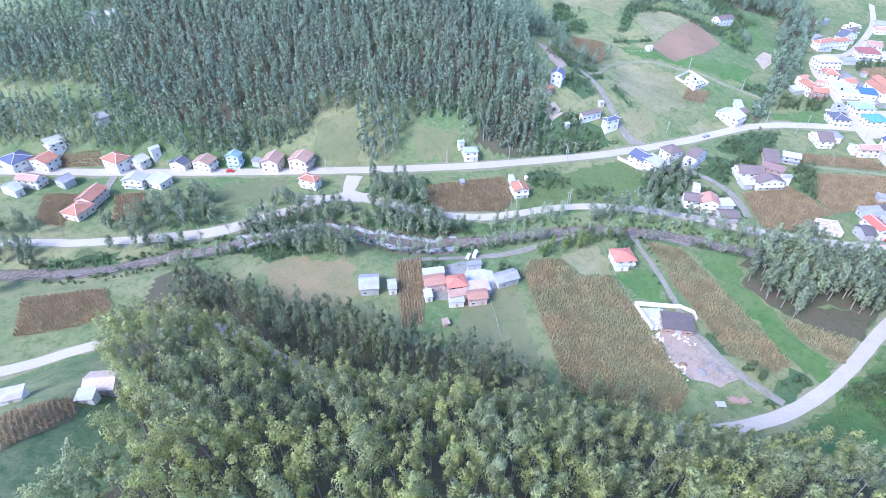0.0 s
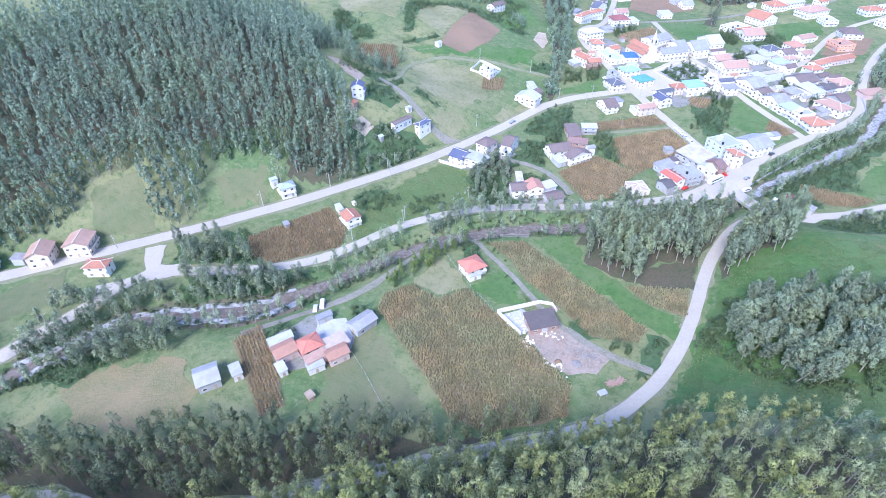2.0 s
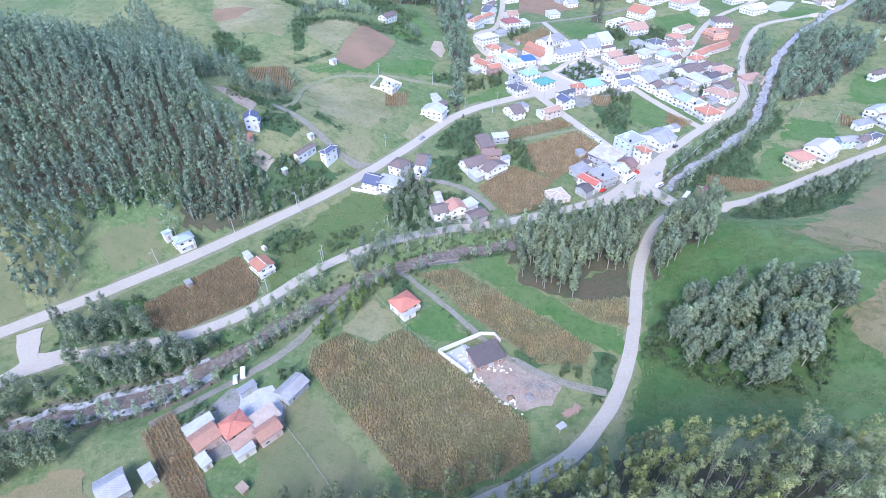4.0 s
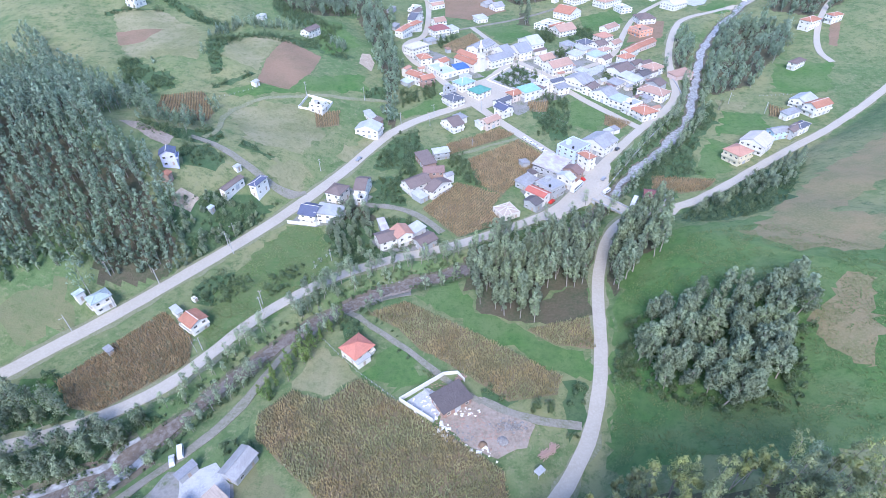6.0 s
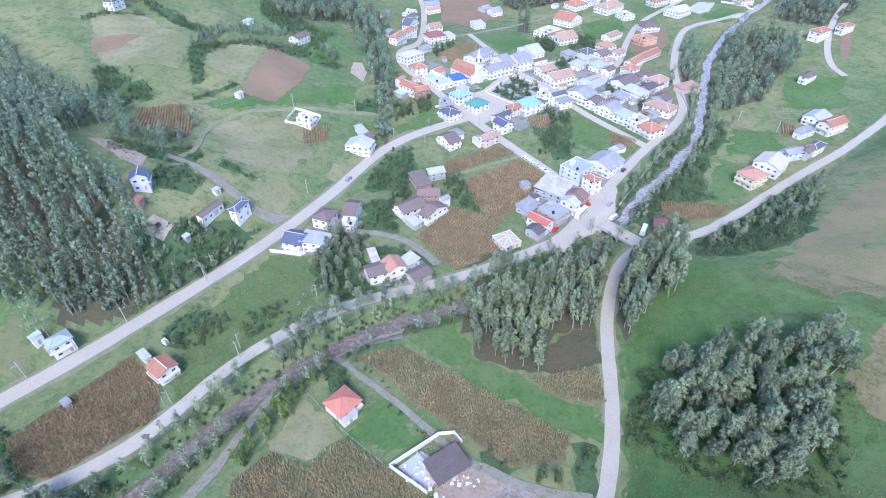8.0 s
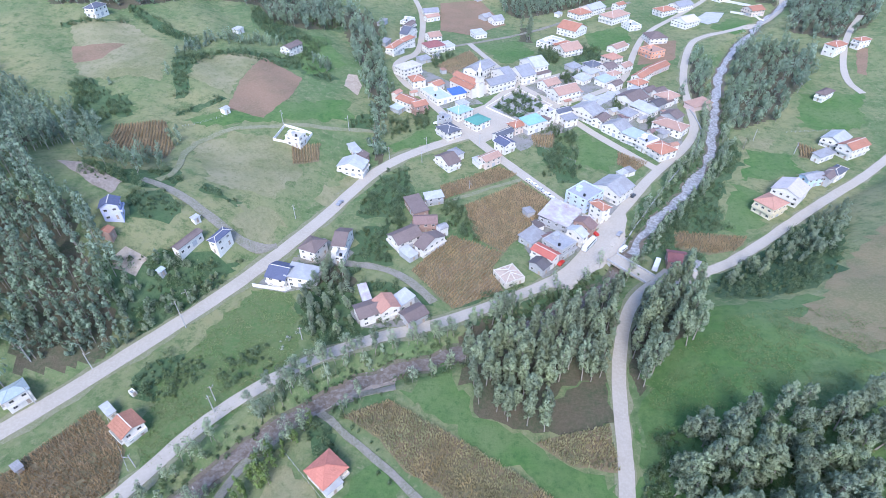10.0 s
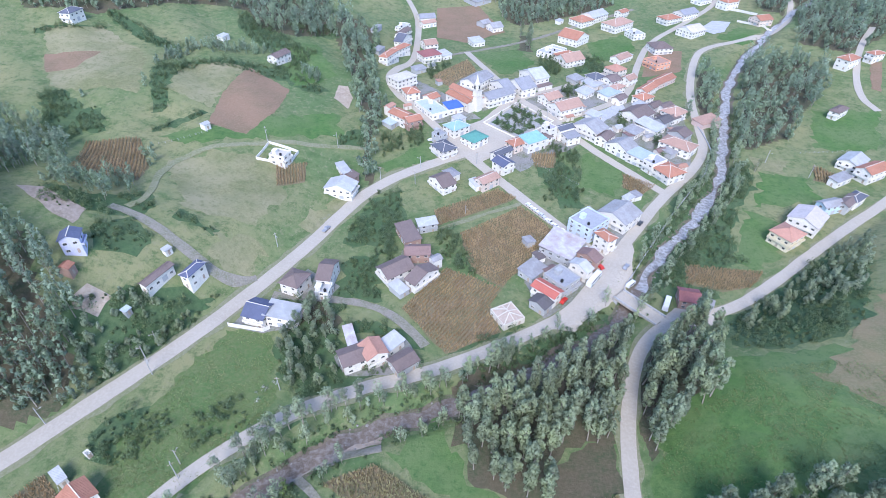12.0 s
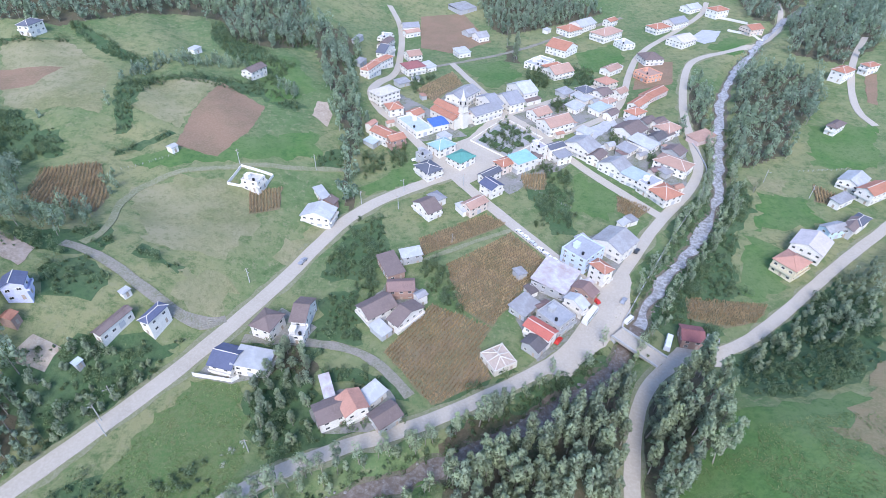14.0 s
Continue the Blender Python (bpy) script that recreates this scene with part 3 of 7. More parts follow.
field("maize", [(-32.5, 526.7), (-4.9, 566.2), (2.0, 538.1), (-20.9, 506.1)])
field("lawn", [(2.4, 580.4), (37.7, 596.0), (48.5, 560.1), (19.4, 527.5)])
field("lawn", [(100.0, 616.1), (144.9, 638.9), (137.5, 596.2), (99.5, 564.2)])
field("plough", [(149.1, 595.9), (176.3, 593.9), (159.8, 548.1), (126.5, 537.3)])
field("lawn", [(-60.1, 407.6), (-31.6, 431.7), (-20.6, 417.5), (-56.5, 399.8)])
field("maize", [(83.1, 321.2), (116.4, 316.1), (107.1, 306.6), (93.3, 304.3), (79.9, 309.1)])
field("lawn", [(131.1, 364.6), (142.7, 351.2), (126.4, 321.5), (112.8, 318.9), (107.7, 326.8)])
field("lawn", [(153.6, 400.7), (177.2, 395.3), (173.4, 374.5), (136.4, 367.0)])
field("dry", [(155.3, 418.3), (175.1, 415.4), (167.7, 400.8), (151.8, 403.5)])
field("maize", [(188.0, 409.4), (195.7, 398.0), (186.5, 389.9), (180.4, 392.6)])
field("lawn", [(223.1, 475.5), (262.7, 470.8), (234.0, 423.3), (197.8, 427.7)])
field("plough", [(294.2, 537.6), (301.5, 535.0), (278.5, 495.1), (274.6, 499.9)])
field("dryweed", [(112.5, 258.0), (148.7, 292.4), (241.7, 358.2), (188.8, 286.4), (134.8, 255.0)])
field("dryweed", [(97.0, 246.0), (112.5, 258.0), (134.8, 255.0), (150.0, 238.0), (131.8, 219.0), (104.0, 226.0)])
field("dryweed", [(91.0, 188.5), (109.8, 207.6), (118.9, 203.4), (96.6, 166.0), (90.9, 173.2)])
field("maize", [(-62.7, 219.4), (-47.3, 226.0), (-21.4, 209.6), (11.3, 186.1), (8.1, 178.5), (-9.5, 175.9), (-22.3, 187.2), (-40.7, 200.3), (-49.8, 211.6)])
field("lawn", [(-44.4, 230.2), (-27.3, 244.9), (-19.7, 223.1), (13.7, 199.2), (24.3, 195.8), (21.7, 184.0), (11.5, 187.1), (-11.0, 203.7)])
field("maize", [(1.4, 209.1), (26.6, 215.8), (25.7, 198.9), (10.9, 201.4)])
field("maize", [(-62.5, 187.2), (-31.3, 164.8), (-13.1, 150.7), (-11.5, 137.5), (-35.7, 122.8), (-48.9, 123.8), (-61.9, 136.2), (-93.5, 162.9), (-95.0, 172.1), (-85.3, 181.8), (-72.7, 177.3)])
field("dry", [(-78.5, 202.3), (-63.7, 188.5), (-73.2, 178.8), (-85.9, 183.4)])
field("olive", [(-97.8, 146.8), (-94.4, 159.6), (-58.5, 123.9), (-55.6, 115.7), (-70.6, 111.0)])
field("olive", [(-100.9, 128.9), (-91.3, 138.1), (-74.5, 122.1), (-72.3, 110.4), (-85.7, 106.3)])
field("maize", [(-139.5, 129.8), (-134.7, 141.7), (-117.5, 124.9), (-104.7, 110.5), (-110.2, 103.6)])
field("dryweed", [(-184.4, 91.1), (-174.0, 104.4), (-153.6, 118.2), (-137.3, 104.7), (-133.2, 97.4), (-144.0, 85.1), (-167.2, 79.8)])
field("maize", [(-173.3, 187.3), (-147.4, 223.1), (-130.2, 207.2), (-127.1, 195.3), (-151.3, 174.1), (-162.8, 176.3)])
field("maize", [(-238.7, 10.4), (-218.7, 36.7), (-200.6, 31.3), (-206.6, 16.5), (-217.3, 1.1)])
field("maize", [(-134.3, -9.9), (-129.0, 5.4), (-121.8, 3.1), (-116.5, -12.0)])
field("maize", [(-317.0, 46.5), (-303.8, 58.4), (-280.0, 41.3), (-293.7, 33.4)])
field("maize", [(-288.4, 70.7), (-279.4, 82.5), (-257.0, 69.4), (-265.0, 59.1)])
field("olive", [(-257.3, 111.4), (-236.8, 140.8), (-223.3, 125.6), (-238.0, 103.2)])
field("maize", [(-345.5, 67.1), (-331.1, 82.1), (-323.9, 79.9), (-340.4, 63.4)])
field("olive", [(-251.0, 180.0), (-236.0, 196.0), (-218.0, 177.0), (-238.0, 162.0)])
field("olive", [(-207.0, 211.9), (-188.7, 231.4), (-180.8, 217.4), (-196.4, 202.7)])
field("lawn", [(-185.3, 188.3), (-176.9, 188.9), (-168.1, 177.2), (-177.4, 178.0)])
field("lawn", [(-61.8, 191.3), (-47.2, 205.2), (-37.6, 185.4), (-47.5, 179.3)])
field("bar", [(-33.0, 168.0), (-31.0, 175.0), (-19.0, 178.4), (-9.4, 172.7), (-1.3, 166.1), (-4.8, 158.9), (-14.7, 154.9), (-21.0, 157.4)])
field("concrete", [(66.5, 464.8), (98.1, 488.1), (98.0, 478.5), (75.3, 456.3)])
field("concrete", [(-113.6, 150.0), (-104.2, 155.0), (-96.8, 147.2), (-95.7, 140.7), (-103.3, 137.5), (-110.8, 142.8)])
field("concrete", [(-44.6, 176.9), (-37.5, 182.2), (-29.3, 176.0), (-34.6, 168.9)])
field("bare", [(-94.4, 467.8), (-93.6, 486.3), (-87.3, 486.4), (-82.9, 471.9), (-83.8, 457.4)])
field("yard", [(58.6, 451.9), (97.2, 391.1), (113.2, 400.1), (128.1, 432.3), (135.4, 480.6), (110.4, 495.0), (87.8, 477.6)])
field("yard", [(28.0, 483.6), (47.1, 461.3), (88.4, 487.3), (107.1, 506.3), (104.7, 547.0), (73.0, 522.3)])
field("yard", [(-22.2, 495.4), (2.1, 467.6), (25.1, 489.8), (14.0, 525.0), (-10.1, 520.9)])
field("yard", [(-57.2, 498.0), (-31.1, 451.7), (0.1, 458.0), (-18.6, 488.6), (-44.2, 520.9)])
field("yard", [(-29.4, 439.3), (-7.9, 421.8), (5.7, 433.3), (0.8, 448.3), (-22.7, 451.6)])
field("yard", [(4.8, 421.9), (17.9, 399.1), (61.2, 431.9), (45.7, 453.1), (22.0, 433.5)])
field("yard", [(9.1, 316.9), (26.4, 342.6), (47.1, 324.8), (27.1, 296.2), (15.0, 288.7)])
field("yard", [(39.2, 355.3), (58.9, 367.2), (76.7, 359.3), (53.4, 332.9)])
field("yard", [(-52.5, 317.8), (-39.4, 336.6), (-24.7, 325.0), (-40.2, 300.7)])
field("yard", [(-128.4, 134.6), (-117.5, 152.5), (-95.8, 147.5), (-93.2, 137.5), (-98.6, 130.8), (-115.6, 121.9)])
field("yard", [(-95.1, 304.6), (-84.8, 318.3), (-69.3, 307.1), (-72.5, 299.8), (-87.3, 298.7)])
field("yard", [(-66.5, 269.4), (-57.0, 277.3), (-39.1, 277.0), (-33.8, 265.4), (-45.7, 260.3), (-60.4, 259.6)])
field("yard", [(-110.0, 283.7), (-102.2, 298.9), (-82.4, 295.8), (-82.0, 283.9), (-95.1, 280.4)])
field("lawn", [(36.9, 217.3), (44.5, 238.6), (72.7, 258.5), (113.7, 260.4), (128.5, 230.3), (149.5, 205.5), (114.3, 146.4), (59.3, 136.9), (17.5, 146.9)])
field("dry", [(-283.8, 502.4), (-251.5, 516.0), (-214.8, 486.9), (-197.1, 433.1), (-231.1, 432.6), (-252.2, 440.0)])
field("dry", [(-163.8, 378.5), (-142.4, 390.9), (-113.7, 390.7), (-103.1, 364.7), (-111.1, 338.4), (-140.2, 336.9)])
field("crop", [(-110.6, 282.0), (-91.8, 279.9), (-82.9, 249.8), (-94.8, 236.5), (-104.9, 227.7), (-129.8, 224.7), (-128.3, 235.0), (-123.8, 248.5)])
field("crop", [(-129.0, 226.0), (-105.0, 229.0), (-95.0, 238.0), (-86.0, 246.0), (-80.5, 241.5), (-97.0, 223.5), (-111.0, 208.5), (-121.0, 201.0), (-126.0, 207.0)])
field("bar", [(-73.0, 227.7), (-64.1, 234.3), (-49.9, 239.9), (-45.6, 239.2), (-45.8, 234.2), (-55.7, 231.1), (-59.9, 225.9)])
field("lawn", [(-144.1, 525.7), (-119.5, 551.4), (-96.2, 500.2), (-119.3, 475.1)])
field("lawn", [(-176.5, 399.0), (-148.7, 412.0), (-132.3, 424.0), (-89.0, 448.5), (-82.7, 424.8), (-122.5, 407.4), (-161.5, 393.1)])
field("paved", [(16.5, 282.9), (32.1, 299.0), (44.9, 316.4), (50.9, 330.0), (65.5, 339.9), (58.5, 313.8), (51.4, 303.9), (40.1, 294.9), (26.5, 282.5)])
field("paved", [(59.5, 287.9), (70.3, 293.8), (91.6, 292.3), (83.8, 284.7), (66.6, 283.9)])
field("paved", [(-213.9, 165.3), (-206.4, 170.8), (-199.2, 157.4), (-186.4, 163.2), (-181.7, 157.3), (-199.5, 144.7), (-205.4, 141.9), (-202.4, 152.7)])
field("concrete", [(209.5, 644.8), (228.6, 665.8), (242.8, 658.6), (227.3, 634.0), (217.0, 629.6)])
field("lawn", [(215.5, 620.3), (242.4, 644.1), (258.6, 625.2), (229.0, 596.9)])
patch("street_paving", [(-26.0, 437.5), (-18.0, 446.0), (0.0, 456.0), (22.0, 490.0), (28.0, 489.0), (53.0, 459.0), (24.0, 428.5), (-6.9, 406.0), (-16.0, 420.0)], M["paved"], 0.2, "pale worn paving round the village square", "road")
BROWN = [0, 1, 2, 3, 4, 5, 6, 7, 8, 9, 13, 14, 15, 16, 17, 18, 19]

# ---------- houses ----------
def roof_mesh(kind, w, d, over, pitch, material):
    """A roof slab with thickness over a w by d plan, its eaves at z = 0."""
    x, y, th = w / 2 + over, d / 2 + over, 0.16
    if kind == "hip":
        h = min(x, y) * pitch
        r = max(x - y, 0.0), max(y - x, 0.0)
        top = [(-x, -y, 0), (x, -y, 0), (x, y, 0), (-x, y, 0), (-r[0], -r[1], h), (r[0], r[1], h)]
        f = [(0, 1, 5, 4), (2, 3, 4, 5), (1, 2, 5), (3, 0, 4)] if r[0] >= r[1] else [(0, 1, 4), (2, 3, 5), (1, 2, 5, 4), (3, 0, 4, 5)]
    elif kind in ("gable", "gablex"):
        if kind == "gable":
            h = y * pitch
            top = [(-x, -y, 0), (x, -y, 0), (x, y, 0), (-x, y, 0), (-x, 0, h), (x, 0, h)]
            f = [(0, 1, 5, 4), (2, 3, 4, 5)]
        else:
            h = x * pitch
            top = [(-x, -y, 0), (x, -y, 0), (x, y, 0), (-x, y, 0), (0, -y, h), (0, y, h)]
            f = [(1, 2, 5, 4), (3, 0, 4, 5)]
    else:
        h = 2 * y * (0.09 if kind == "shed" else 0.0)
        top = [(-x, -y, 0), (x, -y, 0), (x, y, h), (-x, y, h)]
        f = [(0, 1, 2, 3)]
    n = len(top)
    verts = top + [(a, b, c - th) for a, b, c in top]
    faces = [tuple(q) for q in f] + [tuple(i + n for i in reversed(q)) for q in f]
    edges = {}
    for q in f:
        for a, b in zip(q, q[1:] + q[:1]):
            edges[(a, b)] = edges.get((b, a), 0) + 1
    for a, b in list(edges):
        if (b, a) not in edges:
            faces.append((b, a, a + n, b + n))
    return mesh_of("roof", verts, faces, material), h


def gable_end(w, d, h, kind, side, material):
    """The wall's triangle under one end of a gabled roof."""
    i = -0.24 * side
    if kind == "gable":
        a = side * w / 2
        v = [(a, -d / 2, 0), (a, d / 2, 0), (a, 0, h), (a + i, -d / 2, 0), (a + i, d / 2, 0), (a + i, 0, h)]
    else:
        b = side * d / 2
        v = [(-w / 2, b, 0), (w / 2, b, 0), (0, b, h), (-w / 2, b + i, 0), (w / 2, b + i, 0), (0, b + i, h)]
    f = [(0, 1, 2), (5, 4, 3), (0, 3, 4, 1), (1, 4, 5, 2), (2, 5, 3, 0)]
    return mesh_of("gable", v, f, material)


def ring_mesh(name, w, h, t, depth, material):
    return boxes(name, [(-w / 2, -depth, -h / 2, -w / 2 + t, 0.02, h / 2), (w / 2 - t, -depth, -h / 2, w / 2, 0.02, h / 2), (-w / 2 + t, -depth, h / 2 - t, w / 2 - t, 0.02, h / 2), (-w / 2 + t, -depth, -h / 2, w / 2 - t, 0.02, -h / 2 + t), (-0.03, -depth * 0.8, -h / 2 + t, 0.03, 0.02, h / 2 - t)], material)


WIN_FRAME = ring_mesh("window_frame", 1.5, 1.2, 0.1, 0.09, M["wall_white"])
WIN_PANE = boxes("pane", [(-0.66, -0.03, -0.51, 0.66, 0.01, 0.51)], M["glass"])
DOOR_FRAME = boxes("door_leaf", [(-0.5, -0.07, 0.0, 0.5, 0.02, 2.05)], M["timber"])
SHUTTER = mesh_of("shop_shutter", [(x, (-0.06 if k % 2 else -0.1), 0.15 * k) for k in range(17) for x in (-1.2, 1.2)] + [(-1.2, 0.02, 0), (1.2, 0.02, 0), (1.2, 0.02, 2.4), (-1.2, 0.02, 2.4)], [(2 * k, 2 * k + 1, 2 * k + 3, 2 * k + 2) for k in range(16)] + [(0, 34, 35, 1), (32, 33, 36, 37)], M["concrete"])
rnd = random.Random(7)


def house(x, y, yaw, w, d, h, kind, wall, roofing, group, category="house"):
    """A house with walls, roof, windows and a door; its eaves stand h above the ground."""
    HOUSES.append((x, y, max(w, d) / 2))
    z = z_at(x, y)
    corners = height(x + np.array([-1, 1, -1, 1]) * w / 2, y + np.array([-1, -1, 1, 1]) * d / 2)
    low = min(float(corners.min()) - z, 0) - 0.4
    storeys = max(1, round(h / 2.8))
    rw, ww = PALETTE_WORDS.get(roofing, roofing), PALETTE_WORDS.get(wall, wall)
    shape = {"hip": "hipped", "gable": "gabled", "gablex": "gabled", "shed": "lean-to", "flat": "flat", "open": "unfinished"}[kind]
    small = w * d < 34 or h < 3.1
    what = "shed" if small else category
    size = "" if small else ("single-storey ", "two-storey ", "three-storey ")[min(storeys, 3) - 1]
    base = new("shed" if small else "house")
    base.matrix_basis = pose(x, y, z, 0, 0, yaw)
    tagged(base, f"{ww} {size}{what} with a {shape} {rw} roof", what, group)
    mat, rm = M["wall_" + wall], M["roof_" + roofing]
    t = 0.24
    wall_rows = [(-w / 2, -d / 2, low, w / 2, -d / 2 + t, h), (-w / 2, d / 2 - t, low, w / 2, d / 2, h), (-w / 2, -d / 2 + t, low, -w / 2 + t, d / 2 - t, h), (w / 2 - t, -d / 2 + t, low, w / 2, d / 2 - t, h)]
    under("wall", boxes("wall", wall_rows, mat), base)
    if kind in ("flat", "open"):
        slab = h - (0.55 if kind == "flat" else 0.4)
        under("roof", boxes("roof", [(-w / 2 + t, -d / 2 + t, slab - 0.2, w / 2 - t, d / 2 - t, slab)], rm), base)
        if kind == "flat" and w > 5 and d > 5:
            q = rnd.uniform(-0.2, 0.2)
            under("stair_hut", boxes("stair_hut", [(w * q - 1.3, d * 0.12, slab, w * q + 1.3, d * 0.12 + 2.2, slab + 2.1), (w * q - 1.5, d * 0.12 - 0.2, slab + 2.1, w * q + 1.5, d * 0.12 + 2.4, slab + 2.25)], mat), base)
            under("water_tank", tank_mesh(), base, pose(-w * 0.28, -d * 0.2, slab))
    else:
        pitch = 0.0 if kind == "shed" else rnd.uniform(0.36, 0.5)
        over = 0.35 if small else 0.55
        me, rise_h = roof_mesh(kind, w, d, over, pitch, rm)
        under("roof", me, base, pose(0, 0, h + 0.12))
        if kind in ("gable", "gablex"):
            span = d if kind == "gable" else w
            for side in (-1, 1):
                under("gable", gable_end(w, d, span / 2 * pitch, kind, side, mat), base, pose(0, 0, h))
        if kind == "shed":
            hh = d * 0.09
            under("gable", boxes("gable", [(-w / 2, d / 2 - t, 0, w / 2, d / 2, hh)], mat), base, pose(0, 0, h))
        if not small and kind in ("hip", "gable", "gablex"):
            x2, y2 = w / 2 + over, d / 2 + over
            ridge = []
            pale = M["wall_cream"] if roofing in ("red", "brightred", "pink", "slate", "slateblue", "tealtile") else rm
            if kind == "gable" or (kind == "hip" and x2 >= y2):
                e = x2 if kind == "gable" else max(x2 - y2, 0.15)
                ridge.append((-e, -0.14, rise_h - 0.04, e, 0.14, rise_h + 0.1))
            else:
                e = y2 if kind == "gablex" else max(y2 - x2, 0.15)
                ridge.append((-0.14, -e, rise_h - 0.04, 0.14, e, rise_h + 0.1))
            under("ridge", boxes("ridge", ridge, pale), base, pose(0, 0, h + 0.12))
            if kind == "hip":
                k = min(x2, y2)
                for sx in (-1, 1):
                    for sy in (-1, 1):
                        ln = math.hypot(k * math.sqrt(2), rise_h)
                        cx, cy = sx * (x2 - k / 2), sy * (y2 - k / 2)
                        m = look((cx, cy, h + 0.14 + rise_h / 2), (sx * (x2 - k), sy * (y2 - k), h + 0.14 + rise_h))
                        under("hip_ridge", boxes("hip_ridge", [(-0.12, -0.06, -ln / 2, 0.12, 0.08, ln / 2)], pale), base, m)
    if small:
        under("door_leaf", DOOR_FRAME, base, pose(0, -d / 2 - 0.005, max(low, 0.0) + 0.02))
        return base
    for face, (length, off, turn) in enumerate(((w, d, 0), (d, w, 90), (w, d, 180), (d, w, -90))):
        n = max(1, int(length / 3.3))
        m0 = pose(0, 0, 0, 0, 0, turn)
        for s in range(storeys):
            for i in range(n):
                px = (i + 0.5) * length / n - length / 2
                zc = s * (h / storeys) + min(1.55, h / storeys - 1.0)
                if s == 0 and face in (0, 3) and i == n // 2:
                    under("door_leaf" if length < 11 else "shop_shutter", DOOR_FRAME if length < 11 else SHUTTER, base, m0 @ pose(px, -off / 2 - 0.005, 0.02))
                    continue
                if face in (1, 2) and ((s + i) % 2 or y > 560):
                    continue
                fr = under("window_frame", WIN_FRAME, base, m0 @ pose(px, -off / 2 - 0.005, zc))
                under("pane", WIN_PANE, fr)
        if storeys > 1 and face in (0, 3) and rnd.random() < 0.5:
            under("balcony", boxes("balcony", [(-length / 2, -1.0, -0.15, length / 2, -0.02, 0), (-length / 2, -1.0, 0, length / 2, -0.9, 0.85), (-length / 2, -0.9, 0, -length / 2 + 0.1, -0.02, 0.85), (length / 2 - 0.1, -0.9, 0, length / 2, -0.02, 0.85)], mat), base, m0 @ pose(0, -off / 2, h / storeys))
    return base


TANK = []


def tank_mesh():
    if not TANK:
        v, f = [], []
        n, prof = 14, [(0.0, 0.0), (0.62, 0.0), (0.62, 1.1), (0.45, 1.3), (0.2, 1.38), (0.0, 1.4)]
        for r, z in prof:
            v += [(r * math.cos(2 * math.pi * i / n), r * math.sin(2 * math.pi * i / n), z) for i in range(n)]
        for k in range(len(prof) - 1):
            f += [(k * n + i, k * n + (i + 1) % n, (k + 1) * n + (i + 1) % n, (k + 1) * n + i) for i in range(n)]
        TANK.append(mesh_of("water_tank", v, f, M["tyre"]))
    return TANK[0]


# ---------- trees ----------
def crown_quads(rs, height_, radius, n, size, base=0.3, lobes=7, droop=0.4):
    """Leaf sprays gathered in lobes round a trunk, with gaps between them, and the way each one faces."""
    cz = np.linspace(base + 0.08, 0.97, lobes) * height_
    prof = np.sin(np.linspace(0.45, 2.95, lobes)) ** 0.8
    ang = rs.uniform(0, 2 * np.pi, lobes) + np.arange(lobes) * 2.4
    off = radius * 0.68 * prof * rs.uniform(0.5, 1.15, lobes)
    lc = np.stack([np.cos(ang) * off, np.sin(ang) * off, cz], 1)
    lr = radius * (0.22 + 0.4 * prof) * (9.0 / max(lobes, 9)) ** 0.4 * rs.uniform(0.7, 1.15, lobes)
    pick = rs.choice(lobes, n, p=lr ** 2 / (lr ** 2).sum())
    v = rs.normal(size=(n, 3))
    v /= np.linalg.norm(v, axis=1)[:, None]
    rad = rs.uniform(0.25, 1.2, n) ** 0.7
    pos = lc[pick] + v * (lr[pick] * rad)[:, None] * np.array([1, 1, 1.2])
    nrm = v + rs.normal(size=(n, 3)) * 0.55 + np.array([0, 0, 0.35])
    nrm /= np.linalg.norm(nrm, axis=1)[:, None]
    out_way = np.stack([pos[:, 0], pos[:, 1], np.zeros(n)], 1) / max(radius, 0.3)
    face = v * 0.85 + out_way * 0.4 + rs.normal(size=(n, 3)) * 0.22 + np.array([0, 0, 0.25])
    face /= np.linalg.norm(face, axis=1)[:, None]
    return cards(rs, pos, nrm, size, droop, face), face


def cards(rs, pos, nrm, size, droop, face):
    """Ragged three-cornered leaf sprays, wound so that they look outwards."""
    n = len(pos)
    a = np.cross(nrm, np.array([0, 0, 1.0]) + rs.normal(size=(n, 3)) * 0.5)
    a /= np.linalg.norm(a, axis=1)[:, None] + 1e-9
    b = np.cross(nrm, a)
    s = size * rs.uniform(0.5, 1.35, n)[:, None]
    a, b = a * s * 0.42, b * s * (0.6 + droop * 0.55) * rs.choice([-1, 1], n)[:, None]
    k = rs.uniform(0.5, 1.0, (n, 3, 1))
    q = np.stack([pos - a * k[:, 0] - b * 0.4, pos + a * k[:, 1] - b * 0.3, pos + b * k[:, 2] + a * (k[:, 0] - k[:, 1])], 1)
    turned = (np.cross(q[:, 1] - q[:, 0], q[:, 2] - q[:, 0]) * face).sum(1) < 0
    q[turned] = q[turned][:, ::-1]
    return q


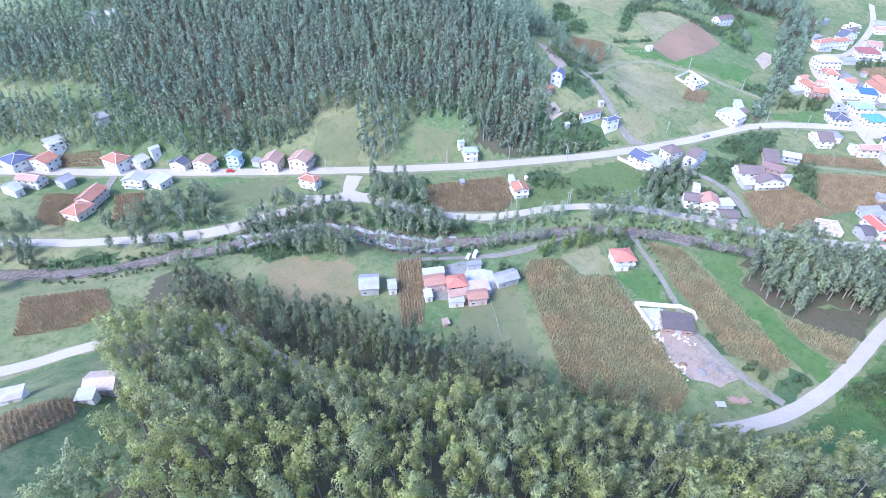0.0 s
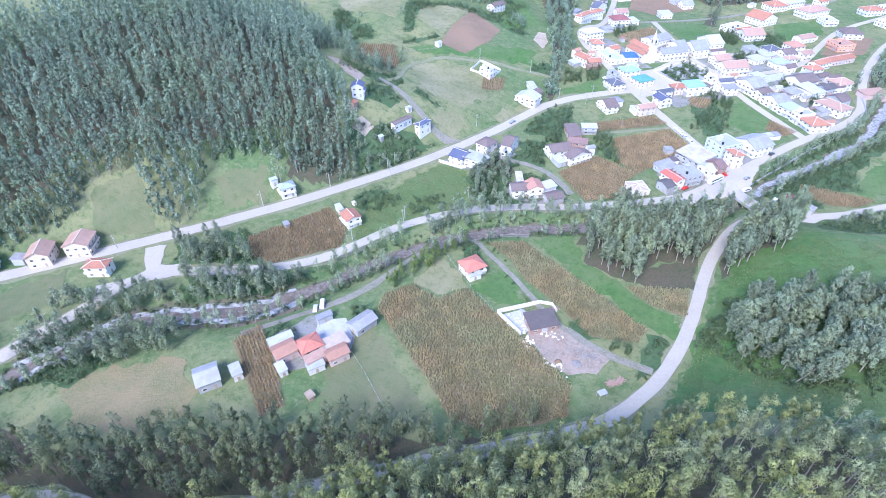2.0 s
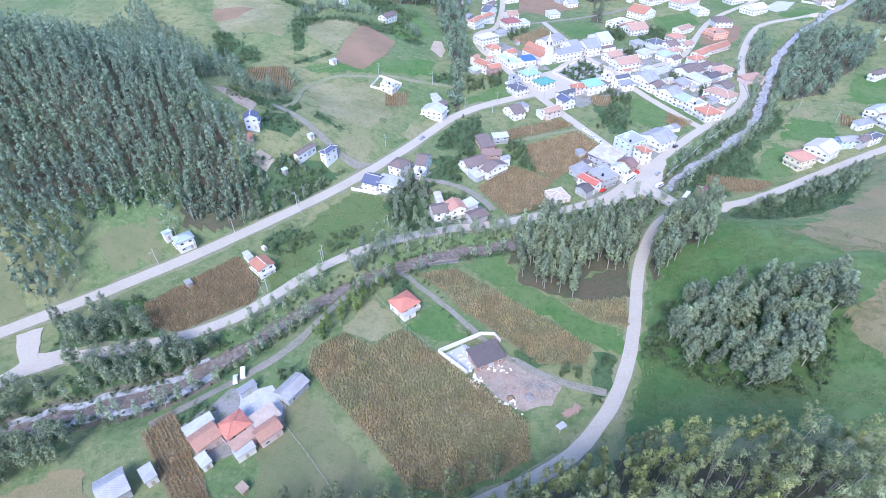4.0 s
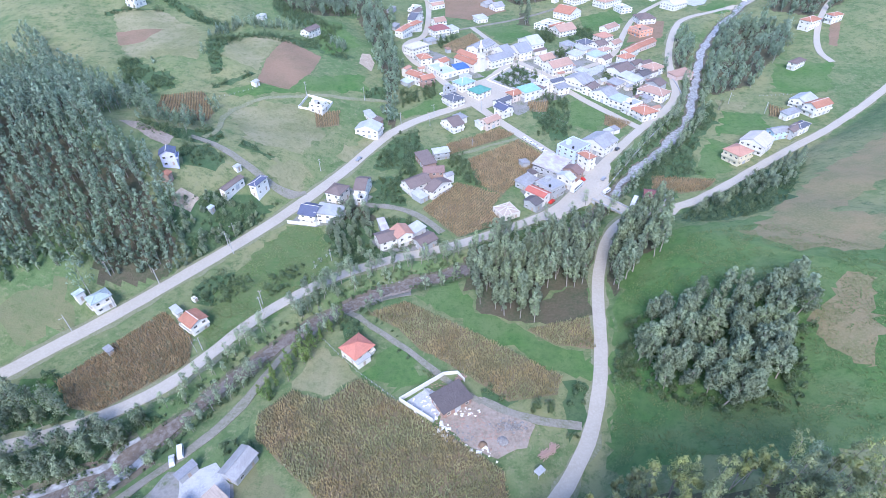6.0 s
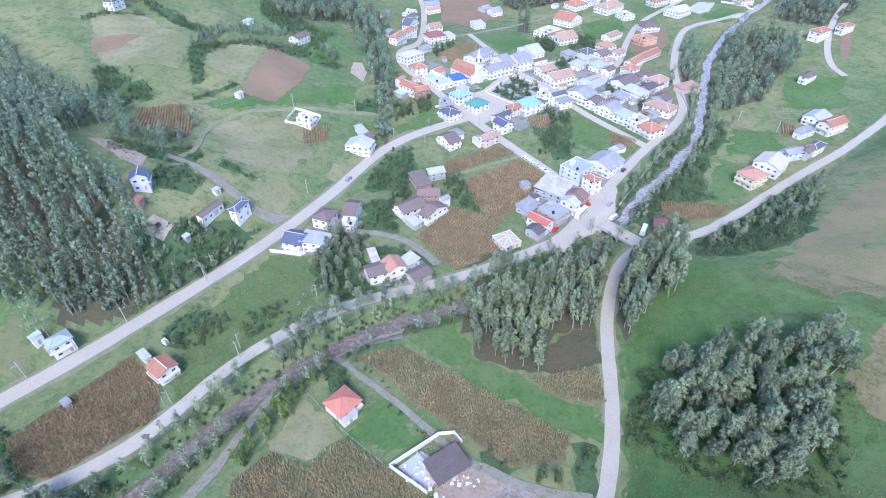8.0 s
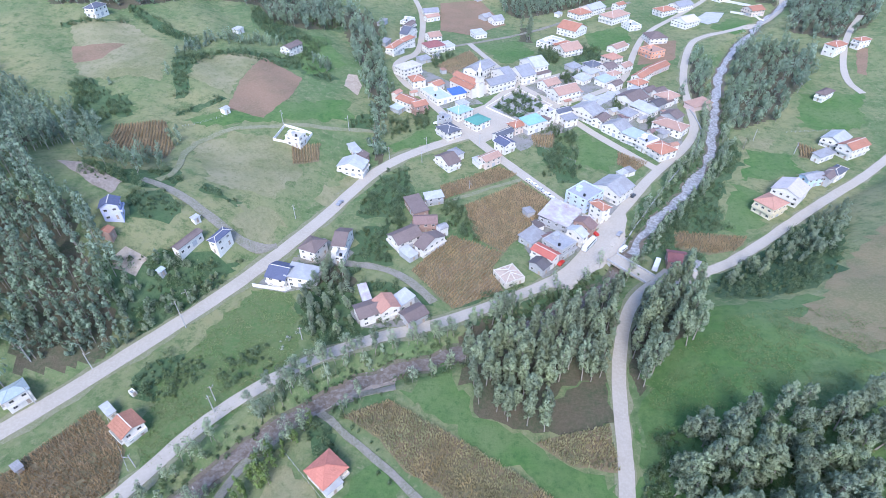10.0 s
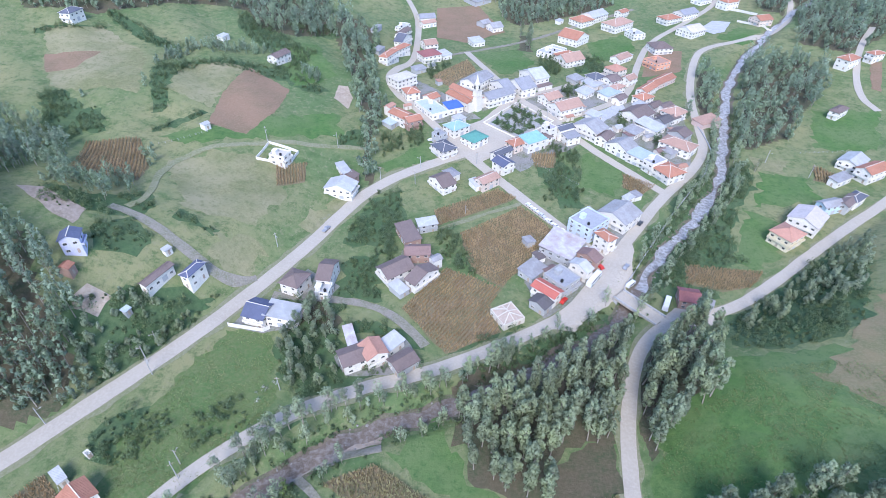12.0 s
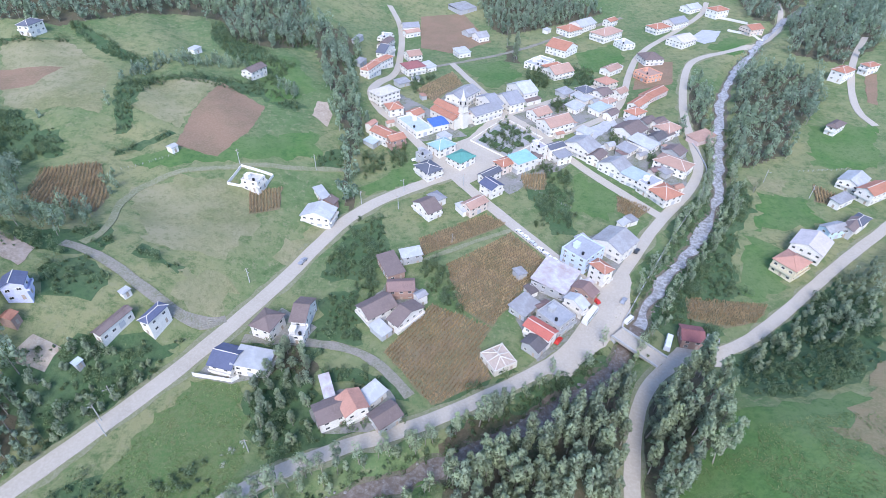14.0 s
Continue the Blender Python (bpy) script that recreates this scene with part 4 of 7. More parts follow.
def trunk_data(rs, height_, r0, limbs=4, top=0.85, sides=6):
    vs, fs = [], []

    def tube(p0, p1, ra, rb):
        d = Vector(p1) - Vector(p0)
        q = d.to_track_quat("Z", "Y").to_matrix()
        k = len(vs)
        for p, r in ((p0, ra), (p1, rb)):
            for i in range(sides):
                o = q @ Vector((r * math.cos(2 * math.pi * i / sides), r * math.sin(2 * math.pi * i / sides), 0))
                vs.append(tuple(Vector(p) + o))
        fs.extend((k + i, k + (i + 1) % sides, k + sides + (i + 1) % sides, k + sides + i) for i in range(sides))

    bend = rs.normal(size=2) * 0.35
    pts = [(bend[0] * t * t, bend[1] * t * t, -0.6 + (height_ * top + 0.6) * t) for t in (0, 0.3, 0.6, 1)]
    for i, (p, q) in enumerate(zip(pts, pts[1:])):
        tube(p, q, r0 * (1 - i * 0.3), r0 * (1 - (i + 1) * 0.3) + 0.02)
    for i in range(limbs):
        t = 0.35 + 0.45 * i / max(limbs, 1)
        a = rs.uniform(0, 6.28)
        z = height_ * t
        ln = height_ * 0.1
        tube((bend[0] * t * t, bend[1] * t * t, z), (math.cos(a) * ln * 0.7, math.sin(a) * ln * 0.7, z + ln), r0 * 0.4, r0 * 0.12)
    return vs, fs


TREES = {}


def tree_kind(key, height_, radius, n, size, leaf, base, lobes, droop, limbs, r0):
    made = []
    for i in range(4):
        rs = np.random.RandomState(hash_of(key) + i)
        q, face = crown_quads(rs, height_, radius * (0.85 + 0.1 * i), n, size, base, lobes, droop)
        crown = shards("crown", q, M[leaf], face)
        v, f = trunk_data(rs, height_, r0, limbs)
        made.append((crown, mesh_of("trunk", v, f, M["bark"])))
    TREES[key] = made


def hash_of(key):
    return sum(ord(c) * (i + 3) for i, c in enumerate(key))


tree_kind("tall", 20.0, 2.7, 1500, 0.66, "euc", 0.2, 40, 0.9, 6, 0.24)
tree_kind("round", 14.0, 3.6, 1500, 0.62, "euc", 0.15, 20, 0.6, 6, 0.26)
tree_kind("gum", 16.0, 3.6, 2100, 0.62, "euc", 0.14, 70, 0.9, 9, 0.27)
tree_kind("bare", 11.0, 2.0, 420, 0.5, "euc", 0.35, 9, 0.8, 12, 0.14)
WORDS = {"tall": "tall slender grey-green eucalyptus tree", "round": "full-crowned green eucalyptus tree", "gum": "leaning many-limbed eucalyptus tree with open crown", "bare": "thin sparse riverside tree with bare branches"}
PLANTED = []


def spots(poly, gap, seed, jitter=0.45, apart=True):
    rs = np.random.RandomState(seed)
    xs, ys = [p[0] for p in poly], [p[1] for p in poly]
    gx, gy = np.meshgrid(np.arange(min(xs), max(xs) + gap, gap), np.arange(min(ys), max(ys) + gap * 0.87, gap * 0.87))
    gx = gx + (np.arange(gx.shape[0]) % 2)[:, None] * gap / 2
    p = np.stack([gx.ravel(), gy.ravel()], 1) + rs.uniform(-jitter, jitter, (gx.size, 2)) * gap
    p = p[inside(list(poly), p[:, 0], p[:, 1])]
    p = p[np.abs(line_distance(p[:, 0], p[:, 1], RIVER)) > 5.5]
    for line, width in ROADS:
        p = p[np.abs(line_distance(p[:, 0], p[:, 1], line)) > width / 2 + 1.2] if len(p) else p
    for paved in PAVED:
        p = p[~inside(paved, p[:, 0], p[:, 1])] if len(p) else p
    if len(p):
        hs = np.array(HOUSES)
        p = p[(np.hypot(p[:, 0:1] - hs[:, 0], p[:, 1:2] - hs[:, 1]) > hs[:, 2] + 0.8).all(1)]
    if PLANTED and apart:
        old = np.concatenate(PLANTED)
        p = np.array([q for q in p if not ((np.abs(old - q) < gap * 0.6).all(1)).any()]).reshape(-1, 2)
    PLANTED.append(p)
    return p, rs


def grove(kind, poly, gap, lo, hi, group, seed):
    """Single trees, each a thing of its own."""
    p, rs = spots(poly, gap, seed)
    if kind != "bare" and len(p) > 5:
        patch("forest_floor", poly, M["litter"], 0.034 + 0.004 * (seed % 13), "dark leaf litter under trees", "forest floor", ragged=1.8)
    full = {"tall": 20.0, "round": 14.0, "gum": 16.0, "bare": 11.0}[kind]
    for (x, y), z in zip(p, height(p[:, 0], p[:, 1])):
        crown, trunk = TREES[kind][rs.randint(4)]
        s = rs.uniform(lo, hi) / full
        lean = 0.12 if kind == "gum" else 0.05
        base = new("tree")
        base.matrix_basis = Matrix.LocRotScale((x, y, float(z)), Euler((rs.normal() * lean, rs.normal() * lean, rs.uniform(0, 6.28))), (s * rs.uniform(0.9, 1.15), s * rs.uniform(0.9, 1.15), s))
        tagged(base, WORDS[kind], "tree", group)
        under("trunk", trunk, base)
        under("crown", crown, base)


def bank_spots(line, lo, hi, step, y0, y1, seed):
    """Places in a band on both sides of a line."""
    rs = np.random.RandomState(seed)
    pts = np.array(dense(rounded(line), step))
    d = np.gradient(pts, axis=0)
    d /= np.hypot(d[:, 0], d[:, 1])[:, None]
    nrm = np.stack([-d[:, 1], d[:, 0]], 1)
    out_p = []
    for s in (-1, 1):
        for _ in range(2):
            out_p.append(pts + nrm * (s * rs.uniform(lo, hi, len(pts)))[:, None] + rs.normal(size=pts.shape) * 0.7)
    p = np.concatenate(out_p)
    p = p[(p[:, 1] > y0) & (p[:, 1] < y1)]
    p = p[rs.uniform(size=len(p)) > 0.25]
    for road_line, width in ROADS:
        p = p[np.abs(line_distance(p[:, 0], p[:, 1], road_line)) > width / 2 + 1.0]
    for paved in PAVED:
        p = p[~inside(paved, p[:, 0], p[:, 1])]
    return p, rs


def stand(name, label, polys, gap, lo, hi, leaf, n, size, seed, base=0.25, slim=0.16, trunks=True, category="woods", lobes=7, limbs=0, lean=0.03):
    """Many trees or shrubs that nobody could count, in one mesh."""
    allq, alln, tones, tv, tf = [], [], [], [], []
    for k, poly in enumerate(polys):
        p, rs = bank_spots(*poly) if poly[0] is RIVER else spots(poly, gap, seed + k, apart=name not in ("understory", "road_edge_trees", "grove_skirt", "garden_shrubs"))
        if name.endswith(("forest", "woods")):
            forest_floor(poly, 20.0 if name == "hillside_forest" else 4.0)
        if name == "shrubs":
            patch("scrub", poly, M["scrub"], 0.03 + 0.004 * ((seed + k) * 3 % 16), "rough green scrub under shrubs", "scrub", ragged=2.2)
        far = np.ones(len(p))
        if name in ("shrubs", "far_woods") and len(p):
            wild = np.array([noise.noise((x * 0.11, y * 0.11, 2.0)) for x, y in p])
            far = np.clip(0.85 + 1.1 * wild, 0.35, 1.5)[wild > -0.3]
            p = p[wild > -0.3]
        if name == "near_hill_forest" and len(p):
            d = -line_distance(p[:, 0], p[:, 1], NEAR_ROAD)
            p, d = p[d > 0], d[d > 0]
            east = smooth(-10, 12, p[:, 0])
            far = np.clip(0.95 - 0.6 * east + d / (80 - 36 * east), 0.3, 1)
        for (x, y), z, grown in zip(p, height(p[:, 0], p[:, 1]), far):
            u = rs.uniform()
            h = (lo + (hi - lo) * (u if trunks else u ** 1.5)) * grown
            few = 1.0 if trunks else (0.35 + 0.9 * h / hi)
            r = h * slim * rs.uniform(0.75, 1.35)
            q, face = crown_quads(rs, h, r, int(n * few * rs.uniform(0.7, 1.3)), size, base, lobes, 0.7)
            tilt = rs.normal(size=2) * lean
            q[..., :2] += q[..., 2:] * tilt
            q += np.array([x, y, z])
            allq.append(q)
            alln.append(face)
            tones.append(np.full(len(q), rs.uniform()))
            if trunks:
                v, f = trunk_data(rs, h, 0.0085 * h + 0.03, limbs, 0.85, 4)
                o = len(tv)
                tv += [(a + x + c * tilt[0], b + y + c * tilt[1], c + z) for a, b, c in v]
                tf += [tuple(i + o for i in g) for g in f]
    thing = new(name)
    tagged(thing, label, category, kind="stuff")
    if allq:
        tagged(under("foliage", shards("foliage", np.concatenate(allq), M[leaf], np.concatenate(alln), np.concatenate(tones)), thing), kind="stuff")
    if trunks and tv:
        tagged(under("stems", mesh_of("stems", tv, tf, M["bark"]), thing), kind="stuff")


def crop_plants():
    """Low green crop and weeds in loose rows."""
    for k, (poly, thick) in enumerate(CROPS):
        rs = np.random.RandomState(350 + k)
        xs, ys = [p[0] for p in poly], [p[1] for p in poly]
        n = int((max(xs) - min(xs)) * (max(ys) - min(ys)) * thick)
        p = rs.uniform((min(xs), min(ys)), (max(xs), max(ys)), (n, 2))
        rows = np.abs(((p[:, 0] * 0.55 + p[:, 1] * 0.83) / 1.6) % 1 - 0.5) < (0.33 if thick == 3.2 and k < 1 else 0.5)
        clump = np.array([noise.noise((x * 0.16, y * 0.16, 4.0)) for x, y in p]) > -0.12
        p = p[inside(list(poly), p[:, 0], p[:, 1]) & rows & clump]
        pos = np.concatenate([p, (height(p[:, 0], p[:, 1]) + 0.1)[:, None]], 1)
        n = len(pos)
        t = rs.uniform(0, 6.28, n)
        side = np.stack([np.cos(t), np.sin(t), np.zeros(n)], 1) * rs.uniform(0.1, 0.3, n)[:, None]
        top = rs.normal(size=(n, 3)) * np.array([0.5, 0.5, 0]) + np.array([0, 0, 1.0]) * rs.uniform(0.12, 0.45, n)[:, None]
        tagged(new("field_crop", shards("field_crop", np.stack([pos - side, pos + side, pos + top], 1), M["greenleaf"])), "low green crop and weeds in loose rows", "crop", kind="stuff")


def maize_plants():
    """Maize stalks in rows: thin upright leaves."""
    for k, poly in enumerate(MAIZE):
        rs = np.random.RandomState(300 + k)
        xs, ys = [p[0] for p in poly], [p[1] for p in poly]
        ax, ay, bx, by = max(((*p0, *p1) for p0, p1 in zip(poly, poly[1:] + poly[:1])), key=lambda e: math.dist(e[:2], e[2:]))
        ang = math.atan2(by - ay, bx - ax)
        far = min(ys) > 420
        gap = 1.5 if far else 1.0
        dry = k in BROWN
        row = 1.0 if not dry else (1.5 if k < 13 else 1.15)
        r = math.hypot(max(xs) - min(xs), max(ys) - min(ys)) / 2 + 1
        a, b = np.meshgrid(np.arange(-r, r, gap * 0.55), np.arange(-r, r, gap * row))
        a, b = a.ravel() + rs.normal(size=a.size) * 0.22, b.ravel() + rs.normal(size=a.size) * (0.14 if dry else 0.3)
        cx, cy = (max(xs) + min(xs)) / 2, (max(ys) + min(ys)) / 2
        p = np.stack([cx + a * math.cos(ang) - b * math.sin(ang), cy + a * math.sin(ang) + b * math.cos(ang)], 1)
        p = p[inside(list(poly), p[:, 0], p[:, 1])]
        p = p[rs.uniform(size=len(p)) > 0.12]
        pos = np.concatenate([p, (height(p[:, 0], p[:, 1]) + 0.16)[:, None]], 1)
        out_q = []
        for j in range(7):
            n = len(pos)
            t = rs.uniform(0, 6.28, n)
            side = np.stack([np.cos(t), np.sin(t), np.zeros(n)], 1)
            hgt = rs.uniform(0.9, 1.9, n)[:, None] * np.array([0, 0, 1.0])
            lean = rs.normal(size=(n, 3)) * 0.24 * np.array([1, 1, 0])
            wid = rs.uniform(0.08, 0.2, n)[:, None]
            foot = pos + hgt * rs.uniform(0.0, 0.5, n)[:, None]
            out_q.append(np.stack([foot - side * wid, foot + side * wid, pos + hgt + lean * 1.5], 1))
        thing = new("maize_crop", shards("maize_crop", np.concatenate(out_q), M["maizebrown" if dry else "maizeleaf"]))
        tagged(thing, "dry brown maize plants standing in rows" if dry else "tall drying green-brown maize plants in rows", "crop", kind="stuff")


# ---------- houses, block by block ----------
house(0.4, 288.5, 27, 9.8, 10.1, 3.2, "open", "cream", "pinktile", "houses of the town")
house(14.5, 294.3, 45, 5.7, 7.4, 4, "gable", "grey", "dark", "houses of the town")
house(17.5, 299.8, 46, 6.0, 11.0, 6, "gablex", "white", "brightred", "houses of the town")
house(24.9, 307.0, 39, 10.2, 11.4, 7, "flat", "grey", "concrete", "houses of the town")
house(34.6, 314.3, 41, 4.2, 9.0, 6, "gable", "white", "whitemetal", "houses of the town")
house(29.6, 331.1, 56, 16.7, 15.2, 4.5, "shed", "grey", "zincrust", "houses of the town")
house(40.1, 322.4, 45, 5.1, 9.6, 5, "gable", "brick", "rust", "houses of the town")
house(44.6, 346.5, 41, 14.5, 13.0, 8, "flat", "bluewhite", "concrete", "houses of the town")
house(49.4, 333.3, 33, 5.5, 8.3, 8, "hip", "white", "red", "houses of the town")
house(61.6, 354.2, 43, 14.4, 15.2, 6, "gable", "white", "zinc", "houses of the town")
house(14.0, 315.4, 44, 10.5, 7.8, 3.2, "shed", "grey", "zinc", "houses of the town")
house(65.8, 441.8, 43, 12.2, 17.2, 6, "gable", "white", "zinc", "houses of the strip")
house(72.6, 432.1, 48, 10.0, 7.4, 5, "gable", "white", "brown", "houses of the strip")
house(80.4, 421.5, 39, 10.5, 15.2, 5, "gable", "white", "zinc", "houses of the strip")
house(88.4, 411.9, 46, 11.0, 11.0, 5, "shed", "white", "teal", "houses of the strip")
house(93.9, 403.3, 31, 11.4, 7.3, 7, "flat", "white", "concrete", "houses of the strip")
house(99.7, 395.8, 27, 12.5, 12.5, 5, "hip", "white", "red", "houses of the strip")
house(114.9, 425.5, 45, 11.7, 18.7, 5, "hip", "white", "pink", "houses of the strip")
house(121.4, 440.7, 42, 9.2, 10.8, 4, "gable", "grey", "brown", "houses of the strip")
house(112.5, 489.8, 35, 11.3, 9.1, 5, "hip", "white", "red", "houses of the strip")
house(119.4, 504.7, 46, 16.6, 7.8, 5, "gable", "white", "red", "houses of the strip")
house(136.3, 523.9, 40, 24.1, 8.8, 4, "gable", "pink", "red", "houses of the strip")
house(144.0, 559.5, 27, 14.7, 14.5, 6, "flat", "orange", "pink", "houses of the strip")
house(157.3, 594.5, 8, 15.6, 15.5, 5, "hip", "white", "brown", "houses of the strip")
house(126.9, 468.3, 34, 13.4, 11.6, 5, "hip", "white", "pink", "houses of the strip")
house(101.9, 466.6, 40, 16.5, 15.3, 4, "gable", "white", "brown", "houses of the strip")
house(116.5, 457.5, 38, 10.2, 7.8, 4, "gable", "grey", "dark", "houses of the strip")
house(105.3, 449.6, 42, 11.5, 15.0, 4, "shed", "white", "whitemetal", "houses of the strip")
house(81.8, 423.9, 43, 11.0, 9.5, 4, "shed", "white", "whitemetal", "houses of the strip")
house(106.4, 457.0, 38, 8.7, 6.0, 3.4, "shed", "grey", "zinc", "houses of the strip")
house(93.3, 443.3, 43, 10.1, 8.4, 3.4, "shed", "white", "zinc", "houses of the strip")
house(124.0, 477.8, 38, 10.3, 6.5, 4, "gable", "white", "brown", "houses of the strip")
house(123.3, 461.5, 33, 8.7, 6.3, 4, "gable", "white", "brown", "houses of the strip")
house(117.0, 479.0, 39, 10.3, 6.5, 4, "gable", "grey", "brown", "houses of the strip")
house(107.2, 478.3, 42, 9.6, 6.5, 4, "shed", "white", "whitemetal", "houses of the strip")
house(109.8, 420.9, 36, 10.5, 7.3, 3, "shed", "grey", "zinc", "houses of the strip")
house(72.5, 461.4, 48, 8.2, 7.8, 4, "shed", "white", "whitemetal", "houses of the strip")
house(72.8, 523.4, 37, 10.3, 8.9, 3, "shed", "grey", "zinc", "houses of the north")
house(74.2, 498.2, 45, 10.8, 8.9, 3.4, "shed", "white", "whitemetal", "houses of the north")
house(96.1, 488.3, 42, 9.5, 6.1, 4, "gable", "white", "brown", "houses of the north")
house(111.5, 522.9, 40, 9.8, 7.5, 5, "gable", "white", "pink", "houses of the north")
house(25.9, 421.9, 42, 7.1, 3.9, 3, "shed", "grey", "zinc", "houses of the lane")
house(-14.5, 454.1, 42, 6.9, 6.2, 3, "shed", "white", "whitemetal", "houses of the plaza")
house(-32.0, 481.9, 44, 8.0, 8.4, 4, "gable", "white", "red", "houses of the plaza")
house(42.9, 327.6, 35, 4.2, 3.1, 4, "shed", "white", "zincrust", "houses of the town")
house(28.8, 313.5, 42, 3.2, 2.9, 3, "shed", "grey", "dark", "houses of the town")
house(71.2, 371.8, 36, 5.7, 3.7, 3, "shed", "white", "whitemetal", "houses of the town")
house(-100.4, 139.0, 54, 10.1, 5.7, 3.6, "shed", "pink", "pinktile", "houses of the river")
house(47.4, 483.3, 33, 12.0, 10.7, 5, "gable", "white", "pink", "houses of the north")
house(55.2, 469.0, 29, 18.4, 12.9, 6, "gable", "white", "pink", "houses of the north")
house(87.3, 523.8, 33, 10.7, 10.5, 5, "hip", "white", "slate", "houses of the north")
house(97.9, 520.0, 35, 10.5, 10.5, 5, "gable", "white", "brown", "houses of the north")
house(106.8, 541.9, 32, 11.6, 11.4, 5, "hip", "cream", "orange", "houses of the north")
house(98.6, 505.6, 40, 10.0, 7.1, 5, "hip", "white", "pink", "houses of the north")
house(40.9, 516.0, 30, 11.8, 19.4, 7, "gable", "white", "whitemetal", "houses of the north")
house(29.6, 499.0, 31, 11.9, 18.2, 6, "gable", "white", "grey", "houses of the north")
house(45.6, 508.1, 30, 12.3, 8.9, 3, "shed", "white", "brown", "houses of the north")
house(63.2, 580.8, 47, 15.6, 15.1, 5, "flat", "white", "whitemetal", "houses of the north")
house(75.5, 562.6, 29, 18.3, 15.1, 5, "gable", "white", "pink", "houses of the north")
house(83.0, 514.7, 44, 11.7, 11.8, 3, "shed", "white", "whitemetal", "houses of the north")
house(90.9, 496.6, 38, 14.1, 8.7, 4, "shed", "white", "teal", "houses of the north")
house(-0.5, 504.3, 51, 21.2, 13.0, 7, "gable", "white", "zinc", "houses of the school")
house(11.5, 481.9, 34, 21.6, 10.6, 6, "gable", "white", "grey", "houses of the school")
house(16.3, 495.0, 35, 7.7, 19.0, 6, "gable", "white", "grey", "houses of the school")
house(-16.3, 441.3, 39, 12.4, 10.3, 5, "hip", "white", "tealtile", "houses of the plaza")
house(-5.8, 429.0, 43, 12.0, 10.6, 4.5, "hip", "white", "green", "houses of the plaza")
house(-32.0, 468.4, 31, 12.0, 23.6, 4, "flat", "white", "paleblue", "houses of the plaza")
house(-17.9, 468.5, 25, 10.0, 9.1, 4, "shed", "white", "blue", "houses of the plaza")
house(-45.8, 489.2, 22, 9.3, 10.4, 5, "hip", "white", "red", "houses of the plaza")
house(-52.6, 506.7, 41, 16.6, 11.4, 8, "hip", "white", "cream", "houses of the plaza")
house(-41.9, 537.4, 34, 9.7, 7.8, 3, "shed", "grey", "zinc", "houses of the plaza")
house(-58.3, 463.3, 59, 6.7, 4.4, 6, "gable", "cream", "orange", "houses of the plaza")
house(-50.5, 454.3, 46, 8.9, 13.6, 6, "gablex", "white", "red", "houses of the plaza")
house(-43.4, 448.0, 30, 9.4, 8.5, 6, "gable", "brick", "red", "houses of the plaza")
house(-57.0, 449.7, 55, 8.1, 7.2, 3, "shed", "grey", "paleblue", "houses of the plaza")
house(-24.2, 417.8, 36, 9.9, 12.1, 5, "hip", "white", "slate", "houses of the plaza")
house(-26.8, 431.2, 41, 6.8, 6.1, 6, "flat", "grey", "concrete", "houses of the plaza")
house(-58.9, 632.5, 63, 15.2, 6.7, 5, "flat", "white", "whitemetal", "houses of the upper")
house(-57.8, 617.5, 67, 18.8, 6.6, 5, "gable", "white", "brown", "houses of the upper")
house(-58.0, 572.2, 56, 18.0, 7.0, 6, "hip", "white", "red", "houses of the upper")
house(-64.8, 547.1, 66, 18.5, 6.7, 7, "hip", "white", "red", "houses of the upper")
house(-73.9, 562.5, 72, 12.2, 5.4, 3, "shed", "grey", "zinc", "houses of the upper")
house(-80.1, 611.4, 73, 15.5, 3.7, 3, "shed", "grey", "zinc", "houses of the upper")
house(-56.8, 597.2, 67, 19.1, 7.1, 6, "gablex", "white", "slate", "houses of the upper")
house(-35.1, 597.8, 23, 10.7, 12.6, 5, "gable", "white", "pink", "houses of the upper")
house(-34.5, 564.9, 27, 14.9, 12.8, 6, "hip", "white", "darkred", "houses of the upper")
house(-23.1, 571.1, 35, 8.2, 10.3, 4, "shed", "white", "whitemetal", "houses of the upper")
house(-38.6, 673.2, 14, 14.5, 12.6, 4, "gable", "white", "grey", "houses of the upper")
house(-37.1, 657.8, 28, 13.6, 7.6, 4, "gable", "white", "pink", "houses of the upper")
house(4.9, 608.1, 25, 10.6, 11.1, 4, "shed", "white", "whitemetal", "houses of the upper")
house(23.8, 648.3, 28, 10.6, 11.8, 4, "gable", "white", "zinc", "houses of the upper")
house(12.0, 722.4, 36, 20.7, 19.0, 3, "shed", "grey", "zinc", "houses of the upper")
house(14.7, 660.3, 38, 9.8, 9.7, 3, "gable", "grey", "zinc", "houses of the upper")
house(-25.2, 383.8, 36, 8.2, 13.1, 4.5, "gable", "white", "brown", "houses of the lane")
house(-20.2, 392.4, 36, 5.8, 7.5, 4, "hip", "white", "grey", "houses of the lane")
house(-1.3, 385.3, 38, 11.6, 6.9, 5, "gable", "pinkwall", "pink", "houses of the lane")
house(-7.3, 384.1, 30, 4.2, 7.3, 3, "shed", "white", "whitemetal", "houses of the lane")
house(8.7, 400.8, 37, 8.3, 9.1, 5.5, "gablex", "white", "slateblue", "houses of the lane")
house(8.9, 412.9, 39, 12.5, 5.2, 4.5, "gable", "white", "slate", "houses of the lane")
house(18.6, 423.0, 34, 10.2, 7.7, 5, "hip", "pinkwall", "red", "houses of the lane")
house(28.0, 424.9, 31, 12.9, 9.4, 6.5, "shed", "white", "turquoise", "houses of the lane")
house(35.9, 430.1, 28, 6.7, 6.1, 5, "hip", "white", "brown", "houses of the lane")
house(39.0, 434.8, 34, 6.5, 7.2, 9, "flat", "white", "lilac", "houses of the lane")
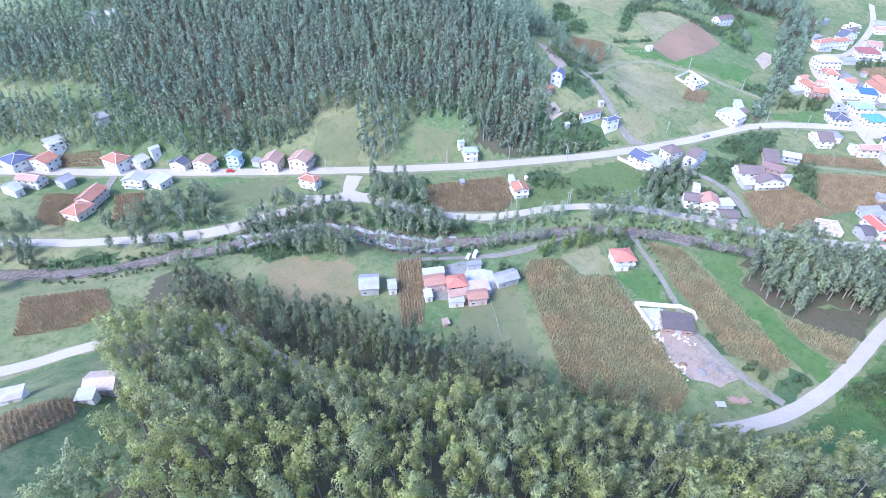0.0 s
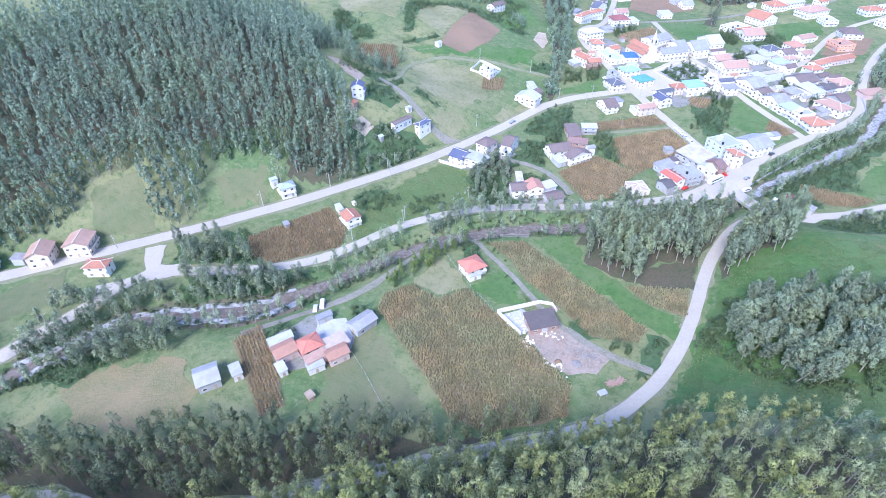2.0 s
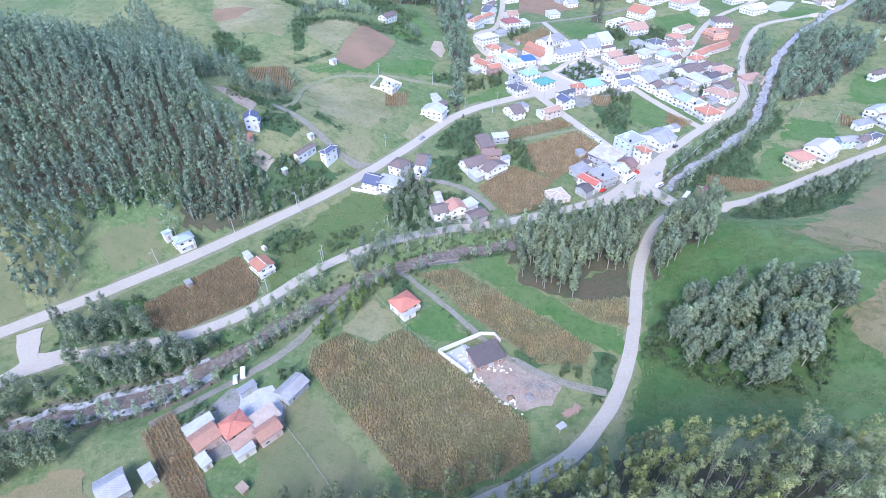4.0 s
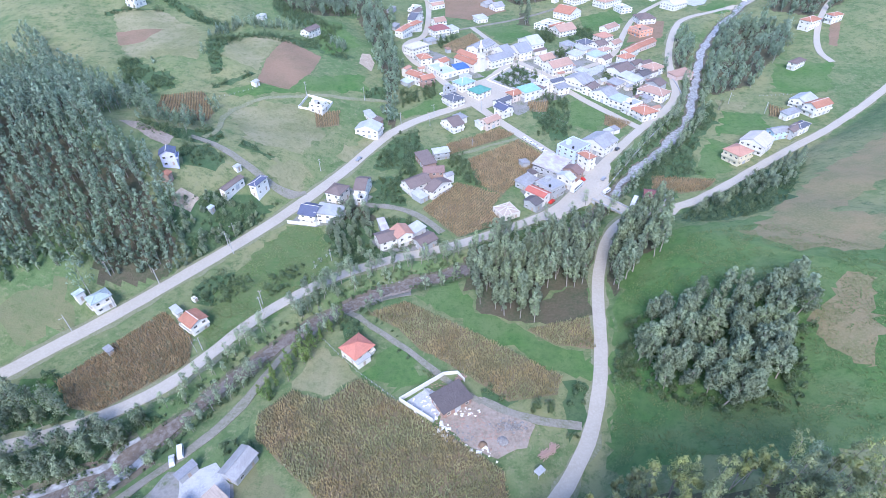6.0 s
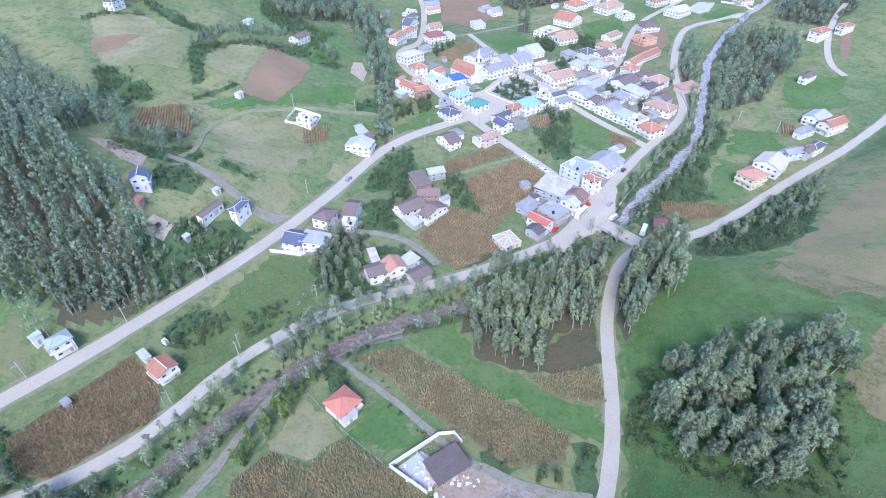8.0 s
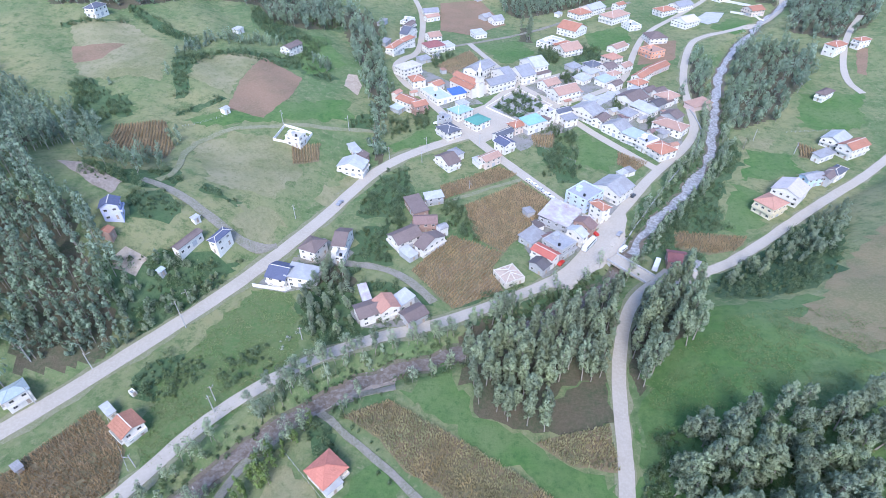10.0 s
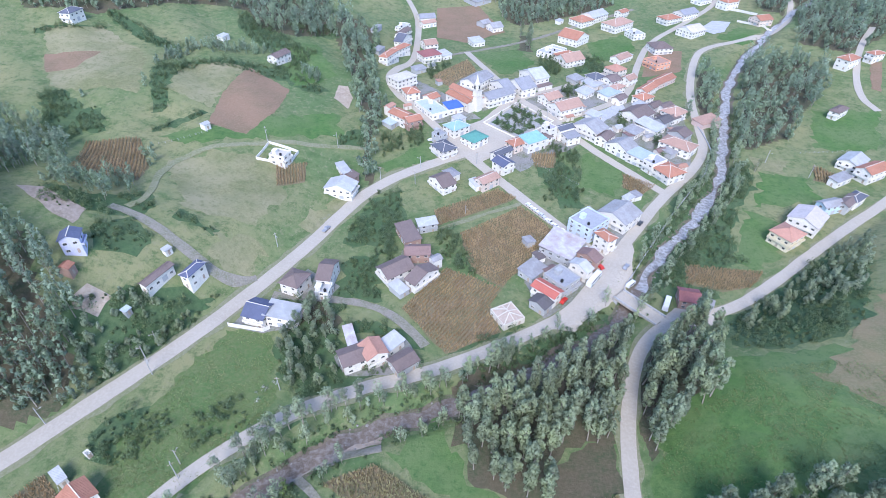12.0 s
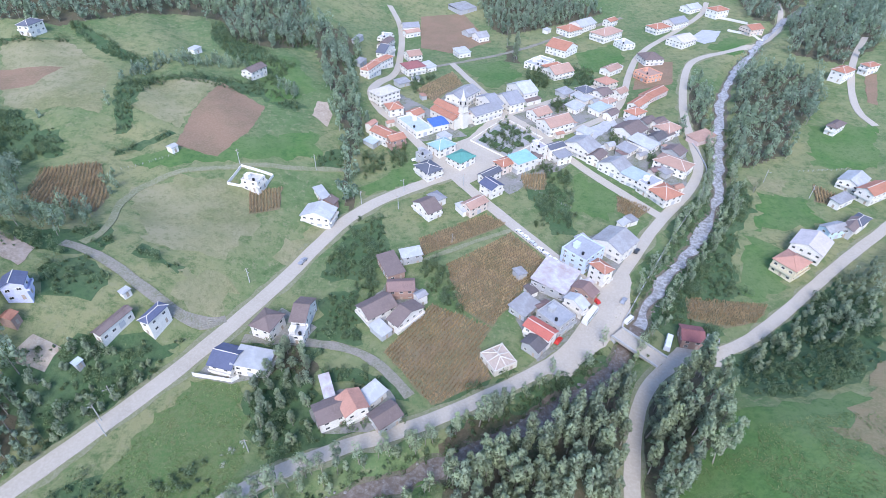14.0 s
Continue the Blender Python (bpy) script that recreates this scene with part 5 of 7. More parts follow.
house(48.6, 437.4, 29, 10.5, 5.8, 7, "gable", "white", "slate", "houses of the lane")
house(51.9, 432.4, 26, 9.0, 7.9, 5, "shed", "white", "grey", "houses of the lane")
house(-77.9, 377.2, 76, 9.7, 14.7, 5, "gable", "white", "whitemetal", "houses of the roadside")
house(-74.5, 387.9, 67, 4.7, 7.8, 4, "gable", "brick", "brown", "houses of the roadside")
house(-78.5, 392.2, 31, 4.2, 10.4, 4, "shed", "white", "whitemetal", "houses of the roadside")
house(-87.2, 305.8, 67, 9.5, 8.6, 6, "hip", "white", "brown", "houses of the roadside")
house(-74.4, 311.1, 81, 13.0, 5.7, 6, "gablex", "white", "brown", "houses of the roadside")
house(-74.7, 302.1, 80, 6.7, 5.6, 4.5, "flat", "white", "whitemetal", "houses of the roadside")
house(-97.9, 288.8, 73, 10.0, 9.0, 5, "gablex", "white", "slateblue", "houses of the roadside")
house(-88.2, 287.7, 80, 8.5, 12.4, 5, "shed", "white", "whitemetal", "houses of the roadside")
house(-32.7, 347.7, 17, 8.9, 5.3, 4.5, "shed", "grey", "whitemetal", "houses of the farm")
house(-41.5, 340.8, 24, 7.6, 13.6, 3.5, "shed", "brick", "brown", "houses of the farm")
house(-36.5, 325.8, 3, 10.7, 6.9, 5, "gable", "brick", "rust", "houses of the farm")
house(-45.9, 313.9, 36, 13.0, 9.4, 5, "gable", "white", "brown", "houses of the farm")
house(-34.1, 309.6, 46, 14.2, 5.6, 5, "gablex", "white", "brown", "houses of the farm")
house(-43.8, 303.7, 43, 4.9, 7.5, 3, "shed", "grey", "whitemetal", "houses of the farm")
house(-28.4, 320.3, 35, 4.4, 3.7, 5, "gable", "white", "zinc", "houses of the farm")
house(-58.2, 265.6, 26, 9.2, 8.0, 5, "gable", "white", "brown", "houses of the farm")
house(-50.9, 267.6, 29, 7.8, 8.1, 6, "gablex", "white", "orange", "houses of the farm")
house(-60.6, 275.9, 20, 3.3, 9.3, 4, "shed", "grey", "zincrust", "houses of the farm")
house(-45.0, 272.7, 46, 8.5, 5.6, 4, "shed", "white", "whitemetal", "houses of the farm")
house(-39.9, 264.1, 37, 8.8, 6.9, 4, "gable", "grey", "brown", "houses of the farm")
house(-126.0, 301.7, 68, 9.6, 4.0, 6.5, "hip", "white", "slateblue", "houses of the hill")
house(-137.0, 295.4, 66, 13.6, 3.3, 4, "gable", "white", "brown", "houses of the hill")
house(-164.4, 297.6, 108, 5.9, 6.7, 6.5, "gable", "lilacwall", "slateblue", "houses of the hill")
house(-163.3, 287.6, 84, 3.4, 4.2, 3.5, "gable", "brick", "red", "houses of the hill")
house(-137.5, 308.5, 60, 3.1, 2.3, 2.5, "shed", "white", "whitemetal", "houses of the hill")
house(-143.6, 280.5, 64, 2.5, 2.1, 2.5, "shed", "grey", "paleblue", "houses of the hill")
house(-110.6, 390.8, 70, 7.2, 9.0, 6, "flat", "white", "cream", "houses of the hill")
house(-153.9, 408.9, 59, 3.7, 3.9, 3, "gable", "white", "whitemetal", "houses of the hill")
house(136.1, 338.0, 31, 11.6, 10.3, 6.5, "hip", "yellow", "orange", "houses of the right")
house(152.8, 351.2, 43, 14.7, 13.5, 6, "gable", "white", "pinkwhite", "houses of the right")
house(171.4, 364.2, 17, 11.4, 6.2, 5, "gable", "paleblue", "zinc", "houses of the right")
house(182.2, 366.5, 38, 13.3, 4.9, 5, "gable", "grey", "brown", "houses of the right")
house(188.2, 370.1, 35, 11.2, 5.5, 5, "hip", "white", "slate", "houses of the right")
house(192.2, 390.3, 28, 13.0, 5.2, 4, "shed", "white", "zinc", "houses of the right")
house(208.8, 407.6, 38, 15.1, 10.9, 4.5, "gable", "white", "whitemetal", "houses of the right")
house(211.4, 395.4, 26, 16.1, 8.6, 6.5, "gable", "white", "red", "houses of the right")
house(233.9, 467.8, 35, 13.5, 5.8, 5, "hip", "white", "brown", "houses of the right")
house(276.1, 536.2, 31, 14.6, 9.5, 7, "hip", "white", "red", "houses of the right")
house(297.1, 539.7, 22, 11.5, 6.9, 6, "hip", "white", "red", "houses of the right")
house(75.7, 297.5, 77, 7.8, 7.7, 4.5, "gablex", "brick", "darkred", "houses of the right")
house(83.1, 294.7, 59, 4.7, 4.1, 3, "shed", "grey", "zinc", "houses of the right")
house(145.9, 460.7, 29, 17.6, 8.9, 3, "shed", "pink", "pink", "houses of the right")
house(105.9, 664.6, 35, 16.6, 15.8, 5, "hip", "white", "red", "houses of the far")
house(120.9, 677.8, 39, 21.5, 15.2, 5, "gable", "white", "whitemetal", "houses of the far")
house(136.5, 653.1, 38, 25.5, 16.0, 6, "hip", "white", "pink", "houses of the far")
house(146.6, 630.4, 18, 11.5, 14.5, 5, "flat", "white", "whitemetal", "houses of the far")
house(89.5, 617.5, 46, 19.3, 18.9, 6, "gablex", "white", "red", "houses of the far")
house(67.8, 586.3, 45, 14.6, 14.1, 5, "flat", "white", "whitemetal", "houses of the far")
house(75.8, 568.0, 28, 16.0, 17.3, 5, "hip", "white", "red", "houses of the far")
house(119.0, 572.0, 40, 15.8, 9.2, 4, "gable", "white", "pink", "houses of the far")
house(188.2, 667.2, 29, 17.6, 13.0, 5, "hip", "white", "red", "houses of the far")
house(207.8, 678.7, 32, 20.7, 13.4, 5, "gable", "white", "grey", "houses of the far")
house(196.8, 632.8, 33, 18.7, 16.8, 5, "gable", "white", "pinkwhite", "houses of the far")
house(255.7, 700.5, 26, 16.0, 12.9, 7, "hip", "white", "red", "houses of the far")
house(263.2, 646.3, 19, 14.4, 13.3, 5, "gable", "pinkwall", "red", "houses of the far")
house(237.6, 718.8, 30, 16.8, 12.5, 4, "gable", "white", "whitemetal", "houses of the far")
house(86.0, 667.3, 45, 6.9, 4.7, 3, "shed", "white", "whitemetal", "houses of the far")
house(-270.4, 516.1, 78, 12.3, 7.8, 6, "hip", "white", "slate", "houses of the far")
house(-178.4, 527.7, 69, 7.2, 4.6, 3, "shed", "white", "whitemetal", "houses of the far")
house(-135.5, 506.6, 62, 13.9, 8.2, 5, "gable", "white", "brown", "houses of the far")
house(148.7, 685.5, 39, 11.4, 8.1, 5, "gable", "white", "red", "houses of the far")
house(-356.6, 47.8, 101, 11.2, 13.3, 7, "hip", "white", "slateblue", "houses of the row")
house(-346.1, 58.1, 114, 8.7, 11.7, 6, "gable", "white", "red", "houses of the row")
house(-349.4, 67.2, 92, 8.2, 8.2, 5, "shed", "white", "whitemetal", "houses of the row")
house(-315.3, 85.0, 103, 9.3, 12.5, 7, "hip", "white", "red", "houses of the row")
house(-308.0, 94.1, 105, 6.5, 8.5, 5, "gable", "white", "whitemetal", "houses of the row")
house(-305.8, 102.8, 86, 5.0, 4.1, 5, "gable", "white", "whitemetal", "houses of the row")
house(-290.0, 108.3, 116, 5.8, 9.6, 4, "gable", "white", "slate", "houses of the row")
house(-278.7, 117.4, 116, 7.9, 10.3, 5.5, "gable", "white", "pink", "houses of the row")
house(-268.5, 130.1, 124, 5.5, 7.1, 7.5, "gable", "paleblue", "tealtile", "houses of the row")
house(-251.0, 143.4, 123, 10.2, 9.4, 6, "gable", "pinkwall", "pink", "houses of the row")
house(-239.9, 154.9, 116, 10.3, 10.6, 6.5, "gable", "pinkwall", "pink", "houses of the row")
house(-260.0, 139.1, 112, 4.3, 5.0, 3.5, "shed", "grey", "zinc", "houses of the row")
house(-331.7, 46.1, 120, 6.9, 12.5, 5, "gablex", "white", "pink", "houses of the row")
house(-329.8, 36.3, 107, 4.5, 11.2, 4, "gable", "white", "whitemetal", "houses of the row")
house(-318.3, 57.9, 105, 6.2, 7.7, 4, "gable", "grey", "zinc", "houses of the row")
house(-289.6, 83.1, 126, 7.0, 11.0, 5, "gable", "white", "whitemetal", "houses of the row")
house(-281.3, 91.9, 109, 8.4, 9.1, 4, "shed", "white", "whitemetal", "houses of the row")
house(-290.9, 60.9, 124, 13.2, 8.8, 5, "gable", "pinkwall", "red", "houses of the row")
house(-284.3, 51.6, 114, 10.9, 9.6, 4, "hip", "pinkwall", "red", "houses of the row")
house(-408.5, 130.0, 90, 5.4, 8.1, 4, "gable", "grey", "zinc", "houses of the row")
house(-340.6, 92.2, 91, 6.5, 7.2, 4, "shed", "white", "zinc", "houses of the row")
house(-400.3, 137.0, 101, 4.4, 6.1, 5, "gable", "white", "whitemetal", "houses of the row")
house(-219.7, 145.2, 110, 6.1, 9.8, 5.5, "hip", "white", "red", "houses of the row")
house(-174.1, 226.0, 49, 7.6, 5.9, 6, "hip", "white", "teal", "houses of the river")
house(-181.1, 225.5, 59, 3.6, 2.0, 4, "shed", "white", "paleblue", "houses of the river")
house(-130.7, 213.9, 53, 7.2, 7.6, 5, "gablex", "white", "red", "houses of the river")
house(-140.8, 220.9, 51, 2.4, 5.2, 3, "shed", "white", "whitemetal", "houses of the river")
house(-159.4, 200.9, 55, 2.0, 3.1, 2.5, "shed", "grey", "zinc", "houses of the river")
house(-136.7, 229.0, 57, 1.6, 2.3, 2, "flat", "white", "whitemetal", "houses of the river")
house(-63.8, 198.3, 48, 8.9, 8.4, 4.5, "hip", "cream", "orangered", "houses of the river")
house(-61.8, 194.2, 44, 5.7, 3.2, 3, "shed", "white", "whitemetal", "houses of the river")
house(-120.5, 134.4, 50, 9.0, 3.5, 3.5, "shed", "white", "whitemetal", "houses of the river")
house(-116.1, 130.1, 54, 8.0, 6.4, 4, "gable", "pink", "redtile", "houses of the river")
house(-108.3, 135.2, 53, 7.9, 7.1, 4.5, "hip", "pink", "orangered", "houses of the river")
house(-103.2, 130.8, 55, 8.0, 3.5, 4, "shed", "pink", "pink", "houses of the river")
house(-96.9, 135.1, 51, 7.5, 5.1, 4, "gable", "pink", "redtile", "houses of the river")
house(-113.1, 122.9, 54, 2.9, 4.4, 3, "shed", "white", "whitemetal", "houses of the river")
house(-102.0, 128.0, 48, 6.0, 3.3, 3.2, "shed", "white", "whitemetal", "houses of the river")
house(-111.0, 150.9, 52, 6.0, 2.4, 3, "shed", "grey", "grey", "houses of the river")
house(-95.1, 152.7, 64, 9.6, 6.1, 3.5, "gable", "grey", "zinc", "houses of the river")
house(-135.8, 110.9, 47, 7.5, 8.6, 4, "gable", "grey", "lightzinc", "houses of the river")
house(-127.7, 116.4, 51, 3.3, 5.2, 3.5, "shed", "white", "lightzinc", "houses of the river")
house(-97.7, 116.4, 62, 2.1, 2.7, 2, "shed", "wood", "wood", "houses of the river")
house(-28.9, 176.0, 33, 11.2, 7.9, 3.2, "shed", "brick", "darkrust", "houses of the river")
house(91.0, 509.2, 25, 5.4, 4.9, 2.7, "gable", "cream", "zinc", "sheds of the village yards")
house(128.2, 580.4, -65, 4.8, 3.9, 2.5, "shed", "white", "whitemetal", "sheds of the village yards")
house(101.2, 437.8, 25, 6.0, 3.4, 2.7, "gable", "cream", "zinc", "sheds of the village yards")
house(75.8, 375.1, -65, 5.4, 4.4, 2.5, "shed", "white", "zinc", "sheds of the village yards")
house(-27.0, 510.6, 115, 4.8, 3.4, 2.9, "shed", "grey", "redtile", "sheds of the village yards")
house(-32.3, 545.3, -65, 6.0, 4.9, 2.5, "shed", "white", "zinc", "sheds of the village yards")
house(117.0, 464.0, -65, 6.6, 3.4, 2.5, "shed", "white", "darkrust", "sheds of the village yards")
house(84.8, 448.2, 25, 4.8, 4.9, 2.7, "gable", "cream", "lightzinc", "sheds of the village yards")
house(89.0, 438.6, 115, 6.0, 4.4, 2.9, "shed", "grey", "rust", "sheds of the village yards")
house(89.6, 420.3, -65, 4.2, 3.9, 2.5, "shed", "white", "zinc", "sheds of the village yards")
house(56.2, 459.9, 25, 5.4, 3.4, 2.7, "gable", "cream", "redtile", "sheds of the village yards")
house(66.5, 475.3, 115, 6.6, 4.9, 2.9, "shed", "grey", "pink", "sheds of the village yards")
house(76.7, 443.1, 25, 6.0, 3.9, 2.7, "gable", "cream", "whitemetal", "sheds of the village yards")
house(103.3, 420.7, 25, 6.6, 4.4, 2.7, "gable", "cream", "rust", "sheds of the village yards")
house(118.7, 446.4, 115, 4.8, 3.9, 2.9, "shed", "grey", "pink", "sheds of the village yards")
house(-43.6, 454.7, -65, 6.6, 3.9, 2.5, "shed", "white", "pink", "sheds of the village yards")
house(-47.7, 472.2, 25, 4.8, 3.4, 2.7, "gable", "cream", "redtile", "sheds of the village yards")
house(-8.3, 490.5, -65, 4.2, 4.4, 2.5, "shed", "white", "whitemetal", "sheds of the village yards")
house(110.0, 403.7, 25, 5.4, 3.9, 2.7, "gable", "cream", "redtile", "sheds of the village yards")
house(47.8, 359.9, -65, 4.8, 4.9, 2.5, "shed", "white", "lightzinc", "sheds of the village yards")
house(21.3, 315.3, 25, 6.0, 4.4, 2.7, "gable", "cream", "rust", "sheds of the village yards")
house(18.2, 325.4, -65, 5.4, 3.4, 2.5, "shed", "white", "darkrust", "sheds of the village yards")
house(15.0, 336.2, 115, 4.8, 4.4, 2.9, "shed", "grey", "zinc", "sheds of the village yards")

house(-131.2, 11.8, 48, 7.4, 6.0, 3.4, "gable", "pink", "pinktile", "houses of the river")
house(-127.5, 7.0, 48, 4.0, 3.2, 2.6, "shed", "white", "whitemetal", "houses of the river")
house(-145.0, -6.0, 60, 5.4, 4.0, 2.6, "shed", "white", "zincrust", "houses of the river")

# ---------- trees and crops ----------
grove("tall", [(-22, 254), (-2, 267), (24, 273), (34, 258), (30, 235), (11, 229), (5, 213), (-16, 219)], 4.9, 14, 21, "trees of the river", 40)
grove("tall", [(43, 269), (58, 281), (74, 285), (69, 260), (50, 235), (38, 226)], 5.3, 15, 22, "trees of the bridge", 41)
grove("tall", [(35, 249), (48, 267), (66, 273), (71, 259), (64, 245), (48, 230), (33, 233)], 5.6, 15, 21, "trees of the bridge", 42)
grove("gum", [(36, 192), (47, 208), (66, 209), (96, 209), (101, 205), (86, 189), (76, 175), (68, 162), (55, 161), (40, 174)], 5.0, 11, 16.5, "trees of the hillside", 43)
grove("gum", [(-88, 271), (-79, 299), (-67, 290), (-62, 260), (-75, 252)], 6.0, 6, 10, "trees of the farm", 59)
grove("round", [(46, 135), (64, 135), (66, 129), (59, 123), (41, 127)], 8, 9, 14, "trees of the hillside", 44)
grove("bare", [(-95, 221), (-85, 235), (-72, 247), (-56, 255), (-52, 250), (-70, 240), (-83, 227), (-91, 218)], 3.8, 8, 14, "trees of the riverbank", 47)
grove("tall", [(-21, 259), (1, 268), (23, 271), (43, 280), (42, 262), (28, 234), (6, 233), (-22, 234)], 5.6, 13, 20, "trees of the river", 51)
grove("bare", [(-95, 228), (-80, 240), (-63, 247), (-26, 258), (-26, 254), (-60, 242), (-79, 233), (-91, 222)], 4.4, 8, 13, "trees of the riverbank", 52)
grove("tall", [(45, 632), (54, 635), (50, 590), (39, 594)], 9, 12, 18, "trees of the town", 55)
stand("riverside_trees", "grey-green trees crowding the river banks", [[(-192, 157), (-180, 178), (-165, 174), (-146, 172), (-132, 172), (-138, 160), (-160, 145), (-178, 148)], [(-294, 20), (-294, 32), (-265, 26), (-254, 14), (-258, 5)], [(-77, 244), (-73, 262), (-62, 265), (-56, 252), (-66, 241)], [(-224, 125), (-213, 133), (-187, 134), (-168, 133), (-154, 121), (-173, 107), (-203, 105)], [(-201, 174), (-190, 183), (-166, 178), (-149, 158), (-165, 150), (-187, 157)], [(-264, 75), (-252, 105), (-220, 95), (-217, 87), (-227, 70), (-249, 44), (-262, 51)], [(-220, 119), (-206, 139), (-178, 147), (-164, 131), (-172, 112), (-200, 108)], [(-314, 18), (-282, 33), (-256, 23), (-253, 2)], [(-79, 241), (-60, 251), (-40, 253), (-20, 259), (-18, 254), (-36, 247), (-59, 240)], [(-220, 114), (-213, 128), (-189, 137), (-166, 136), (-154, 123), (-164, 110), (-182, 99), (-207, 94)]], 5.4, 7, 14, "euc", 520, 0.64, 640, 0.14, 0.24, True, "trees", 26, 6, 0.08)
stand("road_edge_trees", "young eucalyptus trees leaning over the lane", [[(-62, 95.5), (-25, 117.6), (-6, 130.2), (-3, 126.5), (-22, 113), (-59, 91)]], 3.4, 12, 16, "eucnear", 420, 0.55, 560, 0.22, 0.14, True, "trees", 7, 3, 0.05)
stand("small_trees", "small grey-green trees among roadside scrub", [[(-155, 268), (-146, 283), (-139, 290), (-133, 287), (-123, 290), (-131, 270), (-141, 259), (-151, 250)], [(-90, 282), (-78, 292), (-66, 282), (-62, 267), (-63, 252), (-77, 250), (-84, 263)], [(-90, 232), (-71, 246), (-51, 254), (-46, 252), (-65, 243), (-82, 230)], [(98, 298), (123, 317), (177, 339), (141, 292), (114, 285), (88, 276)]], 5.2, 3.5, 8, "euc", 420, 0.6, 600, 0.08, 0.26, True, "woods")
stand("roadside_forest", "dark dense eucalyptus wood beside the lane", [[(-201, 62), (-167, 75), (-125, 95), (-88, 110), (-51, 119), (-30, 128), (-8, 138), (-3, 131), (-28, 114), (-61, 96), (-81, 83), (-104, 70), (-131, 61), (-154, 58), (-182, 49)]], 4.2, 10, 17, "euclow", 430, 0.55, 700, 0.2, 0.12, True, "woods", 9, 3, 0.05)
stand("near_hill_forest", "green eucalyptus forest on the near hillside", [[(-185, 27), (-202, 40), (-215, 56), (-209, 73), (-178, 77), (-141, 66), (-118, 81), (-89, 98), (-66, 113), (-38, 123), (-13, 132), (10, 133), (34, 136), (33, 93), (-82, -17), (-90, -8), (-98, 2), (-115, 11)], [(5, 130), (13, 141), (24, 140), (37, 134), (55, 135), (72, 132), (51, 97), (-9, 99)]], 4.6, 15, 22, "eucnear", 540, 0.52, 500, 0.38, 0.125, True, "woods", 6, 4, 0.06)
stand("hillside_forest", "dense grey-green eucalyptus forest on the hillside", [[(-440, 156), (-355, 225), (-312, 300), (-300, 360), (-310, 412), (-285, 403), (-246, 388), (-204, 350), (-212, 325), (-188, 302), (-167, 290), (-152, 272), (-147, 259), (-153, 247), (-172, 238), (-188, 236), (-212, 217), (-205, 197), (-211, 180), (-220, 180), (-236, 198), (-252, 182), (-247, 168), (-268, 134), (-296, 109), (-324, 93), (-359, 99)], [(-400, 47), (-353, 93), (-325, 93), (-289, 114), (-346, 69), (-384, 36)], [(-461, 76), (-425, 147), (-362, 99), (-413, 54)]], 4.7, 13, 21, "eucfar", 165, 1.02, 800, 0.14, 0.112, True, "woods", 7, 0, 0.04)
stand("hillside_copse", "scattered trees above the forest edge", [[(-330, 450), (-285, 405), (-246, 388), (-204, 350), (-197, 338), (-172, 323), (-160, 340), (-166, 350), (-190, 346), (-208, 380), (-245, 402), (-285, 425), (-325, 465)]], 6.5, 7, 14, "eucfar", 220, 0.8, 830, 0.15, 0.17, True, "woods", 9, 2, 0.06)
stand("far_woods", "dark green woods behind the village", [[(-116, 641), (-77, 612), (-72, 517), (-61, 472), (-62, 440), (-65, 397), (-73, 400), (-75, 446), (-95, 523), (-116, 583)], [(160, 539), (187, 559), (173, 505), (144, 449), (133, 459)], [(216, 573), (254, 566), (264, 531), (232, 486), (185, 441), (150, 420), (175, 486)], [(301, 663), (490, 803), (325, 570), (288, 553), (265, 587)], [(-209, 643), (-135, 703), (-107, 583), (-134, 553), (-164, 555)]], 7, 9, 15, "eucfar", 135, 1.3, 900, 0.2, 0.24, True, "woods")
stand("far_woods", "dark green woods behind the village", [[(26, 766), (121, 768), (155, 714), (105, 685), (49, 655), (35, 669)], [(305, 793), (559, 902), (421, 708), (306, 648), (279, 682)], [(-73, 397), (-59, 404), (-57, 379), (-65, 378)], [(176, 490), (218, 492), (195, 440), (149, 419)], [(-204, 295), (-182, 304), (-163, 276), (-151, 261), (-151, 244), (-168, 233), (-179, 228)]], 7, 9, 15, "eucfar", 135, 1.3, 905, 0.2, 0.24, True, "woods")
stand("far_woods", "dark green woods behind the village", [[(-347, 590), (-230, 695), (-165, 586), (-211, 584), (-262, 530), (-308, 520)]], 7, 9, 15, "eucfar", 135, 1.3, 910, 0.2, 0.24, True, "woods")
stand("shrubs", "mixed green shrubs and small trees", [[(95, 377), (124, 401), (152, 414), (145, 386), (117, 358), (98, 349), (89, 352)], [(94, 290), (128, 312), (162, 318), (127, 271), (100, 262), (78, 265)], [(74, 347), (89, 352), (112, 323), (84, 321), (68, 296), (64, 308)], [(-159, 274), (-147, 285), (-135, 286), (-116, 299), (-123, 289), (-144, 268), (-161, 255)], [(-193, 330), (-176, 332), (-158, 346), (-150, 333), (-161, 320), (-185, 316)]], 2.7, 0.7, 5.0, "shrub", 130, 0.5, 1000, 0.0, 0.52, False, "shrubs")
stand("shrubs", "mixed green shrubs and small trees", [[(-249, 427), (-236, 433), (-217, 411), (-211, 393), (-219, 374)], [(-259, 544), (-225, 520), (-199, 504), (-199, 494), (-226, 506), (-258, 533)], [(-145, 533), (-137, 543), (-115, 532), (-122, 492), (-136, 494)], [(-289, 502), (-252, 518), (-248, 513), (-287, 497)], [(-180, 403), (-159, 427), (-157, 424), (-178, 400)]], 2.7, 0.7, 5.0, "shrub", 130, 0.5, 1005, 0.0, 0.52, False, "shrubs")
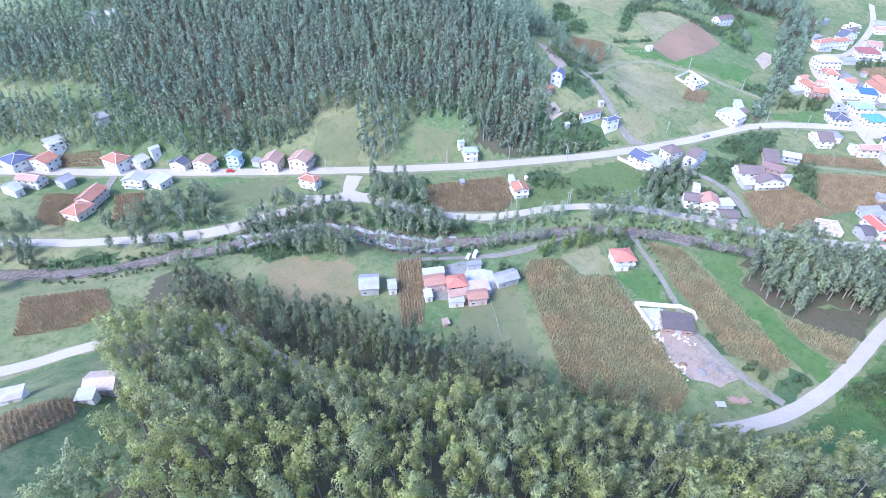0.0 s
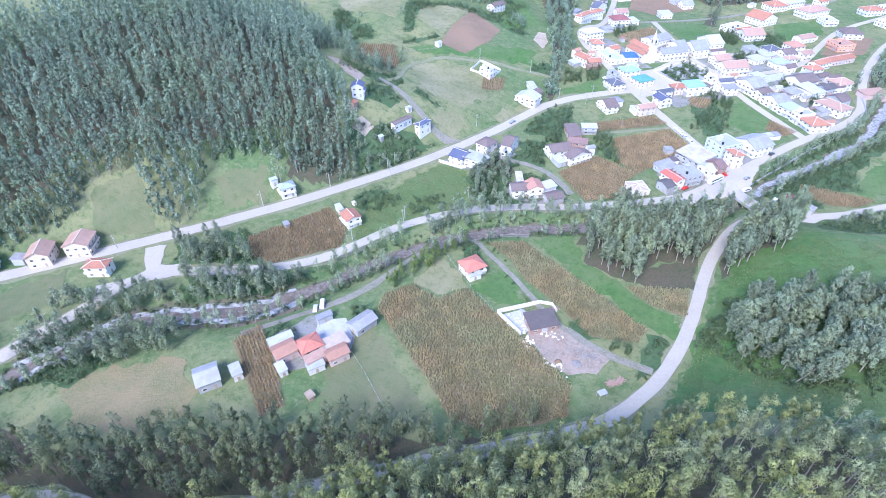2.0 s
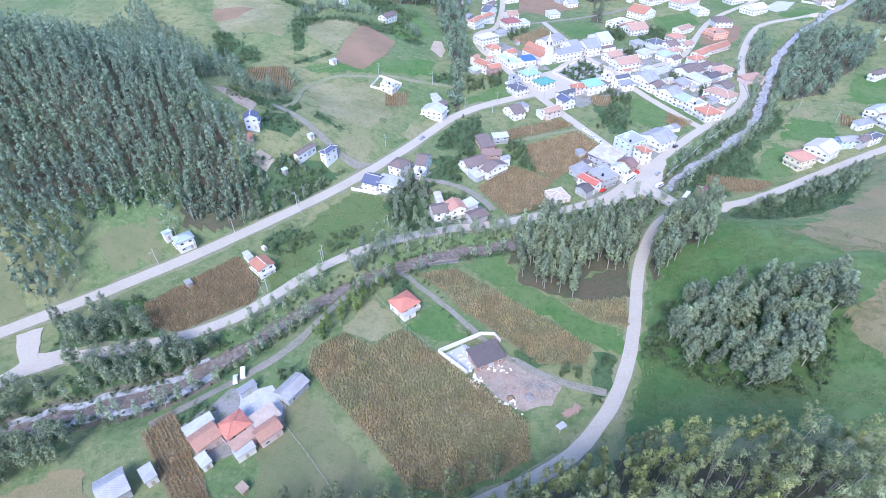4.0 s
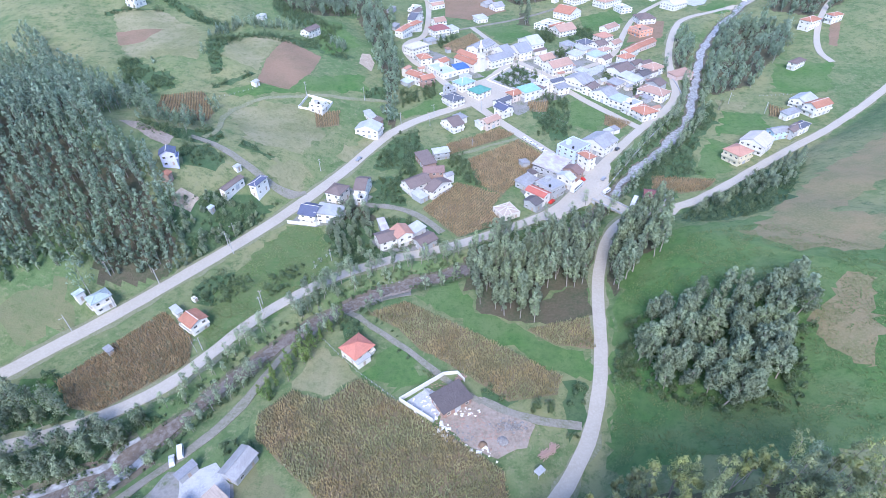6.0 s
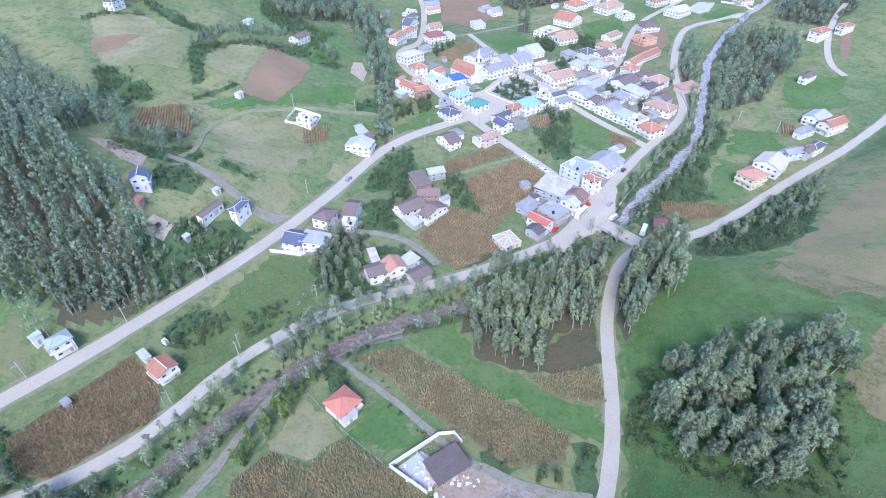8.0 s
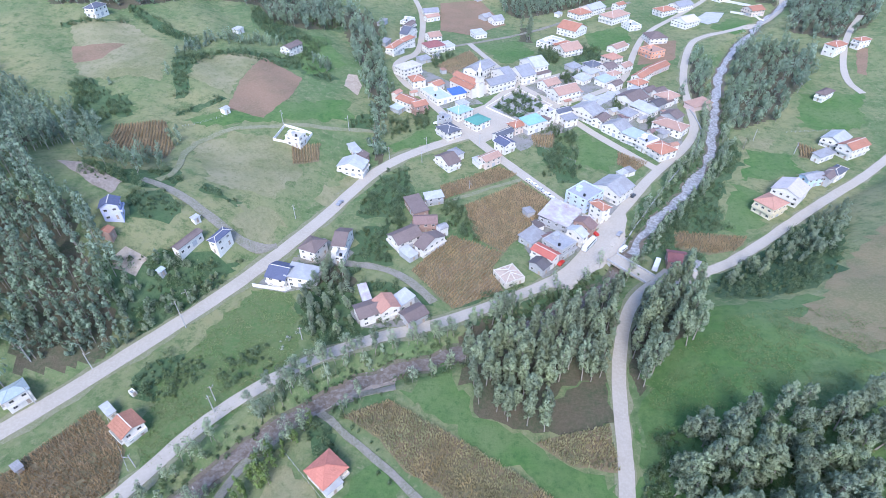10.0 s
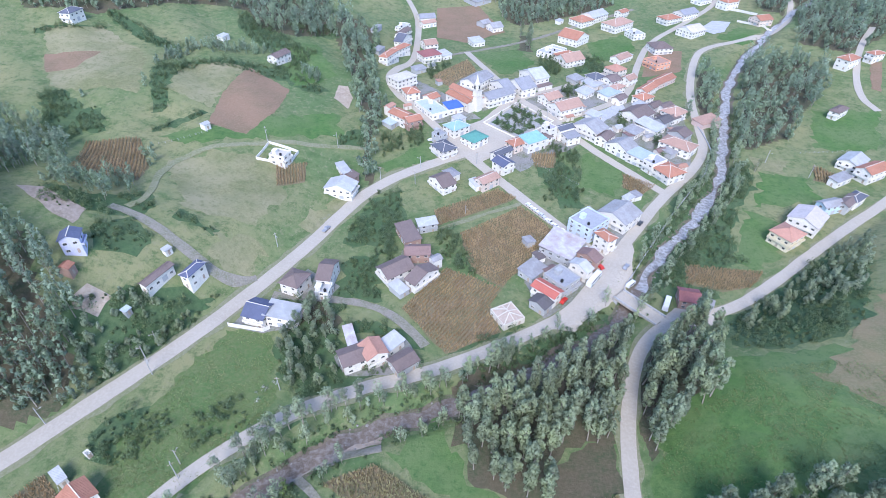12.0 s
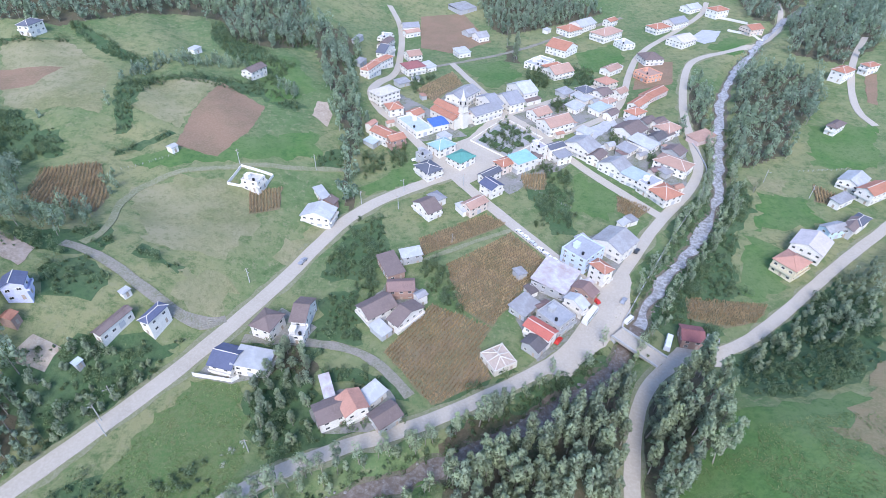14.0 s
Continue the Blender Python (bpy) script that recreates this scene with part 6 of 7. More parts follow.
stand("shrubs", "mixed green shrubs and small trees", [[(-148, 599), (-110, 595), (-107, 575), (-141, 563)], [(-143, 335), (-123, 328), (-124, 325), (-142, 329)], [(-166, 311), (-156, 323), (-143, 313), (-148, 303), (-158, 299)], [(-202, 464), (-193, 479), (-166, 493), (-130, 495), (-99, 477), (-104, 468), (-133, 479), (-178, 480), (-187, 452), (-179, 423), (-184, 417)], [(-62, 372), (-47, 383), (-42, 352), (-54, 333), (-73, 336), (-68, 353)]], 2.7, 0.7, 5.0, "shrub", 130, 0.5, 1010, 0.0, 0.52, False, "shrubs")
stand("shrubs", "mixed green shrubs and small trees", [[(-71, 322), (-55, 330), (-51, 298), (-63, 298)], [(-90, 276), (-66, 285), (-66, 264), (-78, 259)], [(-141, 235), (-134, 245), (-119, 246), (-114, 237), (-120, 227), (-132, 225)], [(-150, 284), (-135, 293), (-132, 284), (-142, 273), (-148, 269)], [(-85, 241), (-66, 254), (-52, 258), (-51, 253), (-65, 247), (-78, 236)]], 2.7, 0.7, 5.0, "shrub", 130, 0.5, 1015, 0.0, 0.52, False, "shrubs")
stand("shrubs", "mixed green shrubs and small trees", [[(-24, 288), (-3, 291), (-4, 277), (-23, 265)], [(91, 295), (116, 300), (110, 282), (86, 271)], [(-68, 288), (-37, 283), (-33, 272), (-41, 275), (-57, 280)], [(-89, 275), (-79, 288), (-63, 275), (-61, 258), (-72, 247), (-84, 258)], [(4, 286), (25, 278), (14, 269), (-6, 267)]], 2.7, 0.7, 5.0, "shrub", 130, 0.5, 1020, 0.0, 0.52, False, "shrubs")
stand("shrubs", "mixed green shrubs and small trees", [[(-21, 268), (48, 293), (48, 281), (22, 273), (-18, 256)], [(25, 415), (42, 411), (48, 399), (47, 368), (35, 364), (32, 387)], [(-75, 586), (-77, 524), (-90, 572)], [(91, 466), (105, 471), (97, 444), (89, 444)], [(82, 587), (106, 575), (101, 539), (77, 542)]], 2.7, 0.7, 5.0, "shrub", 130, 0.5, 1025, 0.0, 0.52, False, "shrubs")
stand("shrubs", "mixed green shrubs and small trees", [[(96, 339), (128, 389), (135, 385), (107, 327), (91, 320)], [(77, 340), (124, 377), (110, 331), (86, 297), (66, 302)], [(105, 298), (155, 332), (145, 300), (125, 281), (92, 267)], [(-182, 149), (-151, 162), (-131, 177), (-129, 173), (-148, 156), (-170, 143)], [(-215, 108), (-202, 109), (-175, 107), (-182, 93), (-203, 88)]], 2.7, 0.7, 5.0, "shrub", 130, 0.5, 1030, 0.0, 0.52, False, "shrubs")
stand("shrubs", "mixed green shrubs and small trees", [[(-262, 23), (-242, 50), (-228, 43), (-258, 22)], [(-104, 160), (-95, 163), (-93, 157), (-100, 152)], [(-133, 139), (-126, 148), (-117, 141), (-126, 133)], [(12, 182), (21, 182), (16, 163), (8, 161)], [(33, 199), (44, 202), (35, 178), (28, 182)]], 2.7, 0.7, 5.0, "shrub", 130, 0.5, 1035, 0.0, 0.52, False, "shrubs")
stand("shrubs", "mixed green shrubs and small trees", [[(-103, 162), (-97, 166), (-93, 156), (-99, 155)], [(-19, 181), (-10, 187), (-6, 176), (-16, 171)], [(-74, 215), (-65, 217), (-62, 205), (-69, 205)], [(-77, 275), (-44, 274), (-30, 262), (-68, 253)], [(-62, 263), (-31, 266), (-28, 259), (-59, 254)]], 2.7, 0.7, 5.0, "shrub", 130, 0.5, 1040, 0.0, 0.52, False, "shrubs")
stand("shrubs", "mixed green shrubs and small trees", [[(-112, 240), (-97, 253), (-89, 240), (-105, 231)], [(-85, 425), (-69, 443), (-70, 421), (-84, 415)], [(-221, 413), (-212, 417), (-200, 395), (-212, 395)], [(-182, 587), (-139, 553), (-127, 518), (-145, 518), (-176, 553)], [(-181, 194), (-167, 189), (-150, 182), (-156, 171), (-172, 167)]], 2.7, 0.7, 5.0, "shrub", 130, 0.5, 1045, 0.0, 0.52, False, "shrubs")
stand("shrubs", "mixed green shrubs and small trees", [[(-202, 175), (-179, 177), (-159, 168), (-155, 157), (-174, 152), (-194, 158)], [(-164, 277), (-140, 292), (-118, 300), (-129, 270), (-149, 261), (-161, 263)], [(-97, 297), (-79, 276), (-63, 297), (-54, 312), (-65, 316), (-83, 300)], [(-151, 260), (-145, 280), (-127, 291), (-137, 270), (-145, 252)]], 2.7, 0.7, 5.0, "shrub", 130, 0.5, 1050, 0.0, 0.52, False, "shrubs")
YARDTREES = [[(-67, 380), (-52, 380), (-47, 331), (-51, 301), (-67, 301), (-71, 312), (-58, 323)], [(-31, 348), (-20, 346), (-7, 316), (-13, 314), (-25, 324)], [(-89, 296), (-76, 296), (-67, 284), (-63, 273), (-81, 278)], [(-19, 187), (-12, 188), (-8, 180), (-16, 178)], [(-4, 178), (4, 177), (6, 171), (-2, 171)], [(50, 561), (61, 575), (69, 556), (62, 532), (52, 537)], [(57, 506), (69, 514), (78, 510), (73, 496), (59, 492)], [(88, 464), (96, 468), (98, 454), (92, 446), (85, 451)], [(-37, 538), (-20, 556), (-16, 540), (-32, 520)], [(-61, 438), (-51, 436), (-47, 421), (-55, 415), (-59, 407)], [(-48, 439), (-38, 445), (-36, 424), (-44, 424)], [(30, 419), (44, 425), (55, 417), (50, 398), (50, 378), (42, 369), (26, 368), (34, 387), (32, 402)], [(116, 466), (125, 462), (119, 450), (111, 451)], [(104, 441), (111, 434), (105, 413), (99, 418)]]
stand("yard_trees", "dark leafy garden trees and hedges between houses", YARDTREES, 3.4, 2.5, 7.0, "shrub", 230, 0.55, 1100, 0.05, 0.34, False, "trees")
stand("hedge_trees", "dark hedgerow trees on the hill pastures", [[(-193, 430), (-204, 465), (-200, 503), (-149, 524), (-112, 502), (-94, 475), (-98, 468), (-118, 492), (-149, 512), (-190, 493), (-194, 465), (-185, 432)], [(-240, 403), (-225, 430), (-210, 410), (-225, 395)], [(-200, 335), (-180, 350), (-172, 385), (-165, 372), (-168, 345), (-178, 329)]], 4.6, 3.5, 9, "eucfar", 200, 0.75, 1200, 0.05, 0.25, True, "trees", 8, 2, 0.05)
stand("river_trees", "dense small trees on the steep river bank", [[(70, 308), (86, 321), (107, 336), (155, 406), (143, 407), (109, 359), (83, 339)], [(62, 300), (78, 325), (95, 345), (90, 352), (72, 330)]], 4.2, 5, 10, "euclow", 260, 0.62, 1220, 0.08, 0.22, True, "trees", 8, 2, 0.05)
stand("understory", "young trees along the lower edge of the forest", [[(-147, 259), (-153, 247), (-172, 238), (-188, 236), (-212, 217), (-216, 230), (-190, 249), (-168, 254), (-156, 270)], [(-247, 168), (-268, 134), (-296, 109), (-300, 122), (-274, 148), (-256, 182)]], 3.6, 3, 8, "eucfar", 170, 0.7, 1240, 0.05, 0.22, True, "trees", 7, 0, 0.05)
stand("grove_skirt", "low bushes round the foot of the gum grove", [[(30, 190), (38, 170), (52, 157), (72, 156), (82, 172), (92, 186), (84, 188), (70, 166), (56, 164), (42, 176), (38, 192), (47, 211), (40, 210)]], 3.0, 1.0, 4.0, "shrub", 170, 0.5, 1260, 0.0, 0.5, False, "shrubs")
stand("poplars", "light green slender trees between lane and river", [[(-103, 178), (-93, 194), (-88, 212), (-78, 222), (-70, 224), (-77, 202), (-85, 188), (-95, 174)]], 3.6, 5, 10, "poplar", 300, 0.5, 1280, 0.05, 0.16, True, "trees", 12, 2, 0.04)
stand("lane_hedge", "ragged green hedge along the farm lane", [[(-70, 226), (-64, 222), (-49, 207), (-31, 187), (-18, 178), (-20, 175), (-35, 186), (-52, 202)]], 2.2, 0.8, 2.6, "shrub", 110, 0.42, 1290, 0.0, 0.5, False, "hedge")
stand("bank_shrubs", "green shrubs and grass tufts along the river banks", [[RIVER, 3.6, 8.0, 1.7, 20, 480, 77]], 3, 0.7, 2.6, "shrub", 60, 0.55, 1, 0.0, 0.7, False, "shrubs")
stand("bank_trees", "thin grey-green trees along the river", [[RIVER, 5.0, 9.5, 4.2, 60, 470, 78]], 5, 6, 12, "euc", 230, 0.55, 1, 0.25, 0.17, True, "trees", 9, 5, 0.08)
stand("flowering_bushes", "bushes covered in small white flowers", [[(112, 286), (122, 289), (135, 287), (129, 276), (114, 269), (107, 278)], [(99, 271), (108, 268), (105, 263), (95, 263)], [(-93, 255), (-84, 259), (-82, 250), (-89, 248)]], 4.4, 0.9, 2.4, "flower", 60, 0.34, 950, 0.1, 0.5, False, "bushes")
# Dark soil by the grove; the litter colour also paints in the trees' shade.
patch("bare_soil", [(4.4, 224.1), (29.5, 235.1), (28.0, 217.3), (15.6, 210.2), (5.2, 213.3)], M["litter"], 0.115, "dark soil with painted shade beside the grove", "soil", ragged=1.6)
CROPS.append(([(37.3, 211.6), (44.4, 231.3), (69.7, 250.7), (109.9, 253.7), (126.0, 226.8), (147.3, 202.9), (111.0, 149.5), (61.4, 139.6), (19.7, 149.6)], 3.2))
maize_plants()
crop_plants()


# ---------- church, square and street furniture ----------
def church(x, y, yaw, w, d, h):
    """White church: nave with two aisles under red tiles, and a bell tower with a spire at its front end (-y)."""
    base = new("church")
    base.matrix_basis = pose(x, y, z_at(x, y), 0, 0, yaw)
    tagged(base, "white church with red tiled roofs and a pointed bell tower", "church")
    wm, rm = M["wall_cream"], M["roof_red"]
    nave = w * 0.5
    under("wall", boxes("wall", [(-nave / 2, -d / 2, -1, nave / 2, d / 2, h + 2.5)], wm), base)
    me, rh = roof_mesh("gablex", nave, d, 0.4, 0.55, rm)
    under("roof", me, base, pose(0, 0, h + 2.6))
    for s in (-1, 1):
        ax = s * (nave / 2 + w * 0.125)
        under("aisle_wall", boxes("aisle_wall", [(ax - w * 0.125, -d / 2 + 1, -1, ax + w * 0.125, d / 2 - 1, h)], wm), base)
        v = [(s * nave / 2, -d / 2 + 0.7, h + 1.9), (s * (w / 2 + 0.5), -d / 2 + 0.7, h), (s * (w / 2 + 0.5), d / 2 - 0.7, h), (s * nave / 2, d / 2 - 0.7, h + 1.9)]
        v += [(a, b, c - 0.18) for a, b, c in v]
        under("aisle_roof", mesh_of("aisle_roof", v, [(0, 1, 2, 3), (7, 6, 5, 4), (0, 4, 5, 1), (1, 5, 6, 2), (2, 6, 7, 3), (3, 7, 4, 0)], rm), base)
        for i in range(5):
            fr = under("window_frame", WIN_FRAME, base, pose(s * (w / 2 + 0.005), -d / 2 + d * (i + 0.7) / 5.6, h * 0.55, 0, 0, 90 * s))
            under("pane", WIN_PANE, fr)
    f = -d / 2
    front = [(-w / 2 - 0.2, f - 0.5, -1, w / 2 + 0.2, f, h + 0.6), (-nave / 2 - 0.3, f - 0.5, h + 0.6, nave / 2 + 0.3, f, h + 3.8)]
    under("facade", boxes("facade", front, wm), base)
    under("door_leaf", boxes("door_leaf", [(-1.0, f - 2.28, 0, 1.0, f - 2.2, 3.2)], M["timber"]), base)
    stages = [(2.3, 0, 9.5), (2.1, 9.5, 13.5), (1.8, 13.5, 17.0)]
    tw = under("tower", boxes("tower", [(-a, f - 0.1 - 2 * a + 2.3, z0 - (1 if z0 == 0 else 0), a, f + 2.2, z1) for a, z0, z1 in stages] + [(-a - 0.25, f - 0.35 - 2 * a + 2.3, z1 - 0.3, a + 0.25, f + 2.45, z1) for a, z0, z1 in stages], wm), base)
    # dark panels on the solid tower stand in for the shade inside belfry openings
    for k in range(4):
        under("belfry_opening", boxes("belfry_opening", [(-0.6, -0.04, 0, 0.6, 0.04, 2.2)], M["glass"]), tw, pose(0, f + 0.5, 14.2) @ pose(0, 0, 0, 0, 0, 90 * k) @ pose(0, -2.05, 0))
    n = 8
    ring = [(1.75 * math.cos(2 * math.pi * (i + 0.5) / n), f + 0.5 + 1.75 * math.sin(2 * math.pi * (i + 0.5) / n), 17.0) for i in range(n)]
    ring2 = [(0.75 * math.cos(2 * math.pi * (i + 0.5) / n), f + 0.5 + 0.75 * math.sin(2 * math.pi * (i + 0.5) / n), 19.6) for i in range(n)]
    v = ring + ring2 + [(0, f + 0.5, 24.0)]
    fc = [(i, (i + 1) % n, n + (i + 1) % n, n + i) for i in range(n)] + [(n + i, n + (i + 1) % n, 2 * n) for i in range(n)]
    under("spire", mesh_of("spire", v, fc, M["wall_white"]), base)
    under("cross", boxes("cross", [(-0.07, f + 0.43, 23.8, 0.07, f + 0.57, 25.6), (-0.5, f + 0.43, 24.7, 0.5, f + 0.57, 24.9)], M["post"]), base)


def car_meshes(kind):
    ln, wd, ht = {"car": (4.3, 1.75, 1.45), "pickup": (5.0, 1.85, 1.75), "van": (4.8, 1.9, 2.0), "bus": (10.5, 2.5, 3.1), "truck": (7.5, 2.4, 3.0)}[kind]
    if kind in ("car", "pickup"):
        side = [(-0.5, 0.3), (0.5, 0.3), (0.5, 0.55), (0.28, 0.6), (0.12, 0.97), (-0.3, 1.0), (-0.44, 0.62), (-0.5, 0.6)] if kind == "car" else [(-0.5, 0.3), (0.5, 0.3), (0.5, 0.55), (0.3, 0.6), (0.18, 0.98), (-0.08, 1.0), (-0.12, 0.6), (-0.5, 0.6)]
    else:
        side = [(-0.5, 0.14), (0.5, 0.14), (0.5, 0.5), (0.47, 0.94), (0.44, 1.0), (-0.48, 1.0), (-0.5, 0.95), (-0.5, 0.5)]
    n = len(side)
    v = []
    for sy in (-1, 1):
        v += [(a * ln, sy * wd / 2 * (1.0 if b < 0.65 else 0.86), b * ht) for a, b in side]
    f = [tuple(range(n - 1, -1, -1)), tuple(range(n, 2 * n))] + [(i, (i + 1) % n, n + (i + 1) % n, n + i) for i in range(n)]
    return v, f, ln, wd, ht


def wheel_mesh(r):
    n = 12
    v = [(r * math.cos(2 * math.pi * i / n), y, r * math.sin(2 * math.pi * i / n)) for y in (-0.1, 0.1) for i in range(n)]
    f = [tuple(range(n)), tuple(range(2 * n - 1, n - 1, -1))] + [(i, n + i, n + (i + 1) % n, (i + 1) % n) for i in range(n)]
    return mesh_of("wheel", v, f, M["tyre"])


CARPAINT = {"white": (0.75, 0.75, 0.76), "red": (0.5, 0.04, 0.03), "grey": (0.3, 0.31, 0.33), "dark": (0.05, 0.055, 0.06), "cream": (0.7, 0.68, 0.6), "silver": (0.55, 0.56, 0.58)}
for key, c in CARPAINT.items():
    M["car_" + key] = surface(key + "_car_paint", c, tuple(v * 0.92 for v in c), None, 0.5, 3.0, 0.3, 0.0, sheen=0.5)
WHEEL, WHEEL_BIG = wheel_mesh(0.33), wheel_mesh(0.48)


def vehicle(kind, paint, x, y, yaw, lift=0.22):
    v, f, ln, wd, ht = car_meshes(kind)
    base = new(kind)
    base.matrix_basis = pose(x, y, z_at(x, y) + lift, 0, 0, yaw)
    tagged(base, f"{paint} {kind} standing on the street", kind if kind in ("bus", "truck", "van") else "car")
    under("body", mesh_of("body", v, f, M["car_" + paint]), base)
    gm = M["glass"]
    if kind in ("car", "pickup"):
        x0, x1 = (-0.3 * ln, 0.1 * ln) if kind == "car" else (-0.07 * ln, 0.17 * ln)
        for s in (-1, 1):
            under("side_window", boxes("side_window", [(x0, -0.03, 0.66 * ht, x1, 0.03, 0.92 * ht)], gm), base, pose(0, s * wd * 0.44, 0))
        under("windscreen", mesh_of("windscreen", [(x1 + 0.15 * ln + 0.02, -wd * 0.4, 0.64 * ht), (x1 + 0.15 * ln + 0.02, wd * 0.4, 0.64 * ht), (x1 + 0.04 * ln, wd * 0.38, 0.95 * ht), (x1 + 0.04 * ln, -wd * 0.38, 0.95 * ht)], [(0, 1, 2, 3)], gm), base)
    else:
        for s in (-1, 1):
            under("side_window", boxes("side_window", [(-0.44 * ln, -0.03, 0.55 * ht, 0.42 * ln, 0.03, 0.85 * ht)], gm), base, pose(0, s * wd * 0.46, 0))
        under("windscreen", boxes("windscreen", [(-0.02, -wd * 0.4, 0.52 * ht, 0.02, wd * 0.4, 0.86 * ht)], gm), base, pose(0.487 * ln, 0, 0))
        under("stripe", boxes("stripe", [(-0.495 * ln, -wd / 2 - 0.012, 0.2 * ht, 0.495 * ln, wd / 2 + 0.012, 0.32 * ht)], M["roof_tealtile" if kind == "bus" else "car_silver"]), base)
    wm = WHEEL if ln < 5.5 else WHEEL_BIG
    for sx in (-1, 1):
        for sy in (-1, 1):
            under("wheel", wm, base, pose(sx * ln * 0.31, sy * (wd / 2 - 0.08), 0.32 if ln < 5.5 else 0.46))


def pole(x, y, h=9.0, arm=False, lean=0.0):
    base = new("utility_pole")
    base.matrix_basis = pose(x, y, z_at(x, y), lean, 0, (x * 37) % 360)
    tagged(base, "pale concrete utility pole beside the road", "pole", "utility poles")
    n = 8
    v = [(r * math.cos(2 * math.pi * i / n), r * math.sin(2 * math.pi * i / n), z) for r, z in ((0.2, -0.5), (0.12, h)) for i in range(n)]
    f = [(i, (i + 1) % n, n + (i + 1) % n, n + i) for i in range(n)] + [tuple(range(n, 2 * n))]
    under("shaft", mesh_of("shaft", v, f, M["post"]), base)
    under("crossarm", boxes("crossarm", [(-0.9, -0.06, h - 0.7, 0.9, 0.06, h - 0.55)], M["timber"]), base)
    under("lamp_arm", boxes("lamp_arm", [(-0.05, 0.1, h - 1.5, 0.05, 1.5, h - 1.42), (-0.14, 1.2, h - 1.55, 0.14, 1.9, h - 1.42)], M["post"]), base)


def wall_line(name, line, h, thick, material, label, category="wall"):
    """A free-standing wall that follows the ground, with a coping."""
    pts = dense(line, 3.0)
    vs, fs = [], []
    for i, (x, y) in enumerate(pts):
        a, b = pts[max(i - 1, 0)], pts[min(i + 1, len(pts) - 1)]
        dx, dy = b[0] - a[0], b[1] - a[1]
        ll = math.hypot(dx, dy) or 1
        nx, ny = -dy / ll * thick / 2, dx / ll * thick / 2
        z = z_at(x, y)
        vs += [(x - nx, y - ny, z - 0.8), (x - nx, y - ny, z + h), (x + nx, y + ny, z + h), (x + nx, y + ny, z - 0.8)]
        if i:
            k = 4 * (i - 1)
            fs += [(k + j, k + (j + 1) % 4, k + 4 + (j + 1) % 4, k + 4 + j) for j in range(4)]
    fs += [(3, 2, 1, 0), tuple(len(vs) - 4 + j for j in range(4))]
    me = mesh_of(name, vs, fs, material)
    return tagged(new(name, me), label, category)


FENCE_POST = boxes("post", [(-0.06, -0.06, -0.4, 0.06, 0.06, 1.3)], M["post"])


def fence(line, gap=2.6, label="low wire fence with pale wooden posts"):
    pts = dense(line, gap)
    base = new("fence")
    base.matrix_basis = pose(*pts[0], 0)
    tagged(base, label, "fence")
    zs = height(np.array([p[0] for p in pts]), np.array([p[1] for p in pts]))
    for (x, y), z in zip(pts, zs):
        under("post", FENCE_POST, base, pose(x - pts[0][0], y - pts[0][1], float(z)))
    for k in (0.5, 1.1):
        vs, fs = [], []
        for i, ((x, y), z) in enumerate(zip(pts, zs)):
            q, w = (x - pts[0][0], y - pts[0][1]), float(z) + k
            vs += [(q[0], q[1], w - 0.015), (q[0], q[1], w + 0.015), (q[0] + 0.03, q[1] + 0.03, w)]
            if i:
                j = 3 * (i - 1)
                fs += [(j + a, j + (a + 1) % 3, j + 3 + (a + 1) % 3, j + 3 + a) for a in range(3)]
        under("wire", mesh_of("wire", vs, fs, M["post"]), base)


def stones(name, label, spots_, lo, hi, seed, material, category="stones", lift=0.0):
    rs = np.random.RandomState(seed)
    v0 = np.array([(1, 0, 0), (-1, 0, 0), (0, 1, 0), (0, -1, 0), (0, 0, 1), (0, 0, -1)], float)
    f0 = np.array([(0, 2, 4), (2, 1, 4), (1, 3, 4), (3, 0, 4), (2, 0, 5), (1, 2, 5), (3, 1, 5), (0, 3, 5)])
    n = len(spots_)
    s = rs.uniform(lo, hi, n) ** 1.0
    v = v0[None] * rs.uniform(0.6, 1.15, (n, 6, 3)) * s[:, None, None] * np.array([1, 1, 0.65]) + rs.normal(size=(n, 6, 3)) * s[:, None, None] * 0.12
    c, si = np.cos(rs.uniform(0, 6.3, n)), np.sin(rs.uniform(0, 6.3, n))
    x = v[..., 0] * c[:, None] - v[..., 1] * si[:, None]
    y = v[..., 0] * si[:, None] + v[..., 1] * c[:, None]
    z = height(spots_[:, 0], spots_[:, 1]) + s * 0.25 + lift
    v = np.stack([x + spots_[:, 0:1], y + spots_[:, 1:2], v[..., 2] + z[:, None]], -1)
    f = (f0[None] + 6 * np.arange(n)[:, None, None]).reshape(-1, 3)
    tagged(new(name, mesh_of(name, v.reshape(-1, 3), f, material)), label, category, kind="stuff")


def along(line, half, count, seed, y_lo=-1e9, y_hi=1e9):
    rs = np.random.RandomState(seed)
    pts = np.array(dense(rounded(line), 2.0))
    pts = pts[(pts[:, 1] > y_lo) & (pts[:, 1] < y_hi)]
    p = pts[rs.randint(0, len(pts), count)]
    a = rs.uniform(0, 6.3, count)
    r = rs.uniform(0, 1, count) ** 0.6 * half
    return p + np.stack([np.cos(a) * r, np.sin(a) * r], 1)


